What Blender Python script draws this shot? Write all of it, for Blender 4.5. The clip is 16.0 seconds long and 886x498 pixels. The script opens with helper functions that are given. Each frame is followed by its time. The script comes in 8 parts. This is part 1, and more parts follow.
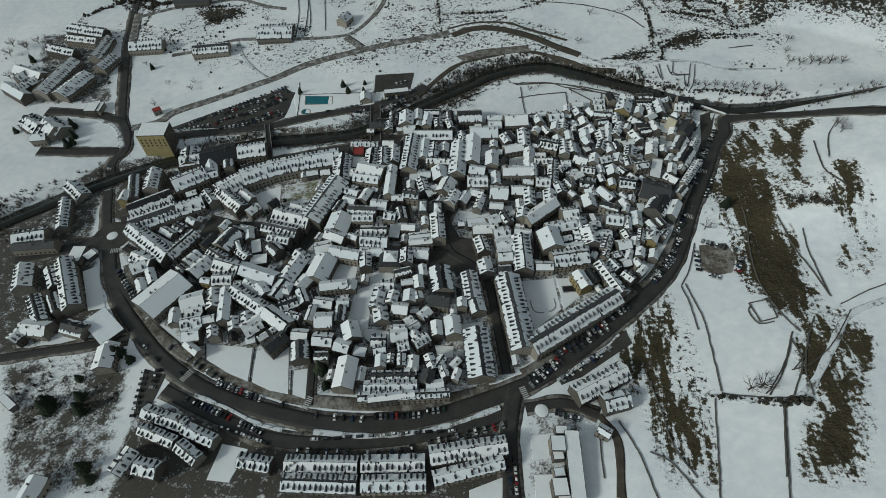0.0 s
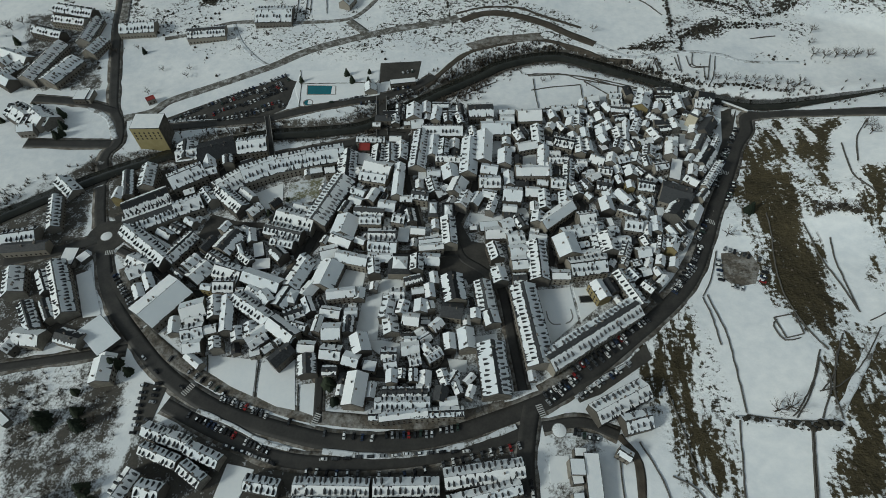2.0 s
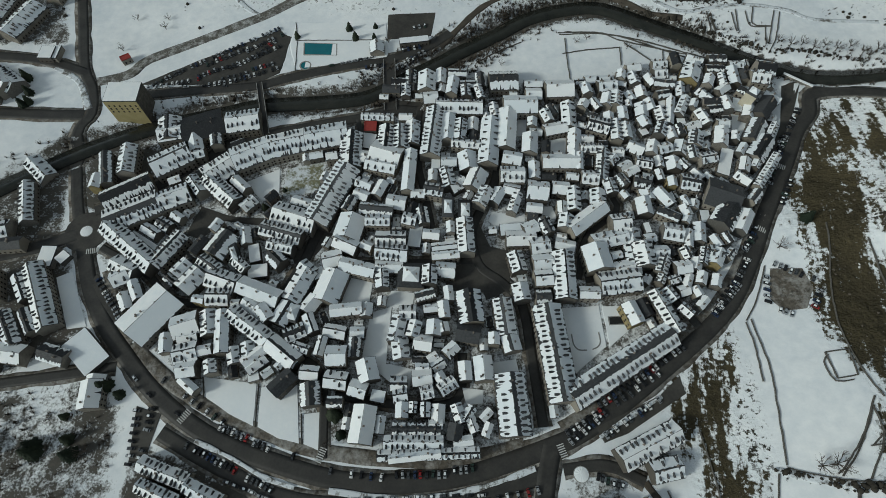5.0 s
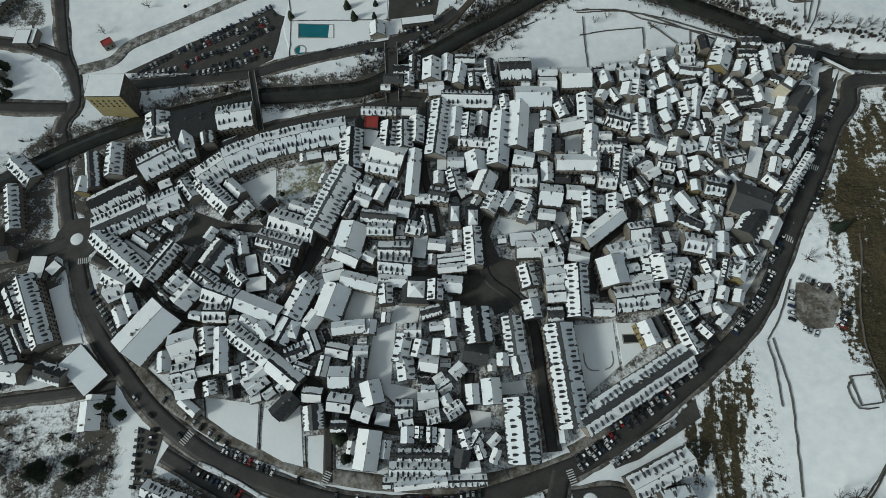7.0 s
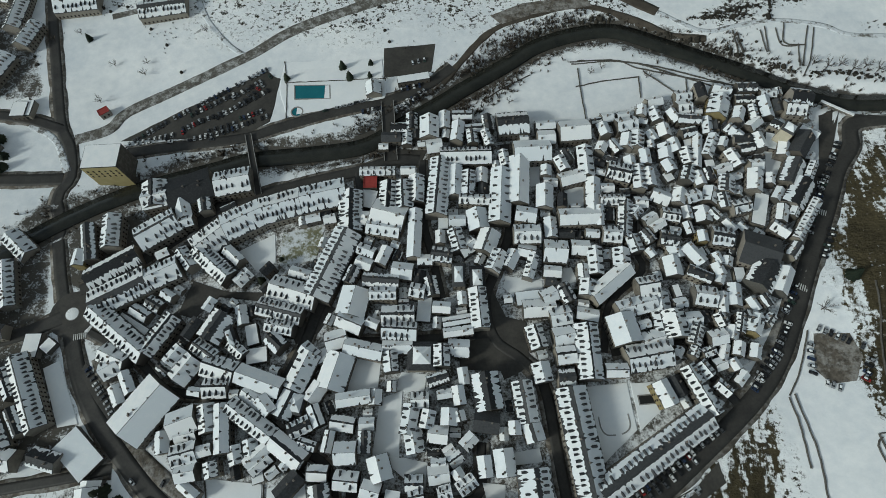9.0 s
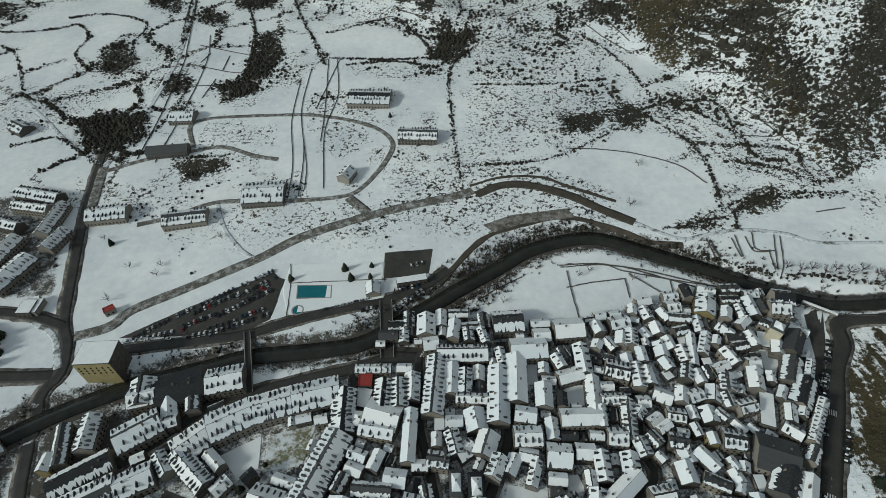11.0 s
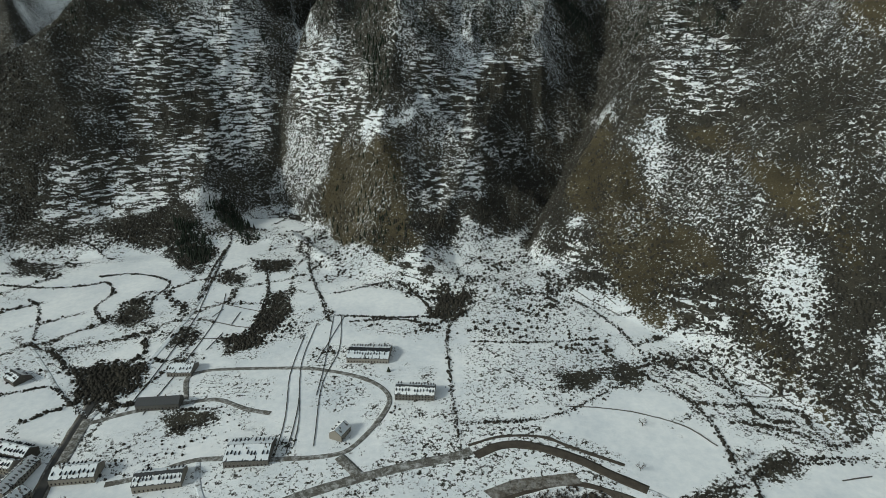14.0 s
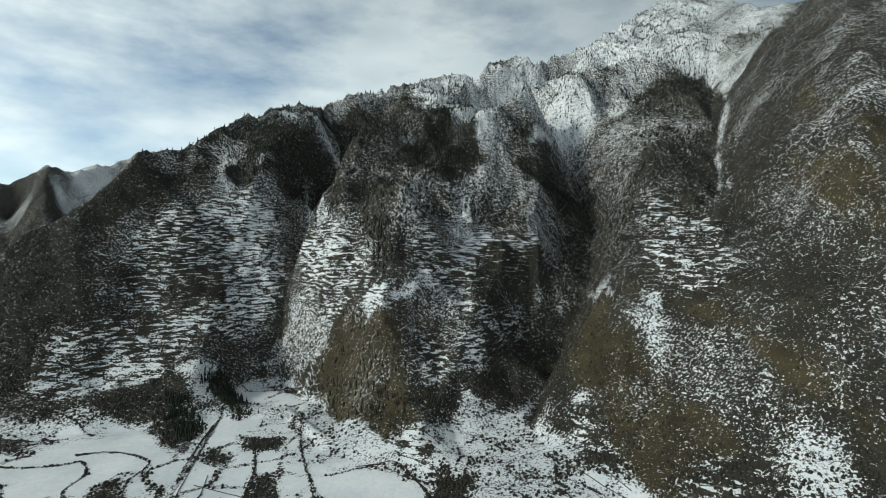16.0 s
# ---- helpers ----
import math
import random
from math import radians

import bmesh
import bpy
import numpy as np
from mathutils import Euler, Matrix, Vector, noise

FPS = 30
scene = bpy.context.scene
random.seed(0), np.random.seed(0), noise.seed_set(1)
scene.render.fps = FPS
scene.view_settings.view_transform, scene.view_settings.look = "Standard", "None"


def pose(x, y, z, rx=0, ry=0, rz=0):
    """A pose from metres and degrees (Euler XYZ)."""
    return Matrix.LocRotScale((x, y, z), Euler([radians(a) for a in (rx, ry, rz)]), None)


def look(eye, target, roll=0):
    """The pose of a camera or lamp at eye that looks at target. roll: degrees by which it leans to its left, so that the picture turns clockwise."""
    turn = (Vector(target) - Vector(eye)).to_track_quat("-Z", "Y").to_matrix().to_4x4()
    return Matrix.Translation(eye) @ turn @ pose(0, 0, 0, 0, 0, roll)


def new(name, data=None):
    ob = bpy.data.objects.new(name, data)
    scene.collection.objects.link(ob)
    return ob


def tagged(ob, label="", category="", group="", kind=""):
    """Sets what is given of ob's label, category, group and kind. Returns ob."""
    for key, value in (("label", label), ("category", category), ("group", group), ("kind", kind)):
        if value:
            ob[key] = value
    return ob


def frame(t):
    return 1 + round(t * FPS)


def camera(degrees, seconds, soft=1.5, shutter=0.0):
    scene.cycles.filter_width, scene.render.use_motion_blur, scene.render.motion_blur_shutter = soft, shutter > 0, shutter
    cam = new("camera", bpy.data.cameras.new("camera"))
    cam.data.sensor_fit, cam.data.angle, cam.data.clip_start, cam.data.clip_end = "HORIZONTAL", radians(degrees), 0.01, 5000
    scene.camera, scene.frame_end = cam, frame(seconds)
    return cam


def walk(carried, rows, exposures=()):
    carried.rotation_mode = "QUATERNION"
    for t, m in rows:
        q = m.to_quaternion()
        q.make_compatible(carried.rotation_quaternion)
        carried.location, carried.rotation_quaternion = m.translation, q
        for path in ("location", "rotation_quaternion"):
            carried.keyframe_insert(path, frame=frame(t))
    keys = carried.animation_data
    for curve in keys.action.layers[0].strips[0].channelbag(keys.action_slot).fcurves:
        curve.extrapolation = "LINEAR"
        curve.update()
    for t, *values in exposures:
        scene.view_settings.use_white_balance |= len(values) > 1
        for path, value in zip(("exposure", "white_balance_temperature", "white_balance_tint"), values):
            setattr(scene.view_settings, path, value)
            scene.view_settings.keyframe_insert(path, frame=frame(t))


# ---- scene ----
cam = camera(79.8, 16.0, soft=0.7)
METRES, EYE, TILT, LEAN, TURN = 172.0, 302.0, -52.0, 0.0, 0.0
ROWS = [
    (0.0, 0.0, 0.0, 0.0, 0.0, 0.0, -0.0),
    (0.5, -0.0193, 0.0195, 0.0245, -0.3, -0.0, 0.0),
    (1.0, -0.0385, 0.0433, 0.0529, -0.47, 0.03, -0.15),
    (1.5, -0.053, 0.0673, 0.0828, -0.45, 0.02, -0.26),
    (2.0, -0.0682, 0.0978, 0.1197, -0.57, -2.64, -0.48),
    (2.5, -0.0806, 0.1302, 0.1636, -0.55, -4.62, -0.65),
    (3.0, -0.0897, 0.1715, 0.2166, -0.42, -4.65, -0.71),
    (5.5, -0.1075, 0.409, 0.5172, 0.43, -15.86, -1.32),
    (6.0, -0.1058, 0.4503, 0.5723, 0.65, -18.41, -1.07),
    (6.5, -0.1063, 0.4849, 0.6167, 0.83, -18.5, -1.02),
    (7.0, -0.1108, 0.5211, 0.6622, 0.87, -18.5, -1.03),
    (7.5, -0.1176, 0.5539, 0.7047, 0.89, -18.56, -0.99),
    (8.0, -0.1252, 0.5817, 0.7398, 0.96, -18.43, -0.73),
    (8.5, -0.1244, 0.5876, 0.743, 0.68, -18.46, 0.16),
    (9.0, -0.121, 0.5939, 0.7505, 0.33, -15.18, 1.08),
    (9.5, -0.1215, 0.5923, 0.7494, 0.26, -8.28, 1.25),
    (12.0, -0.1216, 0.5844, 0.7464, -0.34, 13.21, 0.56),
    (12.5, -0.1222, 0.5831, 0.7463, -0.47, 17.71, 0.36),
    (13.0, -0.1225, 0.581, 0.7455, -0.58, 22.96, 0.19),
    (13.5, -0.1227, 0.5794, 0.7451, -0.61, 27.88, 0.12),
    (14.0, -0.1228, 0.5777, 0.7444, -0.54, 33.13, 0.18),
    (14.5, -0.1229, 0.5767, 0.7439, -0.44, 37.91, 0.23),
    (15.0, -0.1227, 0.5758, 0.7435, -0.47, 43.0, 0.21),
    (15.5, -0.1227, 0.575, 0.7433, -0.56, 47.7, 0.12),
    (16.0, -0.1227, 0.5732, 0.7431, -0.7, 51.59, -0.07),
]
walk(cam, [(t, pose(0, 0, EYE, TILT, LEAN, TURN) @ pose(METRES * x, METRES * y, METRES * z, 90 + pitch, roll, yaw)) for t, x, y, z, yaw, pitch, roll in ROWS],
     [(0.0, -0.85, 5880, -1), (3.0, -0.81, 5880, -1), (6.0, -0.68, 5850, -1), (9.5, -0.62, 5850, -1), (12.0, -0.7, 5950, -1), (14.0, -0.57, 5970, -1), (16.0, -0.53, 5900, -1)])

# ---------- sky and sun: a low winter sun behind thin high cloud ----------
SUN_UP, SUN_FROM = 26.0, 246.0          # elevation, bearing east of north
world = bpy.data.worlds.new("winter_sky")
scene.world = world
world.use_nodes = True
wn, wl = world.node_tree.nodes, world.node_tree.links
wn.clear()
sky = wn.new("ShaderNodeTexSky")
sky.sky_type, sky.sun_disc = "NISHITA", False
sky.sun_elevation, sky.sun_rotation = radians(SUN_UP), radians(SUN_FROM)
sky.altitude, sky.dust_density = 1100, 1.5
where = wn.new("ShaderNodeTexCoord")
squash = wn.new("ShaderNodeMapping")
squash.inputs["Scale"].default_value = (1.0, 1.0, 2.6)
cloud = wn.new("ShaderNodeTexNoise")
cloud.inputs["Scale"].default_value, cloud.inputs["Detail"].default_value = 2.3, 7
cloud.inputs["Roughness"].default_value = 0.56
edge = wn.new("ShaderNodeMapRange")
edge.inputs["From Min"].default_value, edge.inputs["From Max"].default_value = 0.33, 0.56
body = wn.new("ShaderNodeTexNoise")
body.inputs["Scale"].default_value, body.inputs["Detail"].default_value = 5.0, 5
tone = wn.new("ShaderNodeValToRGB")
tone.color_ramp.elements[0].position, tone.color_ramp.elements[0].color = 0.25, (5.4, 5.8, 6.1, 1)
tone.color_ramp.elements[1].position, tone.color_ramp.elements[1].color = 0.75, (8.0, 8.1, 7.9, 1)
blend = wn.new("ShaderNodeMix")
blend.data_type = "RGBA"
back = wn.new("ShaderNodeBackground")
back.inputs["Strength"].default_value = 0.1
wout = wn.new("ShaderNodeOutputWorld")
wl.new(where.outputs["Generated"], squash.inputs["Vector"])
wl.new(squash.outputs[0], cloud.inputs["Vector"])
wl.new(squash.outputs[0], body.inputs["Vector"])
wl.new(cloud.outputs["Fac"], edge.inputs["Value"])
wl.new(body.outputs["Fac"], tone.inputs["Fac"])
wl.new(edge.outputs[0], blend.inputs["Factor"])
wl.new(sky.outputs[0], blend.inputs["A"])
wl.new(tone.outputs[0], blend.inputs["B"])
# the cloud glows more towards the west, where the sun stands behind it
axes = wn.new("ShaderNodeSeparateXYZ")
glow = wn.new("ShaderNodeMapRange")
glow.inputs["From Min"].default_value, glow.inputs["From Max"].default_value = -0.8, 0.8
glow.inputs["To Min"].default_value, glow.inputs["To Max"].default_value = 1.6, 0.70
lit = wn.new("ShaderNodeVectorMath")
lit.operation = "SCALE"
wl.new(where.outputs["Generated"], axes.inputs[0])
wl.new(axes.outputs["X"], glow.inputs["Value"])
veil = wn.new("ShaderNodeMapRange")
veil.inputs["From Min"].default_value, veil.inputs["From Max"].default_value = 0.05, 0.75
veil.inputs["To Min"].default_value, veil.inputs["To Max"].default_value = 1.45, 0.6
both = wn.new("ShaderNodeMath")
both.operation = "MULTIPLY"
wl.new(axes.outputs["Z"], veil.inputs["Value"])
wl.new(glow.outputs[0], both.inputs[0])
wl.new(veil.outputs[0], both.inputs[1])
wl.new(both.outputs[0], lit.inputs["Scale"])
wl.new(blend.outputs["Result"], lit.inputs[0])
wl.new(lit.outputs[0], back.inputs["Color"])
wl.new(back.outputs[0], wout.inputs["Surface"])
sun = new("sun", bpy.data.lights.new("sun", "SUN"))
sun.data.energy, sun.data.angle, sun.data.color = 3.2, radians(9), (1.0, 0.93, 0.82)
sun_way = Vector((math.sin(radians(SUN_FROM)) * math.cos(radians(SUN_UP)), math.cos(radians(SUN_FROM)) * math.cos(radians(SUN_UP)), math.sin(radians(SUN_UP))))
sun.matrix_world = look(sun_way * 2000, (0, 0, 0))


# ---------- materials ----------
def shader(name, rough=0.8, metal=0.0):
    m = bpy.data.materials.new(name)
    m.use_nodes = True
    n = m.node_tree.nodes
    b = n["Principled BSDF"]
    b.inputs["Roughness"].default_value, b.inputs["Metallic"].default_value = rough, metal
    b.inputs["Specular IOR Level"].default_value = 0.25
    return m, n, m.node_tree.links, b


def noise_node(n, l, scale, detail=4, rough=0.55, stretch=None, vector=None):
    t = n.new("ShaderNodeTexNoise")
    t.inputs["Scale"].default_value, t.inputs["Detail"].default_value, t.inputs["Roughness"].default_value = scale, detail, rough
    if vector is None:
        vector = n.new("ShaderNodeNewGeometry").outputs["Position"]
    if stretch:
        mp = n.new("ShaderNodeMapping")
        mp.inputs["Scale"].default_value = stretch
        l.new(vector, mp.inputs["Vector"])
        vector = mp.outputs[0]
    l.new(vector, t.inputs["Vector"])
    return t.outputs["Fac"]


def ramp(n, l, fac, *stops):
    r = n.new("ShaderNodeValToRGB")
    e = r.color_ramp.elements
    while len(e) < len(stops):
        e.new(0.5)
    for k, (p, c) in enumerate(stops):
        e[k].position, e[k].color = p, (*c, 1)
    l.new(fac, r.inputs["Fac"])
    return r.outputs["Color"]


def calc(n, l, op, a, b=0.0):
    m = n.new("ShaderNodeMath")
    m.operation = op
    for k, v in enumerate((a, b)):
        if isinstance(v, (int, float)):
            m.inputs[k].default_value = v
        else:
            l.new(v, m.inputs[k])
    return m.outputs[0]


def mix(n, l, fac, a, b):
    m = n.new("ShaderNodeMix")
    m.data_type = "RGBA"
    for key, v in (("Factor", fac), ("A", a), ("B", b)):
        if isinstance(v, (int, float)):
            m.inputs[key].default_value = v
        elif isinstance(v, tuple):
            m.inputs[key].default_value = (*v, 1)
        else:
            l.new(v, m.inputs[key])
    return m.outputs["Result"]


def relief(n, l, b, height, strength=0.3, distance=0.2):
    bump = n.new("ShaderNodeBump")
    bump.inputs["Strength"].default_value, bump.inputs["Distance"].default_value = strength, distance
    l.new(height, bump.inputs["Height"])
    l.new(bump.outputs[0], b.inputs["Normal"])


def plain(name, low, high, scale=0.6, rough=0.8, metal=0.0, vary=0.0, bump=0.0, detail=5):
    """A surface that wanders between two colours at two scales; vary: how much whole objects differ."""
    m, n, l, b = shader(name, rough, metal)
    f = calc(n, l, "ADD", calc(n, l, "MULTIPLY", noise_node(n, l, scale, detail), 0.65), calc(n, l, "MULTIPLY", noise_node(n, l, scale * 7, 3), 0.35))
    if vary:
        info = n.new("ShaderNodeObjectInfo")
        f = calc(n, l, "ADD", f, calc(n, l, "MULTIPLY", calc(n, l, "SUBTRACT", info.outputs["Random"], 0.5), vary))
    l.new(ramp(n, l, f, (0.3, low), (0.7, high)), b.inputs["Base Color"])
    if bump:
        relief(n, l, b, noise_node(n, l, scale * 9, 4), bump)
    return m


def patchy(name, low, high, scale, amount, top=(0.66, 0.68, 0.70), soft=0.05, stretch=None, rough=0.85):
    """A dark surface with old snow lying on it in patches; amount: the share that is white."""
    m, n, l, b = shader(name, rough)
    under = ramp(n, l, noise_node(n, l, scale * 3, 4), (0.3, low), (0.7, high))
    f = calc(n, l, "ADD", calc(n, l, "MULTIPLY", noise_node(n, l, scale, 6, 0.62, stretch), 0.7), calc(n, l, "MULTIPLY", noise_node(n, l, scale * 5, 4), 0.3))
    r = n.new("ShaderNodeMapRange")
    mid = 0.62 - 0.24 * amount
    r.inputs["From Min"].default_value, r.inputs["From Max"].default_value = mid - soft, mid + soft
    l.new(f, r.inputs["Value"])
    l.new(mix(n, l, r.outputs[0], under, top), b.inputs["Base Color"])
    relief(n, l, b, f, 0.4, 0.3)
    return m


def ground_material():
    m, n, l, b = shader("snowy_ground", 0.9)
    at = n.new("ShaderNodeAttribute")
    at.attribute_name = "cover"
    part_of = n.new("ShaderNodeSeparateColor")
    l.new(at.outputs["Color"], part_of.inputs[0])
    bare, slush, scrub = part_of.outputs
    broad = noise_node(n, l, 0.022, 7, 0.62)
    fine = noise_node(n, l, 0.16, 6, 0.65)
    grain = noise_node(n, l, 0.8, 4, 0.6)
    drift = noise_node(n, l, 0.012, 4)
    clump = noise_node(n, l, 0.34, 5, 0.66)
    terrace = noise_node(n, l, 1.0, 3, 0.55, (0.045, 0.045, 0.23))

    def cut(share, tex, gain, width):
        v = calc(n, l, "ADD", share, calc(n, l, "MULTIPLY", calc(n, l, "SUBTRACT", tex, 0.5), gain))
        r = n.new("ShaderNodeMapRange")
        r.inputs["From Min"].default_value, r.inputs["From Max"].default_value = 0.5 - width, 0.5 + width
        l.new(v, r.inputs["Value"])
        some = n.new("ShaderNodeMapRange")
        some.inputs["From Min"].default_value, some.inputs["From Max"].default_value = 0.06, 0.2
        l.new(share, some.inputs["Value"])
        return calc(n, l, "MULTIPLY", r.outputs[0], some.outputs[0])

    mixed = calc(n, l, "ADD", calc(n, l, "MULTIPLY", clump, 0.5), calc(n, l, "ADD", calc(n, l, "MULTIPLY", fine, 0.3), calc(n, l, "MULTIPLY", grain, 0.2)))
    stepped = calc(n, l, "ADD", calc(n, l, "MULTIPLY", terrace, 0.58), calc(n, l, "MULTIPLY", clump, 0.42))
    bush_tex = calc(n, l, "ADD", mixed, calc(n, l, "MULTIPLY", calc(n, l, "SUBTRACT", stepped, mixed), at.outputs["Alpha"]))
    turned = n.new("ShaderNodeMapping")
    turned.inputs["Rotation"].default_value = (0, 0, radians(7))
    l.new(n.new("ShaderNodeNewGeometry").outputs["Position"], turned.inputs["Vector"])
    lines = noise_node(n, l, 1.0, 5, 0.6, (0.17, 0.028, 0.05), turned.outputs[0])
    bank_tex = calc(n, l, "ADD", mixed, calc(n, l, "MULTIPLY", calc(n, l, "SUBTRACT", calc(n, l, "ADD", calc(n, l, "MULTIPLY", lines, 0.6), calc(n, l, "MULTIPLY", clump, 0.4)), mixed), at.outputs["Alpha"]))
    town_tex = calc(n, l, "ADD", calc(n, l, "MULTIPLY", fine, 0.6), calc(n, l, "MULTIPLY", grain, 0.4))
    # blue-grey tones painted into the snow colour stand in for shading on drifts
    snow = ramp(n, l, calc(n, l, "ADD", calc(n, l, "MULTIPLY", drift, 0.6), calc(n, l, "MULTIPLY", fine, 0.4)), (0.32, (0.63, 0.66, 0.69)), (0.62, (0.88, 0.88, 0.87)))
    turf = ramp(n, l, calc(n, l, "ADD", calc(n, l, "MULTIPLY", broad, 0.5), calc(n, l, "MULTIPLY", grain, 0.5)), (0.3, (0.020, 0.0165, 0.010)), (0.55, (0.062, 0.050, 0.026)), (0.75, (0.125, 0.098, 0.050)))
    mud = ramp(n, l, town_tex, (0.3, (0.035, 0.033, 0.030)), (0.7, (0.105, 0.095, 0.08)))
    brush = ramp(n, l, calc(n, l, "ADD", calc(n, l, "MULTIPLY", broad, 0.6), calc(n, l, "MULTIPLY", grain, 0.4)), (0.3, (0.017, 0.0165, 0.0135)), (0.55, (0.040, 0.036, 0.026)), (0.75, (0.082, 0.068, 0.045)))
    c = mix(n, l, cut(scrub, bush_tex, 6.5, 0.12), snow, brush)
    c = mix(n, l, cut(bare, bank_tex, 4.6, 0.12), c, turf)
    c = mix(n, l, cut(slush, town_tex, 2.2, 0.16), c, mud)
    l.new(c, b.inputs["Base Color"])
    rocky = n.new("ShaderNodeBump")
    rocky.inputs["Distance"].default_value = 1.0
    l.new(calc(n, l, "MULTIPLY", calc(n, l, "MAXIMUM", scrub, bare), 0.7), rocky.inputs["Strength"])
    l.new(calc(n, l, "ADD", calc(n, l, "MULTIPLY", broad, 24.0), calc(n, l, "MULTIPLY", fine, 5.0)), rocky.inputs["Height"])
    soft = n.new("ShaderNodeBump")
    soft.inputs["Distance"].default_value, soft.inputs["Strength"].default_value = 1.0, 0.4
    l.new(calc(n, l, "ADD", calc(n, l, "MULTIPLY", drift, 5.0), calc(n, l, "MULTIPLY", fine, 0.4)), soft.inputs["Height"])
    l.new(rocky.outputs[0], soft.inputs["Normal"])
    l.new(soft.outputs[0], b.inputs["Normal"])
    return m


M_GROUND = ground_material()
M_ASPHALT = plain("wet_asphalt", (0.026, 0.025, 0.024), (0.060, 0.056, 0.050), 0.10, 0.6, bump=0.1)
M_LANE = patchy("slushy_lane", (0.070, 0.064, 0.055), (0.15, 0.14, 0.12), 0.22, 0.22, (0.5, 0.5, 0.49), 0.10)
M_DIRT = plain("wet_earth_track", (0.040, 0.033, 0.026), (0.095, 0.080, 0.062), 0.15, 0.85, bump=0.2)
M_TRACK = patchy("trodden_snow", (0.07, 0.065, 0.055), (0.2, 0.19, 0.17), 0.16, 0.7)
M_SNOW = plain("settled_snow", (0.75, 0.77, 0.785), (0.85, 0.85, 0.84), 0.06, 0.9, bump=0.25)
M_ROOF_SNOW = plain("roof_snow", (0.73, 0.76, 0.78), (0.86, 0.86, 0.85), 0.25, 0.9, vary=0.5, bump=0.3)
M_LAWN = patchy("frosted_lawn", (0.13, 0.13, 0.07), (0.24, 0.23, 0.15), 0.12, 0.62)
M_YARD = plain("wet_yard_asphalt", (0.03, 0.028, 0.026), (0.078, 0.072, 0.062), 0.08, 0.65, bump=0.1)
M_SLATE = plain("dark_slate", (0.020, 0.021, 0.023), (0.065, 0.066, 0.068), 0.9, 0.55, vary=0.5, bump=0.4)
M_WALL = plain("weathered_render", (0.095, 0.085, 0.072), (0.26, 0.235, 0.195), 0.35, 0.85, vary=0.8, bump=0.15)
M_STONE = plain("rubble_stone", (0.10, 0.095, 0.085), (0.27, 0.245, 0.21), 1.4, 0.9, vary=0.6, bump=0.5)
M_YELLOW = plain("ochre_render", (0.30, 0.25, 0.115), (0.40, 0.335, 0.17), 0.25, 0.8)
M_MUSTARD = plain("mustard_render", (0.20, 0.16, 0.07), (0.29, 0.235, 0.12), 0.3, 0.8)
M_BEIGE = plain("beige_render", (0.40, 0.36, 0.27), (0.52, 0.47, 0.36), 0.3, 0.8)
M_FIELD_STONE = plain("field_stone", (0.04, 0.038, 0.034), (0.13, 0.12, 0.105), 1.2, 0.9, bump=0.4)
M_RED = plain("red_tin", (0.22, 0.03, 0.025), (0.34, 0.055, 0.045), 0.6, 0.6)
M_WINDOW = plain("dark_window_glass", (0.012, 0.014, 0.016), (0.03, 0.034, 0.038), 0.5, 0.15)
M_FRAME = plain("window_wood", (0.10, 0.07, 0.045), (0.17, 0.12, 0.08), 1.0, 0.7)
M_BRICK = plain("chimney_render", (0.09, 0.08, 0.07), (0.24, 0.21, 0.18), 2.0, 0.9, vary=0.5)
M_RIVER = plain("dark_river_water", (0.012, 0.014, 0.012), (0.034, 0.034, 0.028), 0.12, 0.22, bump=0.25)
M_POOL = plain("pool_water", (0.012, 0.12, 0.15), (0.02, 0.16, 0.19), 0.1, 0.1)
M_CONCRETE = plain("old_concrete", (0.20, 0.195, 0.185), (0.34, 0.33, 0.31), 0.4, 0.85, bump=0.2)
M_BARK = plain("bark", (0.035, 0.028, 0.022), (0.10, 0.085, 0.07), 2.0, 0.9)
M_TWIG = plain("bare_twigs", (0.045, 0.038, 0.030), (0.12, 0.10, 0.08), 0.4, 0.9, vary=0.3)
M_PINE = plain("pine_needles", (0.010, 0.016, 0.009), (0.032, 0.040, 0.022), 0.6, 0.8, vary=0.4)
M_BUSH = plain("leafless_brush", (0.015, 0.014, 0.012), (0.055, 0.048, 0.036), 0.05, 0.9)
M_VERGE = patchy("slushy_verge", (0.05, 0.043, 0.035), (0.15, 0.13, 0.105), 0.14, 0.12, (0.40, 0.39, 0.37), 0.14)
M_PAINT = plain("road_paint", (0.42, 0.42, 0.40), (0.60, 0.60, 0.58), 1.5, 0.7)
M_TYRE = plain("tyre_rubber", (0.012, 0.012, 0.012), (0.028, 0.028, 0.028), 3.0, 0.8)
M_GLASS = plain("car_glass", (0.012, 0.014, 0.016), (0.025, 0.028, 0.03), 1.0, 0.1)
CAR_PAINTS = [plain("car_paint_" + c, tuple(v * 0.85 for v in rgb), rgb, 0.8, 0.3, me) for c, rgb, me in (
    ("silver", (0.36, 0.37, 0.38), 0.4), ("white", (0.66, 0.66, 0.65), 0.0), ("black", (0.014, 0.014, 0.016), 0.0), ("grey", (0.075, 0.078, 0.083), 0.3),
    ("red", (0.24, 0.018, 0.018), 0.0), ("blue", (0.025, 0.04, 0.085), 0.0), ("green", (0.03, 0.05, 0.04), 0.0))]

# ---------- the lie of the land ----------
def smooth(a, b, v):
    s = np.clip((np.asarray(v, float) - a) / (b - a), 0.0, 1.0)
    return s * s * (3 - 2 * s)


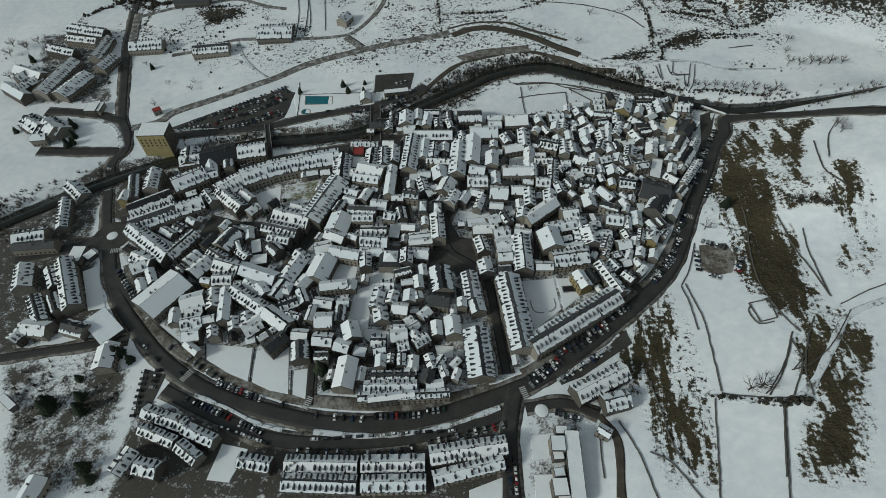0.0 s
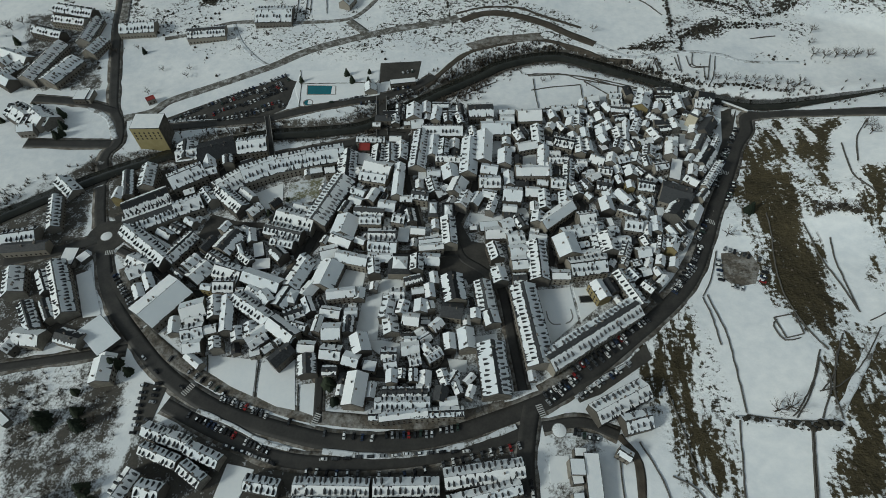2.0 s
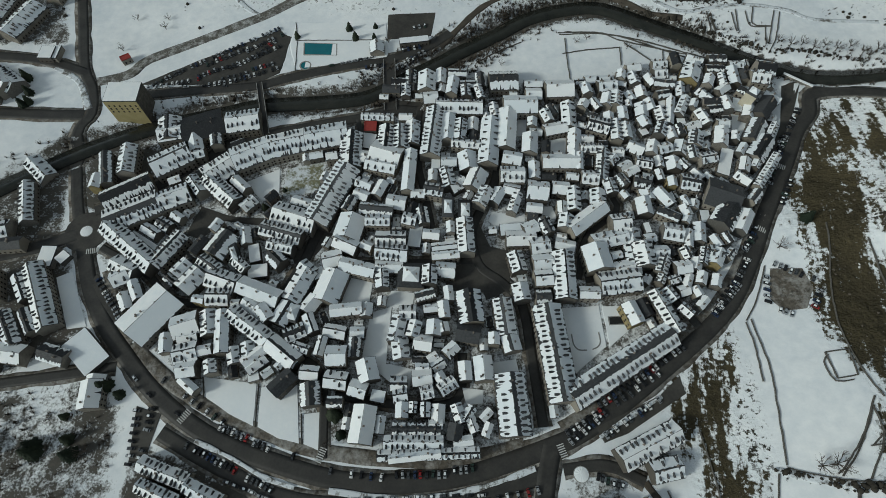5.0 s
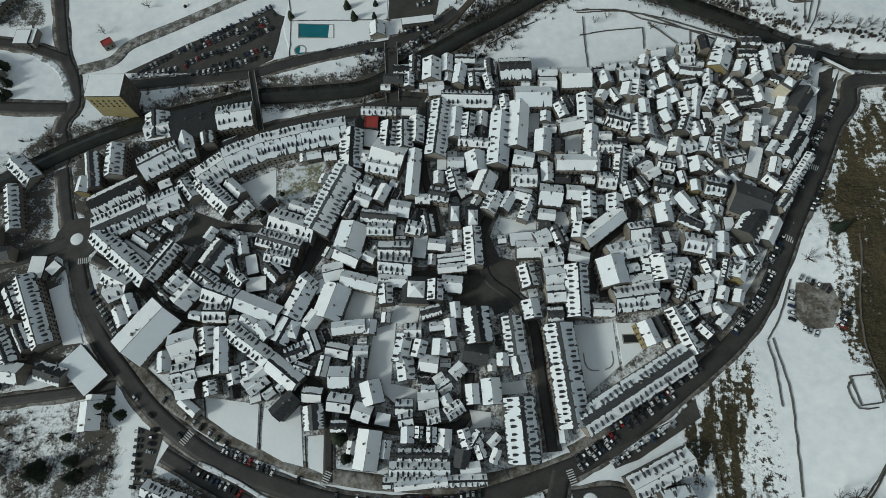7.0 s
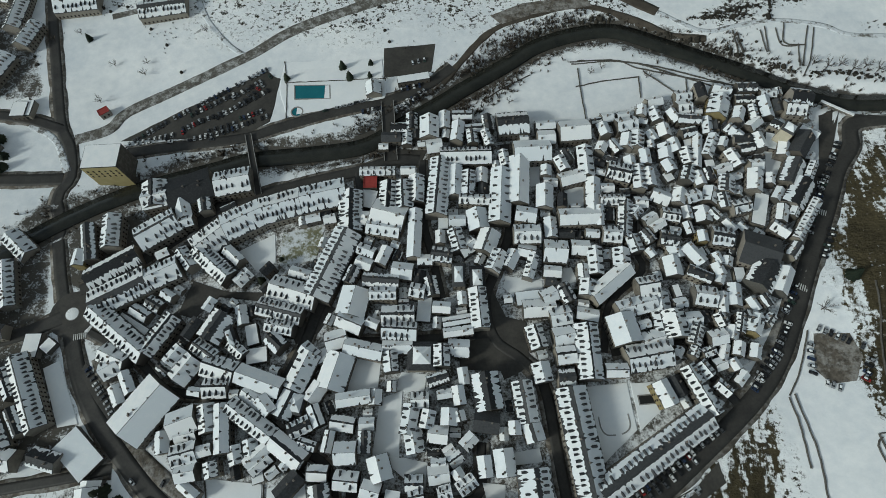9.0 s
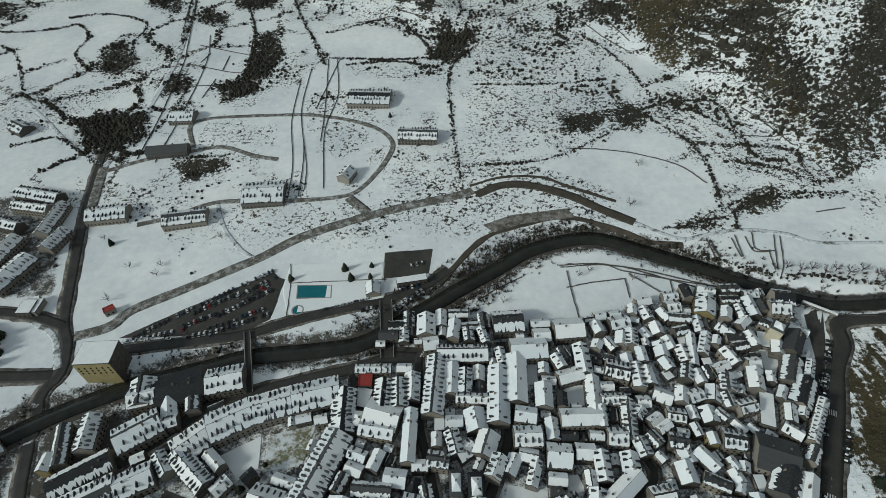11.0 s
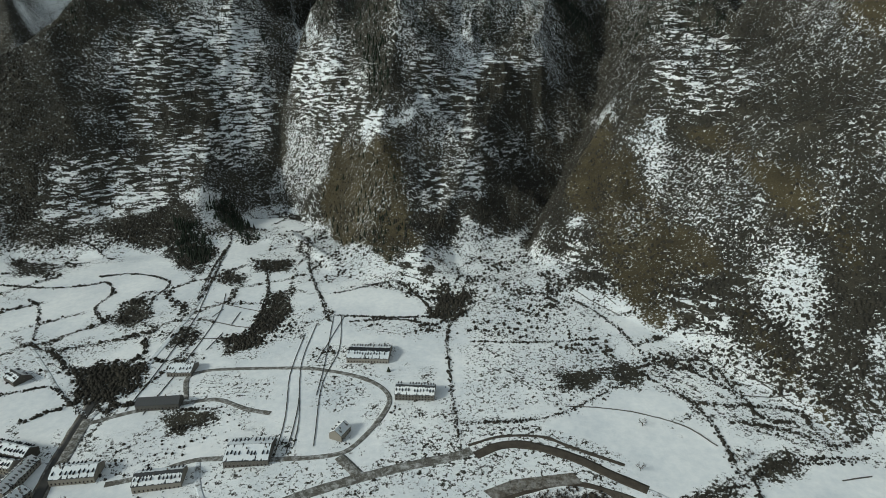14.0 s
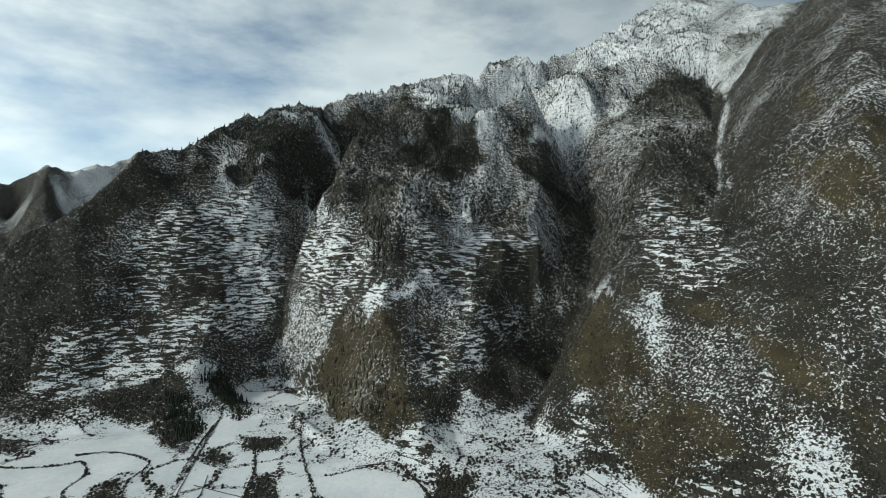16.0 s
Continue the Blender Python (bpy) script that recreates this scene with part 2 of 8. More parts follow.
def lattice(ix, iy, seed):
    h = (ix * 374761393 + iy * 668265263 + seed * 1442695041) & 0xFFFFFFFF
    h = ((h ^ (h >> 13)) * 1274126177) & 0xFFFFFFFF
    return ((h ^ (h >> 16)) & 0xFFFF) / 65535.0


def value_noise(x, y, seed=0):
    x, y = np.asarray(x, float), np.asarray(y, float)
    ix, iy = np.floor(x).astype(np.int64), np.floor(y).astype(np.int64)
    fx, fy = x - ix, y - iy
    fx, fy = fx * fx * (3 - 2 * fx), fy * fy * (3 - 2 * fy)
    a, b = lattice(ix, iy, seed), lattice(ix + 1, iy, seed)
    c, d = lattice(ix, iy + 1, seed), lattice(ix + 1, iy + 1, seed)
    return (a + (b - a) * fx) * (1 - fy) + (c + (d - c) * fx) * fy


def fbm(x, y, size, octaves=4, seed=0, ridged=False):
    total, gain, norm = 0.0, 1.0, 0.0
    for k in range(octaves):
        f = 2.0 ** k / size
        n = value_noise(np.asarray(x) * f + 17.3 * k, np.asarray(y) * f - 9.1 * k, seed + k)
        if ridged:
            n = 1 - np.abs(2 * n - 1)
        total, norm, gain = total + n * gain, norm + gain, gain * 0.5
    return total / norm


def away(x, y, line):
    """Distance to a polyline, and how far along it (0 to 1) the nearest place lies."""
    x, y = np.asarray(x, float), np.asarray(y, float)
    best, along = np.full(x.shape, 1e9), np.zeros(x.shape)
    n = len(line) - 1
    for k in range(n):
        (ax, ay), (bx, by) = line[k][:2], line[k + 1][:2]
        dx, dy = bx - ax, by - ay
        s = np.clip(((x - ax) * dx + (y - ay) * dy) / (dx * dx + dy * dy + 1e-9), 0, 1)
        d = np.hypot(x - ax - s * dx, y - ay - s * dy)
        along = np.where(d < best, (k + s) / n, along)
        best = np.minimum(best, d)
    return best, along


HUB = (-21.0, 163.0)          # the middle of the basin that the mountains stand round
RIVER = [(-364, 254), (-347, 272), (-307, 302), (-270, 326), (-234, 342), (-208, 350), (-181, 357), (-155, 364), (-112, 367), (-77, 372), (-50, 389), (-19, 409), (-11, 415), (19, 434), (46, 452), (79, 462), (106, 462), (140, 446), (176, 428), (207, 410), (229, 399), (260, 390), (334, 390), (408, 391)]
# gullies and spurs of the mountain side: (bearing in degrees east of north, distance from HUB), depth, width
def ray_line(*pairs):
    return [(HUB[0] + d * math.sin(radians(b)), HUB[1] + d * math.cos(radians(b))) for b, d in pairs]


GULLIES = [
    (ray_line((-12, 720), (-13, 850), (-18, 1000), (-17, 1150), (-15, 1350), (-12.5, 1600), (-10.5, 1850), (-15, 2100)), 95, 90),
    (ray_line((-12.5, 1600), (-7, 1700), (0, 1950), (6, 2150), (12, 2450)), 85, 90),
    (ray_line((8.5, 720), (11, 900), (13, 1080), (16, 1250), (16, 1500), (14, 1750), (10, 1950)), 100, 95),
    (ray_line((29, 1330), (27, 1600), (28, 1900), (27, 2250)), 55, 90),
    (ray_line((-34, 860), (-33, 1050), (-30, 1250)), 40, 110),
    (ray_line((36, 900), (30, 1080), (24, 1230)), 35, 70),
]
SPURS = [
    (ray_line((-19, 1500), (-17, 1750), (-12, 2050)), 80, 130),
    (ray_line((-14, 1250), (-9, 1500), (-2, 1800), (0, 2050)), 85, 110),
    (ray_line((-6, 1180), (2, 1420), (9, 1700), (13, 2000)), 70, 110),
    (ray_line((12, 820), (18, 980), (19, 1200), (24, 1500)), 55, 100),
    (ray_line((-8, 780), (-6, 950), (-4, 1100)), 45, 70),
    (ray_line((38, 1000), (38, 1400), (37, 1900)), 90, 220),
]


def crest_angle(b):
    """How high the skyline stands above the drone's height, in degrees, by bearing."""
    return np.interp(b, [-70, -44, -40, -36, -33, -30, -28, -26, -24, -22, -20, -18, -16, -14, -12, -10, -8, -6, -4, -2, 0, 2, 4, 6, 8, 10, 12, 14, 16, 18, 20, 22, 25, 28, 31, 34, 37, 41, 47, 70],
                     [4.0, 1.5, 2.0, 3.5, 5.0, 6.9, 8.0, 8.1, 9.8, 11.0, 12.6, 12.8, 13.5, 13.7, 14.5, 14.7, 15.9, 15.9, 16.4, 16.5, 17.1, 17.2, 17.1, 19.0, 19.2, 18.4, 18.9, 19.5, 19.4, 20.4, 21.5, 22.5, 22.7, 22.0, 21.0, 20.6, 20.5, 20.8, 21.5, 21.5])


def mountain(x, y):
    dx, dy = np.asarray(x, float) - HUB[0], np.asarray(y, float) - HUB[1]
    r, b = np.hypot(dx, dy), np.degrees(np.arctan2(dx, dy))
    wob = (fbm(x, y, 260, 3, 5) - 0.5) * 120
    foot = np.interp(b, [-90, -60, -40, -34, -27, -22, -16, -12, -6, -1, 3.6, 8, 12, 17.5, 22, 26.6, 31, 35, 43, 60, 90],
                     [1100, 1050, 1020, 950, 920, 915, 890, 740, 690, 640, 630, 640, 640, 635, 605, 575, 545, 520, 495, 560, 800])
    s = np.maximum(r + wob * smooth(600, 1100, r) * 0.5 - foot, 0)
    gentle = np.interp(b, [-20, 0, 14, 24], [130, 150, 90, 40])
    tan_e = np.tan(np.radians(crest_angle(b)))
    top = np.clip(735.0 / np.maximum(0.63 - tan_e, 0.16), 1150, 3900)

    def profile(v):
        return 0.34 * np.minimum(v, gentle) + 0.58 * np.clip(v - gentle, 0, 500) + 0.66 * np.maximum(v - gentle - 500, 0)

    rise = profile(s) * np.clip((302 + top * tan_e) / profile(top - foot), 0.8, 1.9)
    relief = smooth(0, 260, s)
    for line, depth, width in GULLIES:
        d, a = away(x, y, line)
        rise = rise - 1.6 * depth * np.maximum(0, 1 - d / (1.4 * width)) * relief - 0.3 * depth * np.exp(-(d / (2.6 * width)) ** 2) * relief
    for line, height, width in SPURS:
        d, a = away(x, y, line)
        rise = rise + 2.0 * height * np.maximum(0, 1 - d / (1.5 * width)) * relief
    rise = rise + ((fbm(x, y, 300, 3, 11, True) - 0.62) * 105 + (fbm(x, y, 75, 5, 19, True) - 0.6) * 44 + (fbm(b * 17.0, r * 0.30, 120, 4, 13, True) - 0.6) * 46) * smooth(60, 600, s)
    peak = 302 + top * tan_e + (fbm(x, y, 150, 4, 23, True) - 0.6) * 70 + (fbm(x, y, 40, 2, 29, True) - 0.6) * 26
    cap = peak + np.where(r < top, (r - top) * 0.66, (top - r) * 0.85)
    cap = np.maximum(cap, np.minimum(peak * 0.5, 260) - 0.1 * np.maximum(r - top, 0))
    near = smooth(0.70, 0.97, r / top)
    high = rise * (1 - near) + np.minimum(rise, cap) * near
    high = np.where(r > top, np.minimum(high, cap), high)
    # the range beyond, to the west of north
    far_top = np.interp(b, [-75, -60, -46, -42, -39, -36.5, -34.5, -33, -31.5, -30, -27, -20], [500, 620, 592, 558, 579, 870, 756, 765, 754, 939, 850, 300])
    far = far_top + (fbm(x, y, 420, 5, 31, True) - 0.62) * 330 - 0.75 * np.abs(r - 4250)
    high = np.maximum(high, np.where((b < -18) & (r > 3000), far, -1e9))
    return np.where(np.abs(b) < 100, np.maximum(high, 0), 0)


def ground(x, y):
    """Height of the land."""
    x, y = np.asarray(x, float), np.asarray(y, float)
    z = 0.037 * np.clip(x, -270, 420) - 1.0
    z = z + 0.055 * np.clip(y - 440, 0, 500)
    d = 0.81 * (x - 60) - 0.58 * (y - 100)
    k = smooth(212, 272, y)
    lift = (0.29 + 0.21 * k) * 9.0 * np.logaddexp(0, (d - (28 - 20 * k)) / 9.0)
    fade = 1 - smooth(-10, 75, y - np.interp(x, [200, 240, 300, 420], [318, 335, 350, 360]))
    lift = lift * fade
    lift = 150 * (1 - np.exp(-lift / 150))
    z = z + lift * smooth(30, 90, x)
    z = z + 0.16 * np.maximum(-150 - y, 0) * smooth(-150, -700, y) + 0.05 * np.maximum(-x - 520, 0) * smooth(700, 300, y)
    z = z + (fbm(x, y, 60, 3, 3) - 0.5) * 2.2 * smooth(470, 640, y)
    if np.max(y) > 440:
        z = z + mountain(x, y)
    d, a = away(x, y, RIVER)
    return z - 3.6 * (1 - smooth(7.5, 14.0, d))

# ---------- what lies on the land ----------
LAND = {}


def area(kind, *ring):
    """A patch of ground of one kind, by its corners."""
    LAND.setdefault(kind, []).append(ring)


area("bare_bank", (230, 325), (249, 354), (270, 370), (263, 340), (247, 315), (230, 310))
area("bare_bank", (270, 351), (281, 354), (270, 319), (260, 293), (255, 303), (260, 324))
area("bare_bank", (280, 284), (289, 274), (275, 230), (272, 238), (274, 257))
area("bare_bank", (264, 215), (271, 216), (261, 197), (259, 202))
area("bare_bank", (120, 171), (141, 186), (140, 162), (132, 141), (137, 127), (139, 107), (138, 81), (130, 82), (126, 102), (122, 128), (118, 149))
area("bare_bank", (217, 178), (222, 161), (220, 129), (210, 114), (206, 121), (212, 147))
area("bare_bank", (128, 108), (131, 93), (134, 79), (124, 79), (123, 102))
area("bare_bank", (236, 232), (247, 226), (237, 175), (229, 176))
area("bare_bank", (224, 173), (232, 160), (235, 145), (228, 132), (221, 143))
area("bare_bank", (214, 311), (215, 291), (213, 260), (208, 250), (203, 267), (204, 290))
area("bare_field", (281, 343), (294, 345), (281, 313), (258, 273), (252, 276), (261, 300))
area("bare_field", (219, 310), (233, 309), (244, 293), (238, 263), (230, 246), (235, 228), (233, 206), (232, 184), (228, 168), (216, 162), (203, 180), (204, 206), (209, 228), (213, 260), (211, 279))
area("bare_field", (199, 100), (216, 108), (200, 76), (183, 77))
area("bare_field", (209, 119), (227, 129), (217, 109), (207, 108))
area("bare_field", (240, 257), (266, 249), (271, 244), (267, 241), (241, 250))
area("bare_slope", (-215, 1190), (-140, 1120), (-98, 1100), (-82, 1033), (-67, 965), (-41, 922), (-61, 874), (-107, 875), (-146, 931), (-238, 1118), (-247, 1154), (-217, 1157))
area("bare_slope", (185, 1013), (260, 1190), (259, 995), (279, 954), (282, 917), (283, 877), (287, 838), (302, 796), (320, 755), (317, 741), (277, 746), (245, 727), (205, 786), (213, 849), (203, 917), (181, 958))
area("bare_slope", (343, 965), (374, 922), (406, 800), (423, 732), (435, 702), (417, 676), (390, 728), (376, 805), (354, 897))
area("bare_slope", (603, 1102), (584, 1004), (604, 902), (557, 845), (540, 917), (572, 1051))
area("bare_slope", (751, 1291), (749, 1238), (674, 1104), (729, 1233))
area("bare_slope", (632, 986), (700, 1018), (630, 934), (625, 956))
area("bare_slope", (383, 842), (403, 775), (413, 719), (402, 720), (385, 767))
area("bare_slope", (206, 903), (335, 793), (319, 738), (259, 760), (246, 704), (226, 682), (212, 758), (205, 832))
area("bare_slope", (306, 692), (317, 667), (325, 619), (324, 580), (328, 540), (311, 527), (301, 548), (306, 600), (298, 648))
area("open_slope", (240, 688), (288, 663), (296, 611), (312, 567), (304, 517), (230, 534), (212, 579), (186, 640))
area("open_slope", (28, 960), (118, 960), (145, 871), (192, 714), (217, 676), (169, 679), (71, 795))
area("open_slope", (381, 603), (398, 602), (355, 533), (357, 553))
area("open_slope", (-226, 1058), (-91, 884), (-13, 935), (-14, 805), (-168, 855))
area("wood", (-630, 1798), (-583, 1866), (-522, 1844), (-461, 1851), (-398, 1894), (-281, 1523), (-406, 1814), (-453, 1727), (-452, 1587), (-501, 1492), (-562, 1504), (-569, 1635))
area("wood", (-478, 1988), (-357, 2131), (-110, 2134), (-152, 2056), (-174, 1680), (-237, 1611), (-367, 1974), (-411, 1952))
area("wood", (-32, 2029), (22, 1923), (69, 1614), (89, 1567), (52, 1513), (8, 1440), (-47, 1426), (-123, 1585), (-142, 1664), (-87, 1782))
area("wood", (206, 1626), (261, 1623), (351, 1737), (386, 1690), (354, 1534), (321, 1533), (258, 1530), (201, 1540), (162, 1582))
area("wood", (878, 2149), (990, 2189), (959, 2052), (821, 1878), (732, 1885), (689, 2039), (599, 1913), (693, 2122), (751, 2070))
area("wood", (-490, 1059), (-444, 1053), (-393, 988), (-374, 914), (-426, 949), (-472, 1018))
area("wood", (-443, 1134), (-431, 1186), (-391, 1145), (-321, 1033), (-337, 1008), (-381, 1043), (-421, 1092))
area("wood", (-194, 1335), (-126, 1248), (-106, 1184), (-123, 1167), (-165, 1237), (-185, 1291))
area("clearing", (-572, 1888), (-529, 1930), (-489, 1902), (-534, 1884))
area("clearing", (-501, 1554), (-480, 1602), (-472, 1607), (-491, 1546))
area("clearing", (225, 1698), (305, 1814), (328, 1831), (228, 1656))
area("clearing", (-466, 1927), (-457, 1957), (-398, 1937), (-356, 1935), (-267, 1512), (-361, 1907), (-410, 1906))
area("clearing", (-420, 1753), (-272, 1362), (-259, 1324), (-307, 1391), (-383, 1592))
area("clearing", (-516, 1405), (-465, 1432), (-433, 1429), (-480, 1402), (-498, 1368), (-514, 1381))
area("clearing", (-482, 1391), (-448, 1404), (-406, 1379), (-367, 1354), (-377, 1348), (-423, 1369))
area("clearing", (-352, 1335), (-289, 1270), (-217, 1213), (-236, 1199), (-228, 1154), (-342, 1261), (-389, 1249), (-368, 1298), (-342, 1299))
area("clearing", (-605, 1115), (-534, 1134), (-510, 1107), (-529, 1057), (-575, 1085))
area("clearing", (-593, 1164), (-552, 1187), (-545, 1174), (-580, 1161))
area("clearing", (-495, 1117), (-434, 1166), (-444, 1123), (-401, 1064), (-415, 1039), (-453, 1080))
area("clearing", (-166, 1171), (-110, 1120), (-58, 1155), (-70, 1131), (-117, 1089), (-146, 1098))
area("clearing", (177, 952), (198, 934), (197, 913), (175, 926))
area("clearing", (307, 1327), (271, 1062), (268, 1023), (261, 1128))
area("clearing", (299, 1010), (331, 988), (319, 969), (299, 985))
area("clearing", (1036, 2162), (1038, 2118), (861, 1782), (744, 1588), (711, 1542), (726, 1593), (868, 1834))
area("clearing", (721, 1584), (666, 1451), (557, 1207), (552, 1209), (649, 1449))
area("clearing", (-67, 1168), (-7, 1229), (5, 1229), (-61, 1161))
area("clearing", (-316, 1041), (-287, 1067), (-259, 1021), (-284, 997), (-299, 964))
area("clearing", (-611, 984), (-568, 998), (-549, 981), (-590, 965))
area("clearing", (-680, 962), (-613, 963), (-569, 936), (-650, 925))
area("clearing", (105, 916), (128, 913), (139, 821), (193, 774), (191, 748), (60, 759), (86, 804))
area("clearing", (-259, 1109), (-221, 1099), (-195, 923), (-183, 825), (-216, 909))
area("clearing", (19, 1007), (73, 997), (76, 950), (23, 894), (0, 957))
area("clearing", (-8, 916), (30, 894), (32, 816), (-3, 799))
area("scree", (278, 997), (331, 938), (360, 865), (366, 810), (375, 750), (382, 708), (386, 639), (333, 667), (336, 709), (328, 779), (316, 851), (294, 924))
area("scree", (313, 723), (368, 703), (365, 655), (358, 589), (345, 537), (326, 530), (334, 588), (334, 657), (325, 697))
area("thicket", (62, 1089), (126, 1188), (176, 1171), (147, 1060), (76, 1006), (54, 1038))
area("thicket", (-2691, 3396), (-2309, 3435), (-732, 1426), (-633, 1504), (-653, 1404), (-721, 1302), (-774, 1208), (-826, 1138))
area("thicket", (387, 699), (416, 674), (386, 638), (365, 656))
area("thicket", (-805, 1113), (-735, 1141), (-711, 1068), (-682, 1008), (-710, 997))
area("thicket", (-381, 1301), (-395, 1254), (-401, 1224), (-371, 1235), (-354, 1294), (-340, 1326), (-384, 1391))
area("thicket", (-585, 1296), (-503, 1347), (-471, 1283), (-538, 1225), (-586, 1252))
area("thicket", (250, 1297), (300, 1326), (199, 1006), (164, 965), (131, 950), (97, 870), (68, 796), (60, 816), (116, 984), (192, 1159))
area("thicket", (-609, 1045), (-504, 1059), (-431, 1026), (-442, 993), (-522, 979), (-585, 997))
area("thicket", (-228, 1382), (-168, 1556), (-92, 1295), (-124, 1255), (-197, 1353))
area("thicket", (55, 1310), (215, 1374), (242, 1319), (122, 1251), (39, 1225))
area("thicket", (293, 946), (318, 908), (326, 851), (319, 845), (307, 902), (287, 941))
area("thicket", (-320, 952), (-249, 941), (-235, 892), (-292, 899))
area("thicket", (-400, 645), (-383, 665), (-329, 655), (-321, 608), (-339, 583), (-377, 608))
area("thicket", (-432, 794), (-417, 828), (-378, 765), (-391, 737), (-419, 751))
area("thicket", (-681, 937), (-630, 953), (-580, 880), (-635, 876))
area("thicket", (-266, 710), (-237, 723), (-223, 697), (-250, 685))
area("thicket", (-253, 825), (-227, 837), (-202, 767), (-219, 728), (-237, 723))
area("thicket", (-276, 581), (-224, 584), (-222, 565), (-257, 554))
area("thicket", (102, 626), (153, 627), (123, 597), (96, 599))
area("thicket", (174, 473), (199, 483), (200, 467), (171, 468))
area("thicket", (240, 501), (263, 509), (252, 492), (220, 482))
area("thicket", (276, 661), (282, 625), (279, 588), (259, 590), (259, 635))
area("thicket", (-17, 829), (27, 801), (-4, 733), (-31, 749))
area("thicket", (-337, 724), (-319, 744), (-303, 712), (-323, 694))
area("thicket", (163, 641), (186, 625), (170, 594), (149, 613))
area("thicket", (-336, 900), (-297, 882), (-295, 853), (-330, 862))
area("thicket", (400, 701), (440, 671), (407, 617), (373, 614), (384, 661))
area("terrace", (33, 1114), (65, 1129), (73, 1119), (55, 1064), (22, 1038), (18, 1089))
area("terrace", (-55, 1083), (-15, 1097), (-7, 1054), (-20, 1006), (-44, 994), (-52, 1055))
area("terrace", (440, 1356), (496, 1311), (496, 1146), (430, 968), (387, 919), (346, 973), (309, 1012), (306, 1051), (354, 1106))
area("terrace", (-672, 1321), (-598, 1428), (-451, 1516), (-407, 1514), (-439, 1446), (-388, 1402), (-385, 1312), (-523, 1221), (-672, 1222), (-675, 1284))
area("terrace", (-708, 1103), (-643, 1176), (-427, 1294), (-437, 1257), (-510, 1127), (-555, 1034), (-675, 1009))
area("terrace", (-328, 1372), (-211, 1287), (-113, 1148), (-107, 1092), (-306, 1291))
area("terrace", (-84, 1221), (84, 1365), (214, 1372), (125, 1274), (-71, 1146))
area("terrace", (4, 1153), (148, 1264), (154, 1226), (76, 1108))
area("terrace", (-79, 907), (-17, 907), (-14, 784), (-75, 863))
area("terrace", (165, 928), (197, 901), (198, 789), (156, 802), (151, 898))
area("terrace", (257, 755), (311, 718), (304, 687), (249, 725))
area("terrace", (-399, 1250), (-253, 1169), (-253, 1128), (-323, 1191))
area("terrace", (270, 754), (318, 720), (292, 660), (245, 685))
area("high_snow", (-157, 2336), (333, 2746), (578, 2732), (1548, 2601), (1421, 2348), (1059, 2004), (861, 1782), (992, 2101), (873, 2162), (595, 1904), (518, 1957), (281, 1809), (136, 1629), (59, 1608), (-18, 1917))
area("clean_field", (117.2, 563.3), (166.1, 603.6), (204.9, 575.5), (205.2, 478.2), (167, 460.3), (140.1, 492.5), (125.1, 518.8), (73.2, 549.4))
area("clean_field", (223.9, 489.2), (278.7, 505.8), (319.5, 485.5), (295.6, 458.2), (209.6, 461.4))
area("clean_field", (-584.8, 849.1), (-508.7, 867.1), (-462.2, 798.6), (-447.4, 713.7), (-488.9, 726.8))
area("clean_field", (-488.9, 832.2), (-451, 896.8), (-412.9, 868.1), (-409.5, 767.9), (-437.1, 753.9))
area("clean_field", (-491.3, 625.6), (-422.1, 625.1), (-356.3, 572.7), (-377.8, 542.3), (-432.9, 549.5))
area("clean_field", (-626.6, 783), (-557.8, 798.3), (-485, 701.3), (-553.3, 689.7))
area("clean_field", (-170.6, 825.4), (-87, 838.9), (-38.1, 755.1), (-142, 746.3))
area("clean_field", (-383.9, 1008), (-341.7, 1022.7), (-273.4, 887.6), (-245.9, 768.2), (-297.7, 754.1))
area("clean_field", (161.4, 201.2), (186.2, 198), (199.4, 181.9), (206.4, 155.6), (190.1, 131.4), (179.2, 118.8), (160.5, 120.7), (157.7, 154.1))
area("clean_field", (157.9, 117.6), (185.6, 111.6), (168.3, 72.5), (140.4, 74))
area("clean_field", (239.1, 251), (265.7, 246.7), (266.4, 226.2), (251.9, 200.7), (251.8, 165.3), (232, 172.4), (242.1, 221.9))
area("clean_field", (287.5, 333.8), (302.2, 334.1), (276, 281.4), (263.6, 279.9))
area("clean_field", (94.3, 103.2), (111.7, 102.2), (112.4, 75.7), (91.1, 76.9))
area("clean_field", (106.2, 578.2), (181, 552.3), (205.3, 501.2), (188.3, 474.4), (159.5, 466.9), (123.5, 524.4))
area("clean_field", (225.3, 490.9), (306.4, 501.2), (301.2, 469.4), (212.3, 460.2))
area("clean_field", (349.7, 513), (427.6, 497.5), (409.2, 447.4), (335.1, 459.2))
area("clean_field", (240.6, 446.2), (340.6, 433.3), (342.6, 407.4), (235.7, 429.2))
area("clean_field", (-518.7, 607.3), (-378.5, 608.6), (-358.2, 542.8), (-419.2, 552.5), (-486.4, 541.4))
area("clean_field", (-315.3, 494.4), (-265, 499.3), (-221.3, 440.3), (-258.7, 420.2), (-281.5, 424.8), (-291.7, 416.3))
area("clean_field", (21.9, 439.2), (90.5, 435.6), (107.8, 409.3), (30.4, 396.2))
area("speckled", (-739.6, 1019.2), (-485.6, 1060), (-458.5, 989.1), (-583.5, 973), (-696.9, 943.6))
area("speckled", (-440, 701.5), (-421.6, 726.4), (-381.5, 677.3), (-405.5, 655))
area("speckled", (216.9, 521.8), (249.6, 520.4), (227, 495.2), (207.9, 483.9))
area("speckled", (-3, 775), (71, 795), (141, 781), (178, 709), (158, 685), (14, 694))
area("speckled", (7, 677), (163, 679), (160, 631), (97, 578), (7, 562))
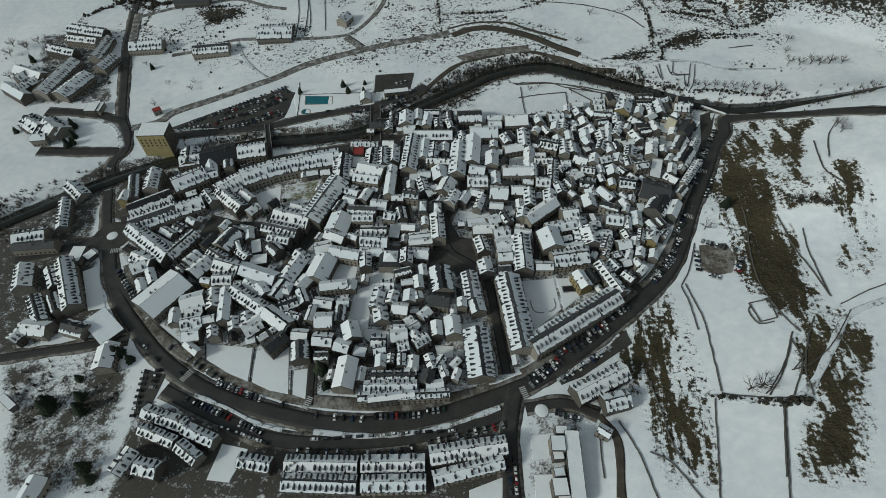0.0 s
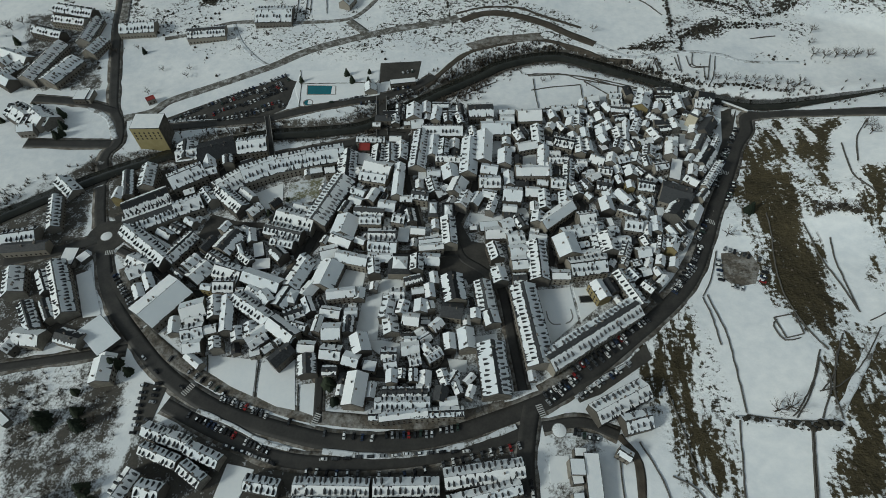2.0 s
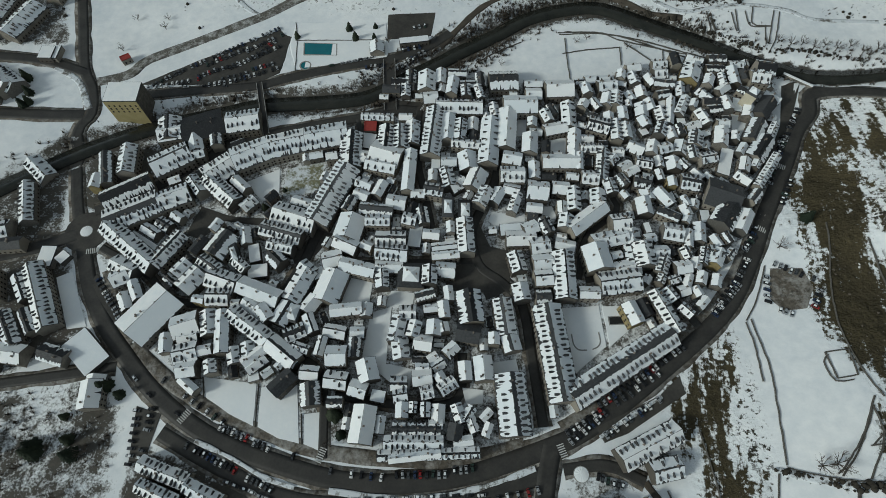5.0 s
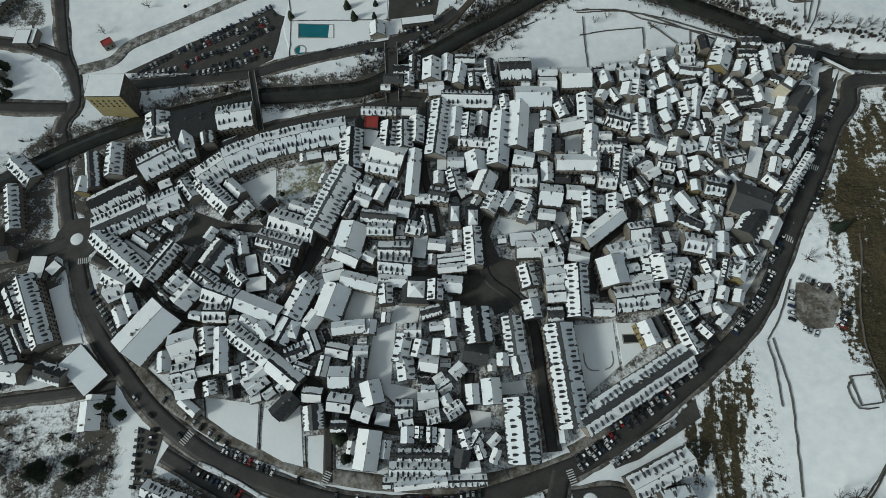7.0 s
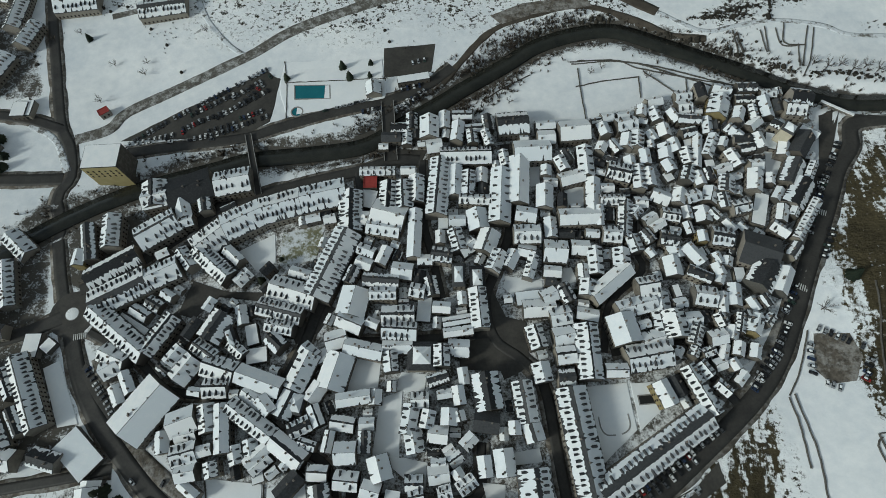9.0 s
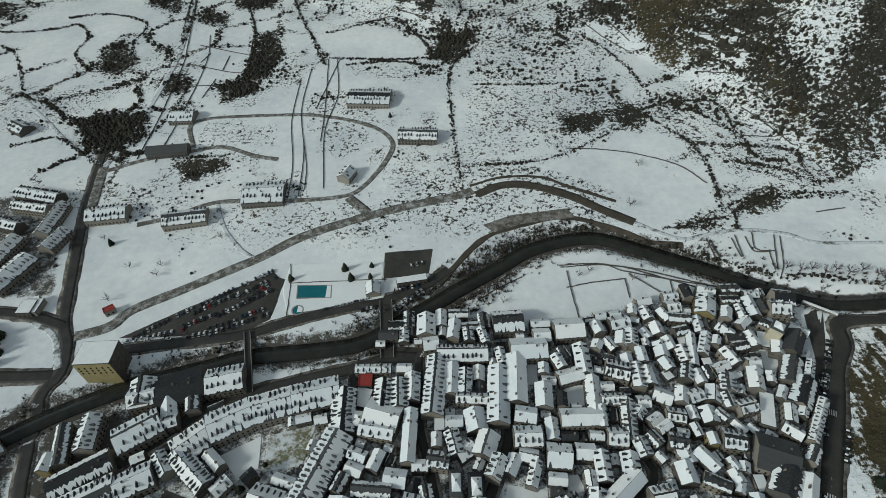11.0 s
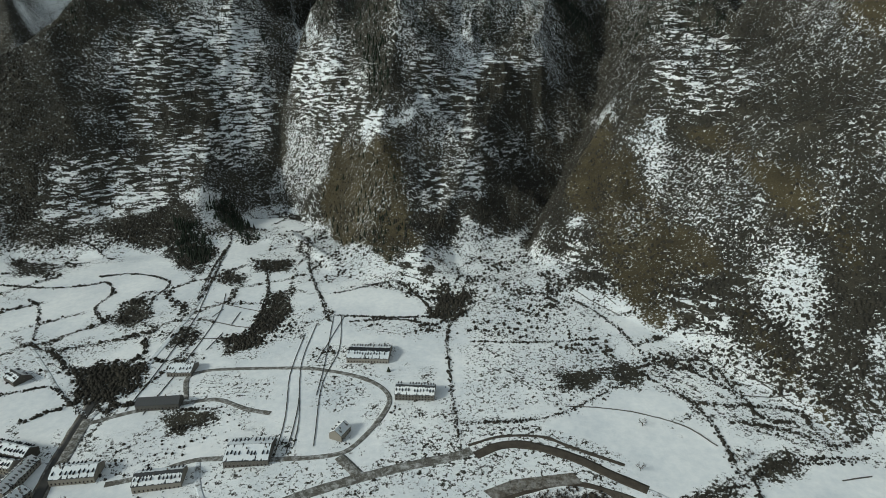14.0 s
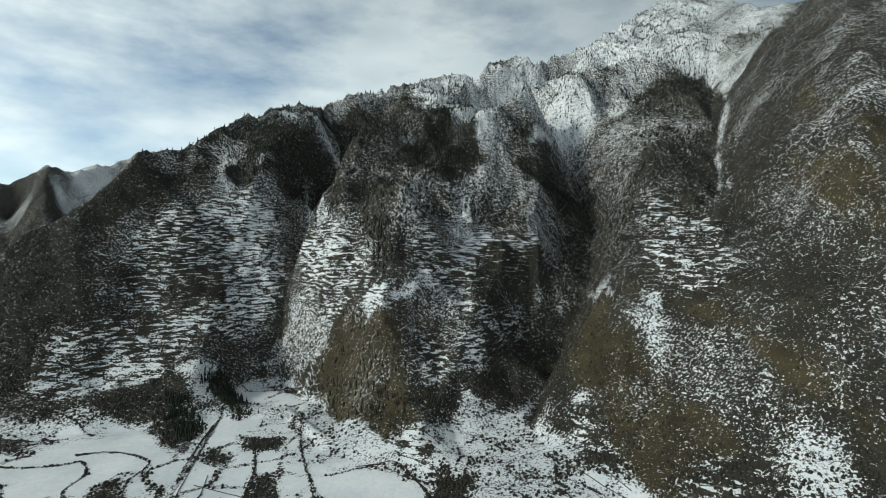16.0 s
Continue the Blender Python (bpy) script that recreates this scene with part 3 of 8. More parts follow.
area("speckled", (-261, 634), (-185, 631), (-180, 595), (-244, 606))
area("speckled", (-138, 628), (-98, 631), (-83, 599), (-112, 576), (-134, 585))
area("speckled", (-258, 765), (-216, 822), (-186, 759), (-193, 707), (-225, 685))
area("speckled", (-127, 741), (-31, 735), (-43, 698), (-110, 714))
area("speckled", (68, 1005), (92, 893), (57, 801), (43, 918))
area("speckled", (146, 201), (155, 188), (158, 164), (153, 121), (136, 120), (134, 152), (138, 188))
TOWN = [(-251.5, 273.4), (-218.4, 291.6), (-185.2, 314.4), (-169, 331.5), (-79.1, 351.2), (-58.7, 393.2), (-26.9, 397.9), (20.2, 389.8), (58.3, 380.2), (117, 398.6), (175.4, 407.6), (228.2, 395.9), (216.1, 348.3), (186.5, 287.5), (169.9, 250.8), (145.5, 216.7), (123.2, 192.3), (76.8, 158.2), (45.6, 138.9), (32.5, 128.9), (-1.3, 123.8), (-48.7, 124.5), (-83.1, 127.1), (-123.7, 138.7), (-159.6, 156), (-194.4, 181.8), (-231.1, 221.6), (-245.6, 250.5)]
WEST_QUARTER = [(-283.5, 351.7), (-278.1, 313.9), (-266.8, 255.9), (-223.8, 185.3), (-211.4, 167.9), (-249.6, 172.9), (-284.9, 152.8), (-313.9, 152.8), (-378.9, 267.4), (-321.7, 300.8)]
SOUTH_QUARTER = [(-184.2, 128.7), (-128, 113.9), (-78.3, 96.9), (5.1, 102.3), (37.9, 111.6), (35.7, 63.7), (-183.2, 65.4), (-186.9, 95)]
NORTH_ESTATE = [(-389.8, 419.5), (-435.7, 535.4), (-358.2, 540.7), (-314.5, 419.5)]
SCHOOL_YARD = [(48.3, 118.2), (105.3, 142), (111.1, 123.4), (98.4, 108.6), (82, 104.3), (75.5, 67.3), (43.5, 68)]
PARK = [(-284.9, 152.8), (-215.4, 163.8), (-194.9, 143.7), (-188.6, 95.1), (-181.9, 69.9), (-241.8, 70.4)]
RIVER_STREETS = [(-277.9, 329.1), (-230.9, 329.6), (-195.6, 329.4), (-178.6, 342.5), (-154.8, 339.4), (-191.2, 306), (-250.3, 268.7), (-262.7, 273.3)]


# ---------- building helpers ----------
def mesh_of(name, verts, faces, mats, smooth_faces=False, face_mats=None):
    me = bpy.data.meshes.new(name)
    me.from_pydata([tuple(v) for v in verts], [], [tuple(f) for f in faces])
    for m in (mats if isinstance(mats, (list, tuple)) else [mats]):
        me.materials.append(m)
    if face_mats is not None:
        me.polygons.foreach_set("material_index", face_mats)
    if smooth_faces:
        me.polygons.foreach_set("use_smooth", [True] * len(me.polygons))
    me.update()
    return me


def part(name, data, parent, label="", kind="", m=None):
    ob = new(name, data)
    ob.parent = parent
    if m is not None:
        ob.matrix_basis = m
    if label or kind:
        tagged(ob, label, kind=kind)
    return ob


def arrays_mesh(name, co, tris, mat):
    """A mesh from arrays of corners and triangles or quads."""
    me = bpy.data.meshes.new(name)
    k = tris.shape[1]
    me.vertices.add(len(co))
    me.vertices.foreach_set("co", np.ascontiguousarray(co, np.float32).ravel())
    me.loops.add(tris.size)
    me.loops.foreach_set("vertex_index", np.ascontiguousarray(tris, np.int32).ravel())
    me.polygons.add(len(tris))
    me.polygons.foreach_set("loop_start", np.arange(0, tris.size, k, dtype=np.int32))
    me.materials.append(mat)
    me.update(calc_edges=True)
    return me


def within(x, y, poly):
    """Signed distance to a polygon's edge, positive inside; far places get -1e3."""
    px, py = np.array([p[0] for p in poly]), np.array([p[1] for p in poly])
    out = np.full(x.shape, -1e3)
    near = (x > px.min() - 45) & (x < px.max() + 45) & (y > py.min() - 45) & (y < py.max() + 45)
    if not near.any():
        return out
    xs, ys = x[near], y[near]
    d, _ = away(xs, ys, list(poly) + [poly[0]])
    inside = np.zeros(xs.shape, bool)
    for k in range(len(poly)):
        (ax, ay), (bx, by) = poly[k], poly[(k + 1) % len(poly)]
        if ay == by:
            continue
        cross = ((ay > ys) != (by > ys)) & (xs < (bx - ax) * (ys - ay) / (by - ay) + ax)
        inside ^= cross
    out[near] = np.where(inside, d, -d)
    return out


def land(x, y):
    return float(ground(np.array([x]), np.array([y]))[0])


def cell_edges(x, y, size, seed):
    """0 on the boundaries of a patchwork of fields, growing to their middles, in metres."""
    u, v = x / size, y / size
    iu, iv = np.floor(u).astype(np.int64), np.floor(v).astype(np.int64)
    one, two = np.full(x.shape, 9.0), np.full(x.shape, 9.0)
    for a in (-1, 0, 1):
        for b in (-1, 0, 1):
            cx, cy = iu + a + lattice(iu + a, iv + b, seed), iv + b + lattice(iu + a, iv + b, seed + 7)
            d = np.hypot(u - cx, v - cy)
            two = np.where(d < one, one, np.minimum(two, d))
            one = np.minimum(one, d)
    return (two - one) * size * 0.5


def cover_at(x, y, h=None):
    """How much of the land is bare turf, slush and scrub, and how far it is terraced."""
    dx, dy = x - HUB[0], y - HUB[1]
    r, b = np.hypot(dx, dy), np.degrees(np.arctan2(dx, dy))
    bare, slush, scrub = np.zeros(x.shape), np.zeros(x.shape), np.zeros(x.shape)
    edge = (fbm(x, y, 16, 3, 41) - 0.5) * 16
    bank = np.zeros(x.shape)
    for p in LAND["bare_bank"]:
        d = within(x, y, p) + edge * 0.5
        bank = np.maximum(bank, smooth(-16, -4, d))
        bare = np.maximum(bare, np.maximum(0.80 * smooth(-4, 5, d), 0.50 * smooth(-16, -4, d)))
    for p in LAND["bare_field"]:
        d = within(x, y, p) + edge * 0.5
        bank = np.maximum(bank, 0.6 * smooth(-10, -2, d))
        bare = np.maximum(bare, np.maximum(0.98 * smooth(-3, 4, d), 0.52 * smooth(-12, -3, d)))
    wide = (fbm(x, y, 80, 4, 43) - 0.5) * 170
    for p in LAND["bare_slope"]:
        bare = np.maximum(bare, 0.88 * smooth(-22, 16, within(x, y, p) + 0.3 * wide))
    for p, v in ((TOWN, 0.52), (WEST_QUARTER, 0.70), (SOUTH_QUARTER, 0.76), (NORTH_ESTATE, 0.62), (SCHOOL_YARD, 0.46), (RIVER_STREETS, 0.74)):
        slush = np.maximum(slush, v * smooth(-3, 6, within(x, y, p)))
    # park: slush, and mottled dark painted in for tree shadows on its snow
    slush = np.maximum(slush, (0.54 + 0.9 * (fbm(x, y, 40, 3, 59) - 0.45)) * smooth(-6, 10, within(x, y, PARK)))
    h = ground(x, y) if h is None else h
    m = h + 1 - 0.037 * np.clip(x, -270, 420) - 0.055 * np.clip(y - 440, 0, 500)
    m = np.where(y > 430, m, 0)
    # streaks that run down the slopes, and broad swathes
    streak = fbm(b * 17.0, r * 0.22, 46, 4, 57) - 0.5
    swathe = fbm(x, y, 190, 5, 51) - 0.5
    shelf = fbm(b * 8.0, r * 1.5, 42, 4, 67) - 0.5
    scrub = smooth(1, 20, m) * (0.84 + 0.08 * smooth(8, 20, b) + 0.6 * streak + 0.6 * swathe + 0.4 * shelf)
    bare = bare + (0.4 * shelf + 0.5 * streak) * smooth(0.1, 0.4, bare) * smooth(10, 40, m)
    rough = (0.06 + 0.30 * smooth(0.42, 0.62, fbm(x, y, 48, 4, 53))) * smooth(425, 520, y) * (0.6 + 0.4 * smooth(-240, -120, x))
    for p in LAND["speckled"]:
        rough = np.maximum(rough, 0.25 * smooth(-10, 8, within(x, y, p) + edge))
    for p in LAND["clean_field"]:
        k = 1 - smooth(-6, 3, within(x, y, p) + 0.3 * edge)
        rough, bare = rough * k, bare * k
    scrub = np.maximum(scrub, rough)
    fields = cell_edges(x + edge * 0.9, y * 1.25 + edge, 84, 5)
    patch = smooth(500, 560, y) * (1 - smooth(35, 110, m)) * np.maximum(smooth(-150, -230, x), smooth(150, 230, x)) * smooth(-1100, -900, -np.abs(x))
    scrub = np.maximum(scrub, 0.66 * (1 - smooth(1.5, 6.0, fields)) * patch * smooth(0.35, 0.5, fbm(x, y, 120, 2, 55)))
    shelves = np.zeros(x.shape)
    for p in LAND["terrace"]:
        shelves = np.maximum(shelves, smooth(-25, 20, within(x, y, p) + wide * 0.2))
    scrub = scrub * (1 - shelves) + (0.62 + 0.45 * shelf + 0.5 * swathe) * shelves
    bare = bare * (1 - 0.7 * shelves)
    for p in LAND["thicket"]:
        scrub = np.maximum(scrub, 1.1 * smooth(-14, 14, within(x, y, p) + wide * 0.15))
    high = smooth(980, 1180, h + wide) * smooth(2, 10, b) * (1 - smooth(29, 34, b))
    for p in LAND["high_snow"]:
        k = np.maximum(smooth(-45, 45, within(x, y, p) + wide * 0.5), high)
        scrub, bare = scrub * (1 - k) + (0.42 + 0.8 * streak + 1.0 * swathe) * k, bare * (1 - k)
    for p in LAND["open_slope"]:
        k = smooth(-10, 12, within(x, y, p) + wide * 0.08)
        scrub, bare = scrub * (1 - k) + (0.34 + 0.6 * shelf + 0.5 * swathe) * k, bare * (1 - k)
    for p in LAND["scree"]:
        k = smooth(-22, 6, within(x, y, p) + wide * 0.12)
        scrub, bare = scrub * (1 - k) + (0.62 + 0.9 * streak) * k, bare * (1 - k)
    for p in LAND["wood"]:
        scrub = np.maximum(scrub, 1.02 * smooth(-20, 16, within(x, y, p) + wide * 0.35))
    for p in LAND["clearing"]:
        k = smooth(-7, 7, within(x, y, p) + wide * 0.07)
        scrub, bare = scrub * (1 - k) + (0.36 + 0.7 * shelf + 0.5 * streak) * k, bare * (1 - 0.95 * k)
    for line, depth, width in GULLIES:
        d, _ = away(x, y, line)
        k = np.exp(-(d / (0.4 * width)) ** 2) * smooth(20, 120, m)
        scrub = scrub + 0.1 * k
    scrub = np.where((r > 3000) & (b < -18), 0.70 + 1.6 * swathe + 1.2 * streak - 0.35 * smooth(700, 900, h), scrub)
    up = smooth(20, 80, m)
    scrub = scrub * (1 - up) + np.clip(scrub, 0.30, 1.0) * up
    ledges = np.maximum(np.maximum(shelves, 0.15 * smooth(10, 60, m)), bank)
    d, _ = away(x, y, RIVER)
    slush = np.maximum(slush, 0.62 * (1 - smooth(10, 22, d + edge * 0.4)) * smooth(-330, -200, -np.abs(x + 60)))
    slush = np.maximum(slush, 0.9 * (1 - smooth(7, 9.5, d)))
    return np.clip(bare, 0, 1), np.clip(slush, 0, 1), np.clip(scrub, 0, 1), np.clip(ledges, 0, 1)


def spread(a, b, first, last):
    """Grid lines from a to b whose spacing grows from first to last."""
    out, v, n = [a], a, 0
    while abs(v - b) > 1e-6 and n < 5000:
        s = first + (last - first) * abs(v - a) / abs(b - a)
        v = v + s if b > a else v - s
        if (b > a) == (v > b):
            v = b
        out.append(v)
        n += 1
    return out


def build_ground():
    xs = np.array(spread(-460, -3900, 4, 34)[::-1][:-1] + spread(-460, 460, 3.6, 3.6) + spread(460, 3900, 4, 34)[1:])
    ys = np.array(spread(40, -1600, 4, 90)[::-1][:-1] + spread(40, 640, 3.6, 3.6) + spread(640, 1500, 3.8, 8)[1:] + spread(1500, 4900, 8, 30)[1:])
    gx, gy = np.meshgrid(xs, ys)
    x, y = gx.ravel(), gy.ravel()
    z = ground(x, y)
    nx, ny = len(xs), len(ys)
    i = (np.arange(ny - 1)[:, None] * nx + np.arange(nx - 1)[None]).ravel()
    quads = np.stack([i, i + 1, i + 1 + nx, i + nx], 1)
    me = arrays_mesh("ground", np.stack([x, y, z], 1), quads, M_GROUND)
    me.polygons.foreach_set("use_smooth", np.ones(len(quads), bool))
    attr = me.attributes.new("cover", "FLOAT_COLOR", "POINT")
    bare, slush, scrub, ledges = cover_at(x, y, z)
    attr.data.foreach_set("color", np.stack([bare, slush, scrub, ledges], 1).astype(np.float32).ravel())
    return tagged(new("ground", me), "snow-covered valley floor rising into scrubby brown mountain sides", "ground", kind="structure")


build_ground()


# ---------- roads, river, yards ----------
ROADS = []


def glide(pts, step=4.0):
    """A smooth line through the given places, sampled every few metres."""
    p = [np.array(q, float) for q in pts]
    p = [2 * p[0] - p[1]] + p + [2 * p[-1] - p[-2]]
    out = []
    for k in range(1, len(p) - 2):
        n = max(2, int(np.linalg.norm(p[k + 1] - p[k]) / step))
        for s in np.arange(n) / n:
            a, b, c, d = p[k - 1:k + 3]
            out.append(0.5 * (2 * b + (c - a) * s + (2 * a - 5 * b + 4 * c - d) * s * s + (3 * b - a - 3 * c + d) * s ** 3))
    out.append(p[-2])
    return np.array(out)


def strip(name, pts, width, lift, mat, thick=0.3, cross=5, wander=0.0, step=4.0):
    """A band laid over the land along a line, with a skirt at both edges."""
    c = glide(pts, step)
    t = np.gradient(c, axis=0)
    t /= np.linalg.norm(t, axis=1)[:, None] + 1e-9
    nrm = np.stack([-t[:, 1], t[:, 0]], 1)
    half = width / 2 + (fbm(c[:, 0], c[:, 1], 9, 2, 71) - 0.5) * wander
    rows = []
    for u in np.linspace(-1, 1, cross):
        q = c + nrm * (half * u)[:, None]
        rows.append(np.column_stack([q, ground(q[:, 0], q[:, 1]) + lift]))
    low, high = rows[0].copy(), rows[-1].copy()
    low[:, 2] -= thick + lift
    high[:, 2] -= thick + lift
    grid = np.stack([low] + rows + [high], 1)
    m, k = grid.shape[:2]
    i = (np.arange(m - 1)[:, None] * k + np.arange(k - 1)[None]).ravel()
    return arrays_mesh(name, grid.reshape(-1, 3), np.stack([i, i + k, i + k + 1, i + 1], 1)[:, ::-1], mat)


def lay(name, pts, width, lift, mat, label, wander=0.0):
    ROADS.append((glide(pts, 4), width))
    return tagged(new(name, strip(name, pts, width, lift, mat, wander=wander)), label, "road", kind="structure")


def asphalt_road(pts, width):
    # slush-darkened verge under the carriageway, then the carriageway
    tagged(new("verge", strip("verge", pts, width + 4.0, 0.12 + 0.002 * len(ROADS), M_VERGE, wander=2.5)), "muddy verge with trodden slush beside the road", "verge", kind="structure")
    return lay("road", pts, width, 0.24 + 0.004 * len(ROADS), M_ASPHALT, "dark wet asphalt road cleared of snow")


def lane(pts, width):
    return lay("lane", pts, width, 0.24 + 0.004 * len(ROADS), M_LANE, "narrow valley lane with wet asphalt and slush", 0.8)


def pavement(pts, width):
    """The trodden, slushy strip between carriageway and house fronts."""
    ROADS.append((glide(pts, 4), width - 2))
    return tagged(new("pavement", strip("pavement", pts, width, 0.16 + 0.002 * len(ROADS), M_VERGE, wander=1.5)), "brown slushy pavement along the ring road", "pavement", kind="structure")


def dirt_road(pts, width):
    return lay("track", pts, width, 0.2 + 0.004 * len(ROADS), M_DIRT, "brown earth band across the snow, track and side channel", 1.5)


def track(pts, width):
    return lay("snowy_track", pts, width, 0.2 + 0.004 * len(ROADS), M_TRACK, "narrow lane under trodden snow", 1.0)


COURTS = []


def keep_open(x, y, r):
    """A spot under a tree where nothing is built."""
    COURTS.append([(x - r, y - r), (x + r, y - r), (x + r, y + r), (x - r, y + r)])


def sheet(name, pts, lift, mat):
    """A flat patch with ragged edges laid on the land."""
    ring = []
    for a, b in zip(pts, list(pts[1:]) + [pts[0]]):
        n = max(2, int(math.dist(a, b) / 3))
        ring += [(a[0] + (b[0] - a[0]) * s / n, a[1] + (b[1] - a[1]) * s / n) for s in range(n)]
    ring = np.array(ring)
    c = np.mean(ring, axis=0)
    ring = c + (ring - c) * (1 + (fbm(ring[:, 0], ring[:, 1], 7, 2, 73) - 0.5) * 0.05)[:, None]
    co, n = [], len(ring)
    for s in (1.0, 0.97, 0.66, 0.33):
        q = c + (ring - c) * s
        z = ground(q[:, 0], q[:, 1]) + (lift if s < 1 else -0.3)
        co.append(np.column_stack([q, z]))
    co = np.concatenate(co + [np.array([[c[0], c[1], land(*c) + lift]])])
    faces = []
    for r in range(3):
        for k in range(n):
            a, b = r * n + k, r * n + (k + 1) % n
            faces.append((a, b, b + n, a + n))
    faces += [(3 * n + k, 3 * n + (k + 1) % n, 4 * n) for k in range(n)]
    return mesh_of(name, co, faces, mat)


def snow_field(pts):
    COURTS.append(pts)
    return tagged(new("snow_cover", sheet("snow_cover", pts, 0.32 + 0.003 * len(COURTS), M_SNOW)), "smooth untouched snow lying in an open yard", "snow", kind="structure")


def frosty_lawn(pts):
    COURTS.append(pts)
    return tagged(new("lawn", sheet("lawn", pts, 0.32, M_LAWN)), "courtyard lawn with thin snow and grass showing", "lawn", kind="structure")


def paved_yard(pts):
    COURTS.append(pts)
    return tagged(new("car_park", sheet("car_park", pts, 0.2 + 0.003 * len(COURTS), M_YARD)), "wet asphalt car park swept clear of snow", "car park", kind="structure")


def gravel_yard(pts):
    COURTS.append(pts)
    return tagged(new("gravel_yard", sheet("gravel_yard", pts, 0.2 + 0.003 * len(COURTS), M_VERGE)), "rutted gravel car park with slush and tyre tracks", "car park", kind="structure")


tagged(new("river", strip("river", RIVER, 12.5, 1.1, M_RIVER, cross=3)), "dark shallow river running between snowy banks", "river", kind="structure")
asphalt_road([(-352.2, 602.1), (-330.8, 505.3), (-301.1, 406.6), (-285.6, 377), (-279.2, 353.8), (-283.6, 342.3), (-281.8, 324.6), (-273.2, 301.5), (-266.3, 281.2), (-259.9, 265.6)], 8)
asphalt_road([(-253.9, 254.2), (-244.5, 232.1), (-235.7, 214.5), (-221.6, 194.4), (-206.3, 178.3), (-185.3, 158.1), (-167, 144.2), (-145.8, 131.9), (-125.9, 124), (-106.8, 118.4), (-77.2, 111.2), (-53.8, 108.9), (-27.5, 109.9), (-1.3, 114.2), (22, 121.4), (42.6, 128.7), (57.1, 135), (78.9, 148.7), (108.2, 170.9), (139.1, 196), (157.8, 216.1), (173.4, 242.4), (186.1, 268.3), (200.3, 292.4), (214.8, 318.6), (225.6, 338.5), (238.4, 354.7), (246, 372), (275.6, 371.2), (306.7, 353.3), (347.4, 327.9)], 10)
asphalt_road([(-171.3, 132.1), (-146.8, 120.4), (-127.6, 112.2), (-102.1, 102.3), (-72, 98.5), (-27, 100.1), (5.2, 105.5), (28.1, 111.1), (39.9, 116.6)], 8)
asphalt_road([(43.2, 128.7), (38.9, 111.6), (36.5, 92.5), (36.6, 63.7)], 10)
lane([(-283.8, 384.3), (-261.3, 392.8), (-251.3, 406.5), (-218.8, 424.9), (-183.6, 445), (-164.7, 455.3), (-137.7, 474), (-103.3, 488.7), (-57.2, 503.8), (-8.9, 515.5), (7.1, 521.9)], 9)
# the river's side channel, laid as a brown earth band
dirt_road([(9.8, 516), (31.3, 526.5), (56.1, 525.2), (88.1, 510.8), (112.6, 492), (135.8, 475.7)], 9)
track([(135.8, 475.7), (165.1, 456.5), (187.9, 459), (211.4, 462.7), (232.4, 460.7), (251.4, 455.2), (268.2, 446.6), (316.2, 443.5)], 3.5)
dirt_road([(4.4, 527.9), (32.3, 537), (67.5, 535), (90.1, 521.4), (126.5, 500.7)], 3)
lane([(-328.9, 516.7), (-340.7, 573.4)], 9)
track([(-340.7, 573.4), (-331.4, 618.5), (-331.6, 705.8), (-334.7, 789.9), (-352.9, 891.1), (-361.6, 966)], 6)
track([(-344.1, 576.8), (-390.9, 611.3), (-427.1, 645.5), (-475.8, 691.5)], 4)
lane([(-337.4, 566.7), (-304.5, 583.2), (-259.6, 595.9), (-232.3, 598.8), (-200, 584), (-175.1, 576.8)], 5)
lane([(-264.2, 600.8), (-275.1, 642.3), (-218.1, 649.9), (-150.3, 645.2), (-93.9, 624.8), (-68.8, 599.7), (-69.6, 572.7), (-89.6, 534), (-108.1, 521.6), (-157.3, 518.9), (-217.7, 521), (-251.7, 505.9), (-281.5, 496.9)], 5)
track([(-218.2, 519.6), (-205.2, 490.7), (-185.5, 465.3), (-168.2, 452.1)], 4)
lane([(-101.9, 519.8), (-83.3, 499.6)], 9)
dirt_road([(-23.4, 420.9), (12.3, 464.1), (50, 479.5), (83, 484.3), (116.5, 470.9), (143.3, 454.5), (166.9, 449.6)], 5)
asphalt_road([(-246.1, 371.5), (-204.5, 376.1), (-160.9, 380.6), (-137.8, 388.1), (-98.8, 399.4), (-63.1, 406.9), (-35.4, 418.6), (-15.5, 434.6)], 8)
asphalt_road([(-296.4, 393.7), (-321.4, 402.6), (-347.4, 407.1), (-372.7, 408.5)], 8)
asphalt_road([(-284.4, 352.7), (-307.1, 352.2), (-330.8, 352.6), (-354.6, 352.9)], 9)
track([(-320.1, 398.2), (-297.9, 383.9), (-282.7, 358.3)], 5)
asphalt_road([(-258.3, 254.1), (-276.9, 245.6), (-296.5, 239.9), (-315.8, 234.4)], 9)
asphalt_road([(-206.2, 168.2), (-233.2, 163.3), (-271.3, 157.5), (-286.6, 154.7)], 6)
asphalt_road([(48.2, 117.5), (71.5, 119.9), (89.7, 112.3)], 6)
dirt_road([(89.7, 112.3), (96.9, 97.2), (92.1, 66.9)], 4)
track([(153.4, 118.5), (173.2, 114.3), (195.4, 114.6), (221, 140.6), (240, 162), (264.4, 171.1)], 4)
asphalt_road([(-251, 271.5), (-221.1, 286.7), (-190, 309.4), (-168.5, 328.5), (-146.4, 334.6), (-109.1, 343.8), (-79, 350.4), (-56.5, 357.9), (-39.2, 357)], 8)
asphalt_road([(-78.9, 349), (-76.2, 312.6), (-87.9, 278.5), (-99.2, 255.6), (-104.9, 237.4), (-114.2, 214.6), (-124.9, 194.4)], 7)
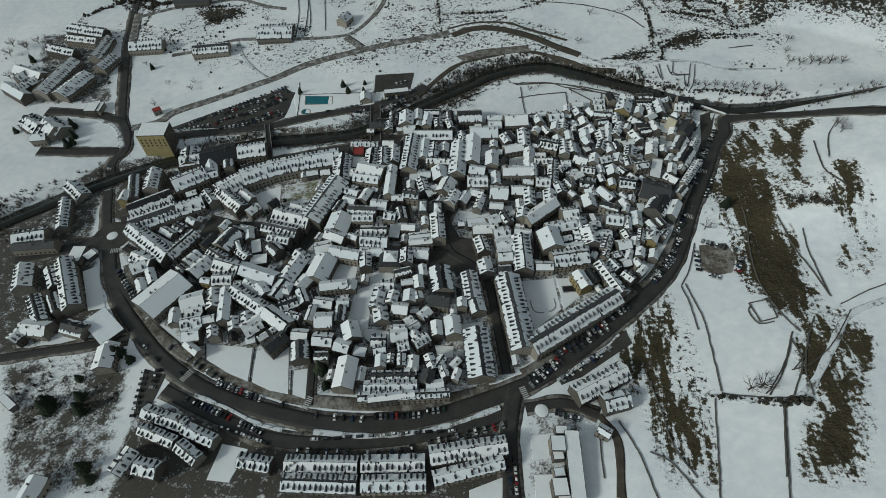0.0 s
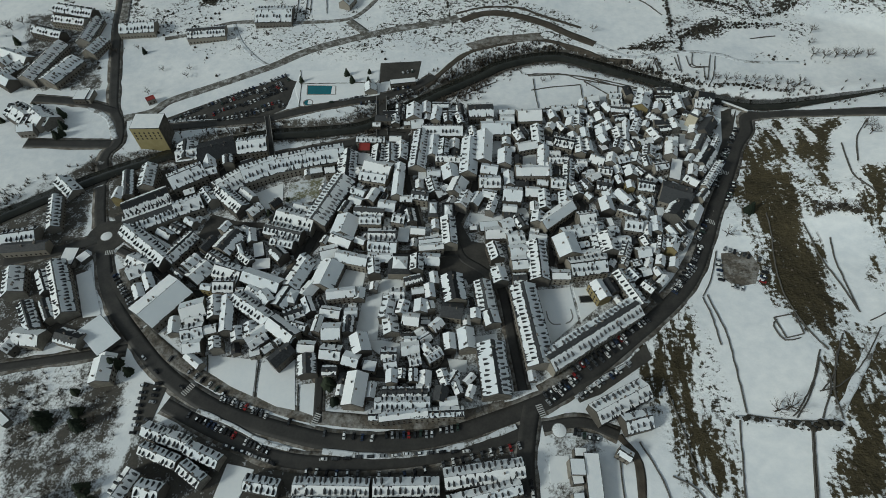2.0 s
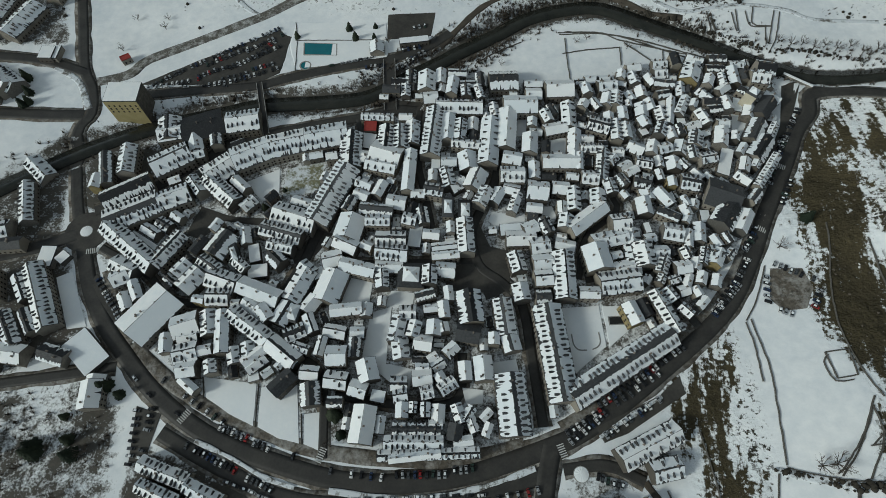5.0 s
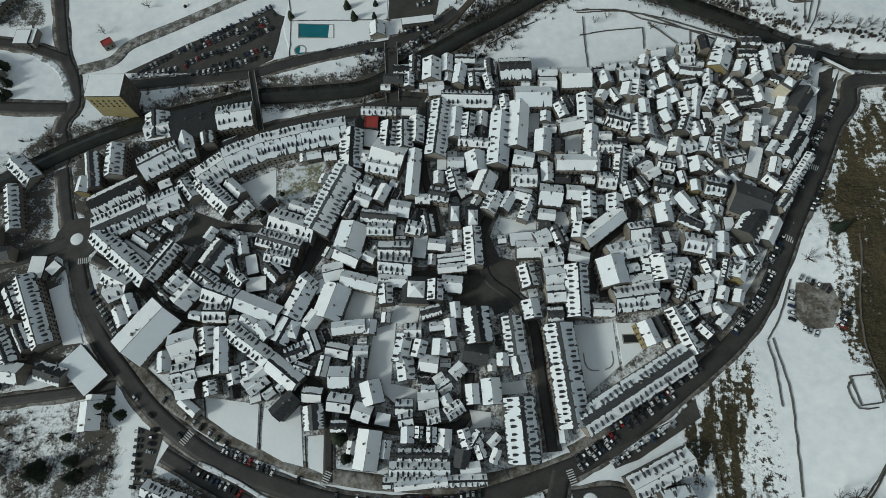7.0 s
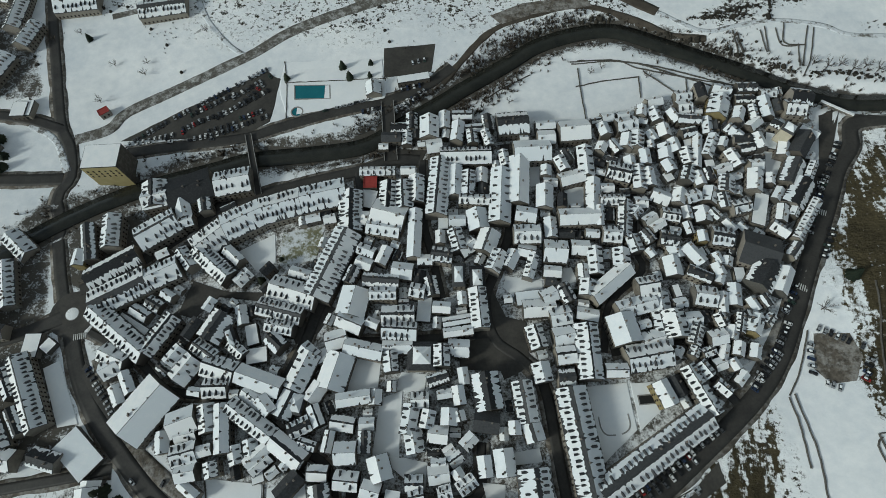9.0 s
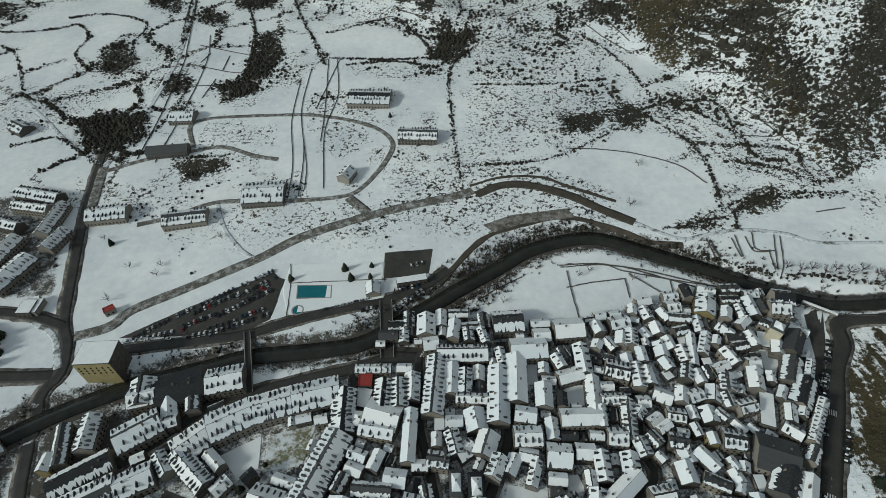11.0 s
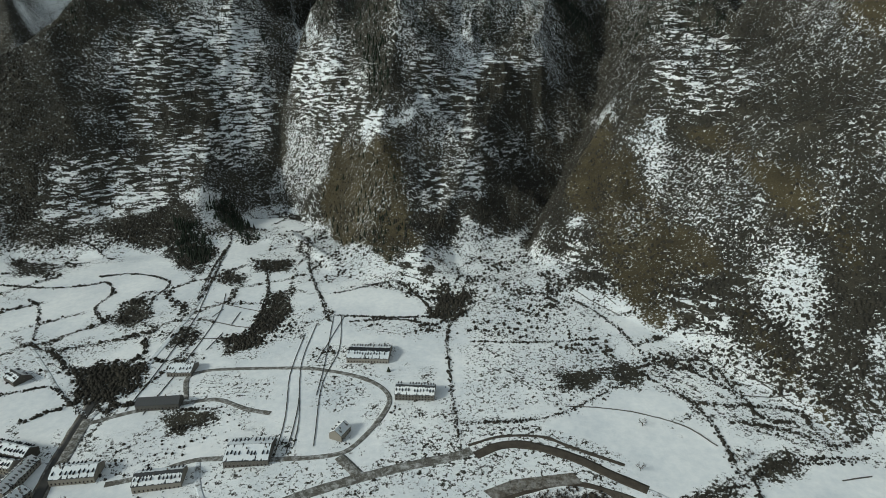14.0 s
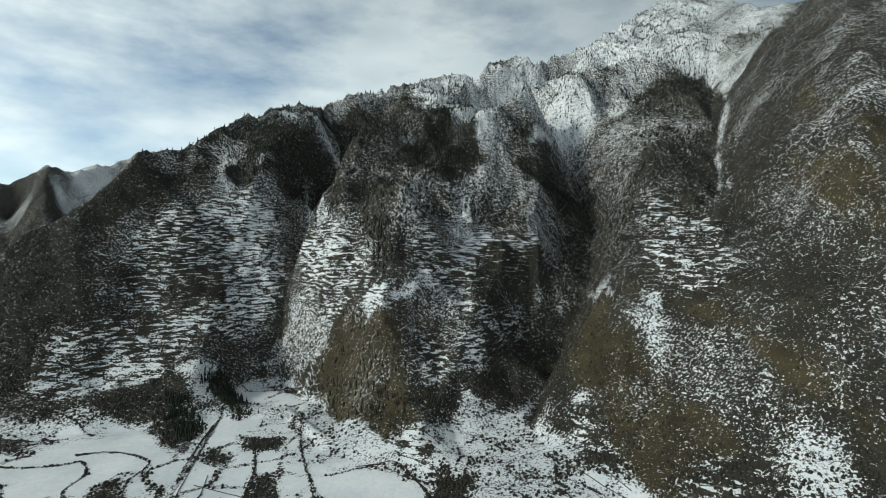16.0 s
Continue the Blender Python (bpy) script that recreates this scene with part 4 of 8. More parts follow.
asphalt_road([(-238.8, 245), (-204.3, 226.9), (-183.3, 209.8), (-151.8, 205.5), (-137.7, 201.7), (-111.8, 182.6), (-88.2, 168.1), (-82.9, 153.2), (-79.7, 120.5)], 5)
asphalt_road([(17.9, 366.7), (18, 306.7), (8.4, 279.1), (0.7, 258.4), (4.8, 235.2), (18.9, 223.3), (30.6, 208.4), (35, 173.7), (39, 138.7)], 6)
asphalt_road([(-37.3, 357), (-36.4, 312.7), (-31.3, 288.6), (-25.2, 260)], 5)
asphalt_road([(69.7, 225.7), (112.4, 231), (121.3, 213.1), (133, 196.5)], 5)
asphalt_road([(-87.5, 235.4), (-49.9, 235.2), (0.7, 237.9)], 5)
asphalt_road([(-76.7, 153.9), (-39.1, 149.4), (-8.5, 152.5), (-4.9, 179)], 5)
asphalt_road([(97.4, 327.4), (92.4, 289.3), (94.4, 274.1), (72.5, 253.7), (65.8, 225.6)], 4)
pavement([(-200.4, 181.6), (-179.2, 164.7), (-157.1, 150.9), (-138, 141.9), (-121.4, 135.7), (-105.2, 130.4), (-86.3, 125), (-67.9, 122.7), (-48.3, 121), (-21.4, 120.6), (5.4, 123.7), (28.4, 129)], 8)
pavement([(49, 137.3), (76.4, 153.8), (109.2, 178.8), (134.9, 198.5), (157.8, 225.1), (176.6, 257), (196.6, 297), (215.2, 331.2)], 9)
pavement([(-230.1, 228.7), (-220.9, 211.3), (-213.2, 197.8), (-200.7, 183.3)], 6)
snow_field([(-75, 228.9), (-60.1, 225.6), (-61.7, 208.6), (-79.4, 206)])
snow_field([(-60.6, 203), (-47.7, 207.2), (-49, 171.4), (-63.9, 171.1)])
snow_field([(53, 207.1), (76.2, 209.1), (78.4, 183.7), (58.7, 167.5)])
snow_field([(78, 208.5), (90.8, 209.3), (95.8, 196.5), (79.6, 183.1)])
snow_field([(-153.7, 294.7), (-131.2, 306.2), (-128.6, 286.1), (-139.4, 279.7)])
frosty_lawn([(-126.7, 306.2), (-98.4, 312.5), (-103.2, 287), (-126.4, 283.7)])
snow_field([(-153.8, 163.1), (-121.7, 159.8), (-120, 136.3), (-135, 142.6), (-149.7, 151.1)])
snow_field([(-119.5, 157.7), (-99.4, 164.8), (-93.3, 127.6), (-105.2, 130.1), (-117.8, 136)])
snow_field([(-92.9, 143.5), (-84, 144.9), (-81.6, 124), (-91.1, 127.6)])
snow_field([(13.3, 273.1), (35.3, 269.5), (35, 259.8), (17.9, 259), (11.1, 265.9)])
snow_field([(44.2, 276.3), (52.9, 277.5), (55.8, 268.2), (47.2, 266.2)])
snow_field([(183.7, 356.3), (196, 354.5), (188.2, 331.6), (181.8, 334.9)])
snow_field([(-48.9, 217.2), (-33.9, 215.7), (-35.8, 204.7), (-51.7, 207.1)])
snow_field([(53.9, 331.6), (66.7, 332.4), (65.8, 318.3), (53.2, 317.4)])
snow_field([(33.6, 348.8), (40, 348.8), (38.7, 333.7), (31, 333.7)])
snow_field([(-261.5, 224), (-252.4, 228.4), (-231.2, 191.5), (-243.1, 190)])
snow_field([(-240.5, 185.5), (-229.6, 188.3), (-212.2, 172.5), (-229.4, 167.7)])
snow_field([(-126.5, 99.1), (-110.4, 95.7), (-117.2, 77.6), (-130.2, 79.2)])
snow_field([(13.9, 72.7), (32.4, 79.1), (31.6, 68.1), (13.8, 68.2)])
snow_field([(49.9, 101.7), (61.1, 102.2), (59.4, 88.6), (49.1, 87.8)])
snow_field([(49.2, 80.4), (59.8, 80.3), (59.7, 67.8), (48.8, 67.9)])
snow_field([(-59.2, 171.8), (-46.5, 172), (-33.7, 169.2), (-34.8, 157.2), (-45.9, 161.4)])
snow_field([(-5.4, 159.3), (6.9, 158.1), (6.2, 150.8), (-2.9, 149.1)])
snow_field([(10.1, 173.2), (25.8, 175.9), (27.1, 168.7), (10, 167.1)])
snow_field([(-141.9, 420.7), (-134, 396.7), (-63.2, 408.9), (-66.1, 445.4), (-140.8, 446.4)])
paved_yard([(-252, 381.6), (-211.1, 406.5), (-151.8, 439.4), (-141.2, 431.3), (-144.1, 393.3), (-163.4, 381.1)])
paved_yard([(-66.6, 454.7), (-27.9, 456.5), (-31, 431.2), (-65.8, 427.3)])
gravel_yard([(181.4, 233.4), (198.8, 232.7), (201.6, 219.5), (194.3, 206.6), (181.8, 205.3), (176.7, 213.5)])
paved_yard([(-16, 231.4), (10.8, 242.3), (20.7, 231.9), (17.1, 213.1), (7.3, 216.3), (-15.8, 217.7)])
paved_yard([(-188.2, 146.3), (-172.9, 142.3), (-176.3, 116.5), (-184.7, 116.3)])
paved_yard([(-57, 367), (-33.7, 364.6), (-39, 352.5), (-60.1, 353.4)])
paved_yard([(226, 380), (242, 387), (229, 357), (212, 326), (192, 294), (186, 290), (205, 323), (221, 353)])
paved_yard([(67, 139), (107, 158), (117, 168), (119, 158), (84, 136), (71, 131)])
paved_yard([(-236, 227), (-217, 208), (-209, 195), (-212, 191), (-228, 208), (-238, 221)])
paved_yard([(-180, 276), (-157, 268), (-133, 267), (-134, 261), (-161, 266), (-175, 251), (-186, 254)])
paved_yard([(4, 267), (12, 248), (24, 245), (24, 218), (9, 211), (1, 237)])
paved_yard([(-202, 246), (-186, 257), (-178, 247), (-184, 229), (-191, 224), (-202, 236)])
paved_yard([(-119, 252), (-106, 247), (-95, 259), (-89, 256), (-98, 241), (-111, 234)])
paved_yard([(-251.9 + 15 * math.cos(k * math.pi / 10), 256.4 + 15 * math.sin(k * math.pi / 10)) for k in range(20)])
gravel_yard([(13, 480), (37, 490), (85, 495), (90, 484), (45, 479), (21, 471)])
keep_open(-75.7, 143.1, 4.0)
keep_open(-71.1, 132.6, 2.7)
keep_open(-2.7, 267.7, 3.6)
keep_open(-3.4, 258.4, 3.1)
keep_open(-19.3, 231.4, 3.1)
keep_open(-238.1, 120.5, 4.0)
keep_open(-216.7, 119.6, 4.0)
keep_open(-226.8, 139.5, 2.2)
keep_open(-208.4, 156.4, 4.0)
keep_open(-199.2, 152.1, 2.7)
keep_open(206.9, 264.5, 3.6)
keep_open(188.6, 246.7, 3.6)
keep_open(171.5, 120.8, 4.0)
keep_open(-238.4, 124.2, 4.0)
keep_open(-220.6, 127.5, 3.1)
keep_open(-209.5, 122, 3.6)
keep_open(-136.1, 274.3, 2.2)
keep_open(-125.2, 288.1, 1.4)
keep_open(-37, 298.5, 2.2)
keep_open(-64.4, 302.4, 2.7)
keep_open(-56.9, 299.2, 2.7)
keep_open(-59.8, 136.3, 2.7)
keep_open(-77.4, 127.4, 2.7)
keep_open(65.1, 253.6, 2.7)
keep_open(53.7, 260.8, 2.2)
keep_open(-239.2, 239.4, 1.4)
keep_open(177.6, 121.6, 4.0)


# ---------- houses ----------
PLACED = []
rnd = random.Random(7)


def chimney_mesh():
    v, f = [], []
    for sx, z0, z1 in ((0.8, -1.2, 1.3), (1.0, 1.3, 1.45), (0.35, 1.45, 1.75)):
        b = len(v)
        h = sx / 2
        v += [(-h, -h, z0), (h, -h, z0), (h, h, z0), (-h, h, z0), (-h, -h, z1), (h, -h, z1), (h, h, z1), (-h, h, z1)]
        f += [tuple(b + i for i in q) for q in ((4, 5, 6, 7), (0, 1, 5, 4), (1, 2, 6, 5), (2, 3, 7, 6), (3, 0, 4, 7))]
    return mesh_of("chimney", v, f, M_BRICK)


DORMER_V = [(-0.75, -1.0, -1.2), (0.75, -1.0, -1.2), (0.75, 1.6, -1.2), (-0.75, 1.6, -1.2),
            (-0.75, -1.0, 0.5), (0.75, -1.0, 0.5), (0.75, 1.6, 0.5), (-0.75, 1.6, 0.5), (0, -1.0, 1.15), (0, 1.6, 1.15),
            (-1.0, -1.25, 0.4), (0, -1.25, 1.28), (0, 1.7, 1.28), (-1.0, 1.7, 0.4), (1.0, -1.25, 0.4), (1.0, 1.7, 0.4),
            (-0.5, -1.03, -0.55), (0.5, -1.03, -0.55), (0.5, -1.03, 0.4), (-0.5, -1.03, 0.4)]
DORMER_F = [(0, 1, 5, 8, 4), (1, 2, 6, 5), (3, 0, 4, 7), (10, 11, 12, 13), (11, 14, 15, 12), (16, 17, 18, 19)]


def dormer_row(places):
    """Little gabled dormers, each looking along its own -y: cheeks, a dark pane, a slate roof with an overhang."""
    v, f, mats = [], [], []
    for m in places:
        b = len(v)
        v += [m @ Vector(p) for p in DORMER_V]
        f += [tuple(b + i for i in q) for q in DORMER_F]
        mats += [0, 1, 1, 1, 1, 2]
    return mesh_of("dormer", v, f, [M_BRICK, M_SLATE, M_WINDOW], face_mats=mats)


CHIMNEY = chimney_mesh()
WALLS = {"y": M_YELLOW, "m": M_MUSTARD, "b": M_BEIGE}
NAMES = {"t": "terraced_house", "G": "long_hall", "a": "old_house", "g": "village_house", "p": "terraced_house", "d": "slate_roofed_house", "f": "flat_roofed_building", "h": "hipped_house", "y": "apartment_block", "m": "mustard_house",
         "b": "church_tower", "r": "red_roofed_shed"}
SAY = {"t": "terraced house with a row of dormers in its snowy slate roof", "G": "long stone building under an unbroken snow-covered roof",
       "g": "snow-covered slate-roofed village house with plastered stone walls", "p": "terraced house with snow patches on a dark slate roof",
       "d": "stone house with a bare dark slate roof", "f": "flat-roofed building under an even sheet of snow", "h": "detached house with a snowy hipped roof",
       "y": "tall ochre apartment block with a snowy flat roof", "m": "village house with mustard-yellow walls and snowy roof",
       "b": "beige-rendered church tower with a snow-dusted roof", "r": "small shed with a red metal roof"}


def slope_snow(length, run, rise, over, share, ragged):
    """Snow on one slope: a slab cut back unevenly at ridge, eaves and gables. Slope runs from the ridge (y=0) to the eaves (y=-run)."""
    n = max(3, int(length / 0.7))
    xs = np.linspace(-length / 2 + 0.25, length / 2 - 0.25, n + 1)
    v, f = [], []
    for k, x in enumerate(xs):
        top = 0.015 + max(0.0, rnd.gauss(-0.04, 0.07 * ragged))
        if share < 0.9:
            top = (1 - share) * rnd.uniform(0.7, 1.15)
        low = 1.0 - abs(rnd.gauss(0, 0.02 + 0.06 * ragged))
        # meltwater runs and bare patches round flues and roof lights
        if rnd.random() < 0.20 * ragged:
            low = rnd.uniform(0.5, 0.9)
        if rnd.random() < 0.10 * ragged:
            top = max(top, rnd.uniform(0.1, 0.35))
        top = min(top, low - 0.12)
        for s, up in ((top, 0.02), (top, 0.2), (low, 0.2), (low, 0.0)):
            v.append((x, -run * s, -rise * s + up))
    m = len(xs)
    for k in range(m - 1):
        for j in range(3):
            a = 4 * k + j
            f.append((a, a + 1, a + 5, a + 4))
    f += [(3, 2, 1, 0), (4 * m - 4, 4 * m - 3, 4 * m - 2, 4 * m - 1)]
    return v, f


def facade_windows(length, base, eave, y_face, flip, gap=2.9):
    """Window reveals with panes and frames along one wall; the wall lies in the plane y = y_face."""
    v, f, mats = [], [], []
    floors = max(1, int((eave - base - 0.6) / 2.9))
    n = max(1, int((length - 1.2) / gap))
    for s in range(floors):
        zc = base + 1.7 + 2.9 * s
        for k in range(n):
            xc = (k - (n - 1) / 2) * (length - 1.0) / n
            for grow, out, m in ((0.62, 0.05, 1), (0.48, 0.09, 0)):
                b = len(v)
                h = grow * 1.42
                q = [(xc - grow, -out, zc - h), (xc + grow, -out, zc - h), (xc + grow, -out, zc + h), (xc - grow, -out, zc + h)]
                q += [(a, 0.02, c) for a, _, c in q]
                v += [(a * flip, (o if flip > 0 else -o) + y_face, c) for a, o, c in q]
                for face in ((0, 1, 2, 3), (0, 4, 5, 1), (1, 5, 6, 2), (2, 6, 7, 3), (3, 7, 4, 0)):
                    f.append(tuple(b + i for i in face))
                    mats.append(m)
    return v, f, mats


def house(x, y, length, width, turn, eave, kind, name=''):
    length, width = max(length, 4.0) * 1.05, max(width, 4.0) * 1.12
    if width > length * 1.05 and kind in "gpdmtG":
        length, width, turn = width, length, turn + 90
    PLACED.append((x, y, length, width, turn))
    a = radians(turn)
    ca, sa = math.cos(a), math.sin(a)
    corners = [(x + u * ca * length / 2 - w * sa * width / 2, y + u * sa * length / 2 + w * ca * width / 2) for u in (-1, 1) for w in (-1, 1)]
    base = min(land(*c) for c in corners) - 0.6
    eave_z = land(x, y) + eave + rnd.uniform(-0.7, 0.9)
    h = eave_z - base
    top = new(name or NAMES[kind])
    top.empty_display_size = 1
    top.matrix_basis = pose(x, y, base, 0, 0, turn)
    tagged(top, SAY[kind], "tower" if kind == "b" else "house", "houses of the town")
    over, pitch = 0.32, {"h": 0.5, "b": 0.8}.get(kind, rnd.uniform(0.55, 0.72))
    hx, hy = length / 2, width / 2
    rise = min(hy * pitch, 4.6) if kind not in "fyr" else 0.0
    wall_mat = WALLS.get(kind) or rnd.choice((M_WALL, M_WALL, M_STONE))
    # walls, with gables where the roof has them
    v = [(-hx, -hy, 0), (hx, -hy, 0), (hx, hy, 0), (-hx, hy, 0), (-hx, -hy, h), (hx, -hy, h), (hx, hy, h), (-hx, hy, h)]
    f = [(0, 1, 5, 4), (2, 3, 7, 6)]
    if kind in "gpdmtG":
        v += [(-hx, 0, h + rise), (hx, 0, h + rise)]
        f += [(1, 2, 6, 9, 5), (3, 0, 4, 8, 7)]
    else:
        f += [(1, 2, 6, 5), (3, 0, 4, 7)]
    if kind == "y":
        part("masonry", mesh_of("masonry", v, f, [M_YELLOW, M_WALL], face_mats=[0, 1, 1, 1]), top)
    else:
        part("masonry", mesh_of("masonry", v, f, wall_mat), top)
    # roof
    ox, oy = hx + over, hy + over
    drop = over * (rise / hy if hy else 0)
    if kind in "gpdmtG":
        e, r = h - drop + 0.12, h + rise + 0.12
        v = [(-ox, -oy, e), (ox, -oy, e), (ox, 0, r), (-ox, 0, r), (ox, oy, e), (-ox, oy, e)]
        v += [(a_, b_, c_ - 0.22) for a_, b_, c_ in v]
        f = [(0, 1, 2, 3), (3, 2, 4, 5), (7, 6, 9, 8), (8, 9, 11, 10), (0, 6, 7, 1), (4, 10, 11, 5), (1, 7, 8, 2), (2, 8, 10, 4), (3, 9, 6, 0), (5, 11, 9, 3)]
    elif kind in "hb":
        ridge = max(hx - hy, 0.05)
        e, r = h - drop + 0.12, h + rise + 0.12
        v = [(-ox, -oy, e), (ox, -oy, e), (ox, oy, e), (-ox, oy, e), (-ridge, 0, r), (ridge, 0, r)]
        v += [(-ox, -oy, e - 0.22), (ox, -oy, e - 0.22), (ox, oy, e - 0.22), (-ox, oy, e - 0.22)]
        f = [(0, 1, 5, 4), (1, 2, 5), (2, 3, 4, 5), (3, 0, 4), (6, 7, 1, 0), (7, 8, 2, 1), (8, 9, 3, 2), (9, 6, 0, 3), (9, 8, 7, 6)]
    else:
        # a deck inside a low parapet
        p = 0.22
        v = [(-hx - 0.1, -hy - 0.1, h), (hx + 0.1, -hy - 0.1, h), (hx + 0.1, hy + 0.1, h), (-hx - 0.1, hy + 0.1, h)]
        v += [(a_, b_, h + 0.5) for a_, b_, _ in v]
        v += [(-hx + p, -hy + p, h + 0.5), (hx - p, -hy + p, h + 0.5), (hx - p, hy - p, h + 0.5), (-hx + p, hy - p, h + 0.5)]
        v += [(a_, b_, h + 0.1) for a_, b_, _ in v[8:12]]
        f = [(12, 13, 14, 15), (3, 2, 1, 0)]
        for k in range(4):
            j = (k + 1) % 4
            f += [(k, j, j + 4, k + 4), (k + 4, j + 4, j + 8, k + 8), (k + 8, j + 8, j + 12, k + 12)]
    roof = part("roof", mesh_of("roof", v, f, M_RED if kind == "r" else M_SLATE), top)
    # snow on the roof
    v, f = [], []
    if kind in "gpmtG" or (kind == "d" and rnd.random() < 0.4):
        for side in (1, -1):
            share = {"p": rnd.uniform(0.42, 0.6), "d": 0.22}.get(kind, 1.0)
            if (kind in "gm" and rnd.random() < 0.1) or (kind == "t" and rnd.random() < 0.28):
                share = rnd.uniform(0.6, 0.9)
            ragged = {"G": 0.06, "t": rnd.uniform(0.35, 0.9), "p": 1.1}.get(kind, rnd.choice((0.1, 0.2, 0.5)))
            sv, sf = slope_snow(length + 2 * over, oy, rise + drop, over, share, ragged)
            part("snow", mesh_of("snow", [(p_[0] * side, p_[1] * side, p_[2] + h + rise + 0.12) for p_ in sv], sf, M_ROOF_SNOW), roof, "uneven blanket of settled snow")
    elif kind in "hb":
        ridge = max(hx - hy, 0.05)
        e, r = h - drop + 0.3, h + rise + 0.32
        s = 0.93
        v = [(-ox * s, -oy * s, e), (ox * s, -oy * s, e), (ox * s, oy * s, e), (-ox * s, oy * s, e), (-ridge, 0, r), (ridge, 0, r)]
        v += [(a_, b_, c_ - 0.25) for a_, b_, c_ in v[:4]]
        f = [(0, 1, 5, 4), (1, 2, 5), (2, 3, 4, 5), (3, 0, 4), (6, 7, 1, 0), (7, 8, 2, 1), (8, 9, 3, 2), (9, 6, 0, 3)]
    elif kind in "fy":
        s = 0.16
        n, m = max(2, int(length / 3)), max(2, int(width / 3))
        for j in range(m + 1):
            for k in range(n + 1):
                v.append(((-hx + s) + (length - 2 * s) * k / n, (-hy + s) + (width - 2 * s) * j / m, h + 0.58 + rnd.uniform(-0.06, 0.06)))
        f = [(j * (n + 1) + k, j * (n + 1) + k + 1, (j + 1) * (n + 1) + k + 1, (j + 1) * (n + 1) + k) for j in range(m) for k in range(n)]
    if f:
        part("snow", mesh_of("snow", v, f, M_ROOF_SNOW), roof, "uneven blanket of settled snow")
    # windows: the long walls
    v, f, mats = [], [], []
    for flip in (1, -1):
        b = len(v)
        wv, wf, wm = facade_windows(length, max(1.0, h - 12), h, -hy * flip, flip, 2.9 if kind != "y" else 3.4)
        v += wv
        f += [tuple(b + i for i in q) for q in wf]
        mats += wm
    part("glazing", mesh_of("glazing", v, f, [M_WINDOW, M_FRAME], face_mats=mats), top, "dark panes in brown timber frames", kind="stuff")
    # dormers and chimneys
    if kind == "t" or (kind in "gpm" and length > 9 and width > 5.5 and rnd.random() < 0.3):
        n = max(2, int(length / (rnd.uniform(2.7, 3.3) if kind == "t" else rnd.uniform(3.4, 5.0))))
        places = []
        for side in (1, -1):
            for k in range(n):
                if rnd.random() < 0.12:
                    continue
                px = (k - (n - 1) / 2) * length / n + rnd.uniform(-0.4, 0.4)
                s = rnd.uniform(0.5, 0.62)
                size = min(0.72, width / 12) * rnd.uniform(0.85, 1.15)
                places.append(pose(px * side, -hy * s * side, h + rise * (1 - s) + 0.4, 0, 0, 0 if side > 0 else 180) @ Matrix.Diagonal((size * 0.9, size * 1.75, size, 1)))
        if places:
            part("dormer", dormer_row(places), roof, "small dark slate dormers", kind="stuff")
    if kind in "gpdmhtG":
        for k in range(1 + int(length > 12) + int(length > 22)):
            s = rnd.uniform(-0.45, 0.45)
            part("chimney", CHIMNEY, roof, m=pose(rnd.uniform(-0.85, 0.85) * max(hx - 0.8, 0.3) * (1 if kind != "h" else 0.3), hy * s, h + rise * (1 - abs(s)) + 0.1, 0, 0, 0))
    return top


ROAD_POINTS = np.concatenate([line for line, _ in ROADS])
ROAD_HALF = np.concatenate([np.full(len(line), w / 2) for line, w in ROADS])


def free(x, y, length, width, turn, slack):
    a = radians(turn)
    ca, sa = math.cos(a), math.sin(a)
    pts = np.array([(x + u * ca * length / 2 - w * sa * width / 2, y + u * sa * length / 2 + w * ca * width / 2) for u in (-1, -0.5, 0, 0.5, 1) for w in (-1, 0, 1)])
    reach = max(length, width)
    for px, py, pl, pw, pt in PLACED:
        if abs(px - x) + abs(py - y) > 0.75 * (pl + pw + length + width):
            continue
        b = radians(pt)
        u = (pts[:, 0] - px) * math.cos(b) + (pts[:, 1] - py) * math.sin(b)
        w = -(pts[:, 0] - px) * math.sin(b) + (pts[:, 1] - py) * math.cos(b)
        if ((abs(u) < pl / 2 + slack) & (abs(w) < pw / 2 + slack)).any():
            return False
    near = (abs(ROAD_POINTS[:, 0] - x) < reach + 12) & (abs(ROAD_POINTS[:, 1] - y) < reach + 12)
    if near.any():
        q, half = ROAD_POINTS[near], ROAD_HALF[near]
        d = np.hypot(pts[:, None, 0] - q[None, :, 0], pts[:, None, 1] - q[None, :, 1])
        if (d < half[None] + 1.2).any():
            return False
    for court in COURTS:
        if abs(court[0][0] - x) + abs(court[0][1] - y) < 110 and within(pts[:, 0], pts[:, 1], court).max() > 0.5:
            return False
    return True


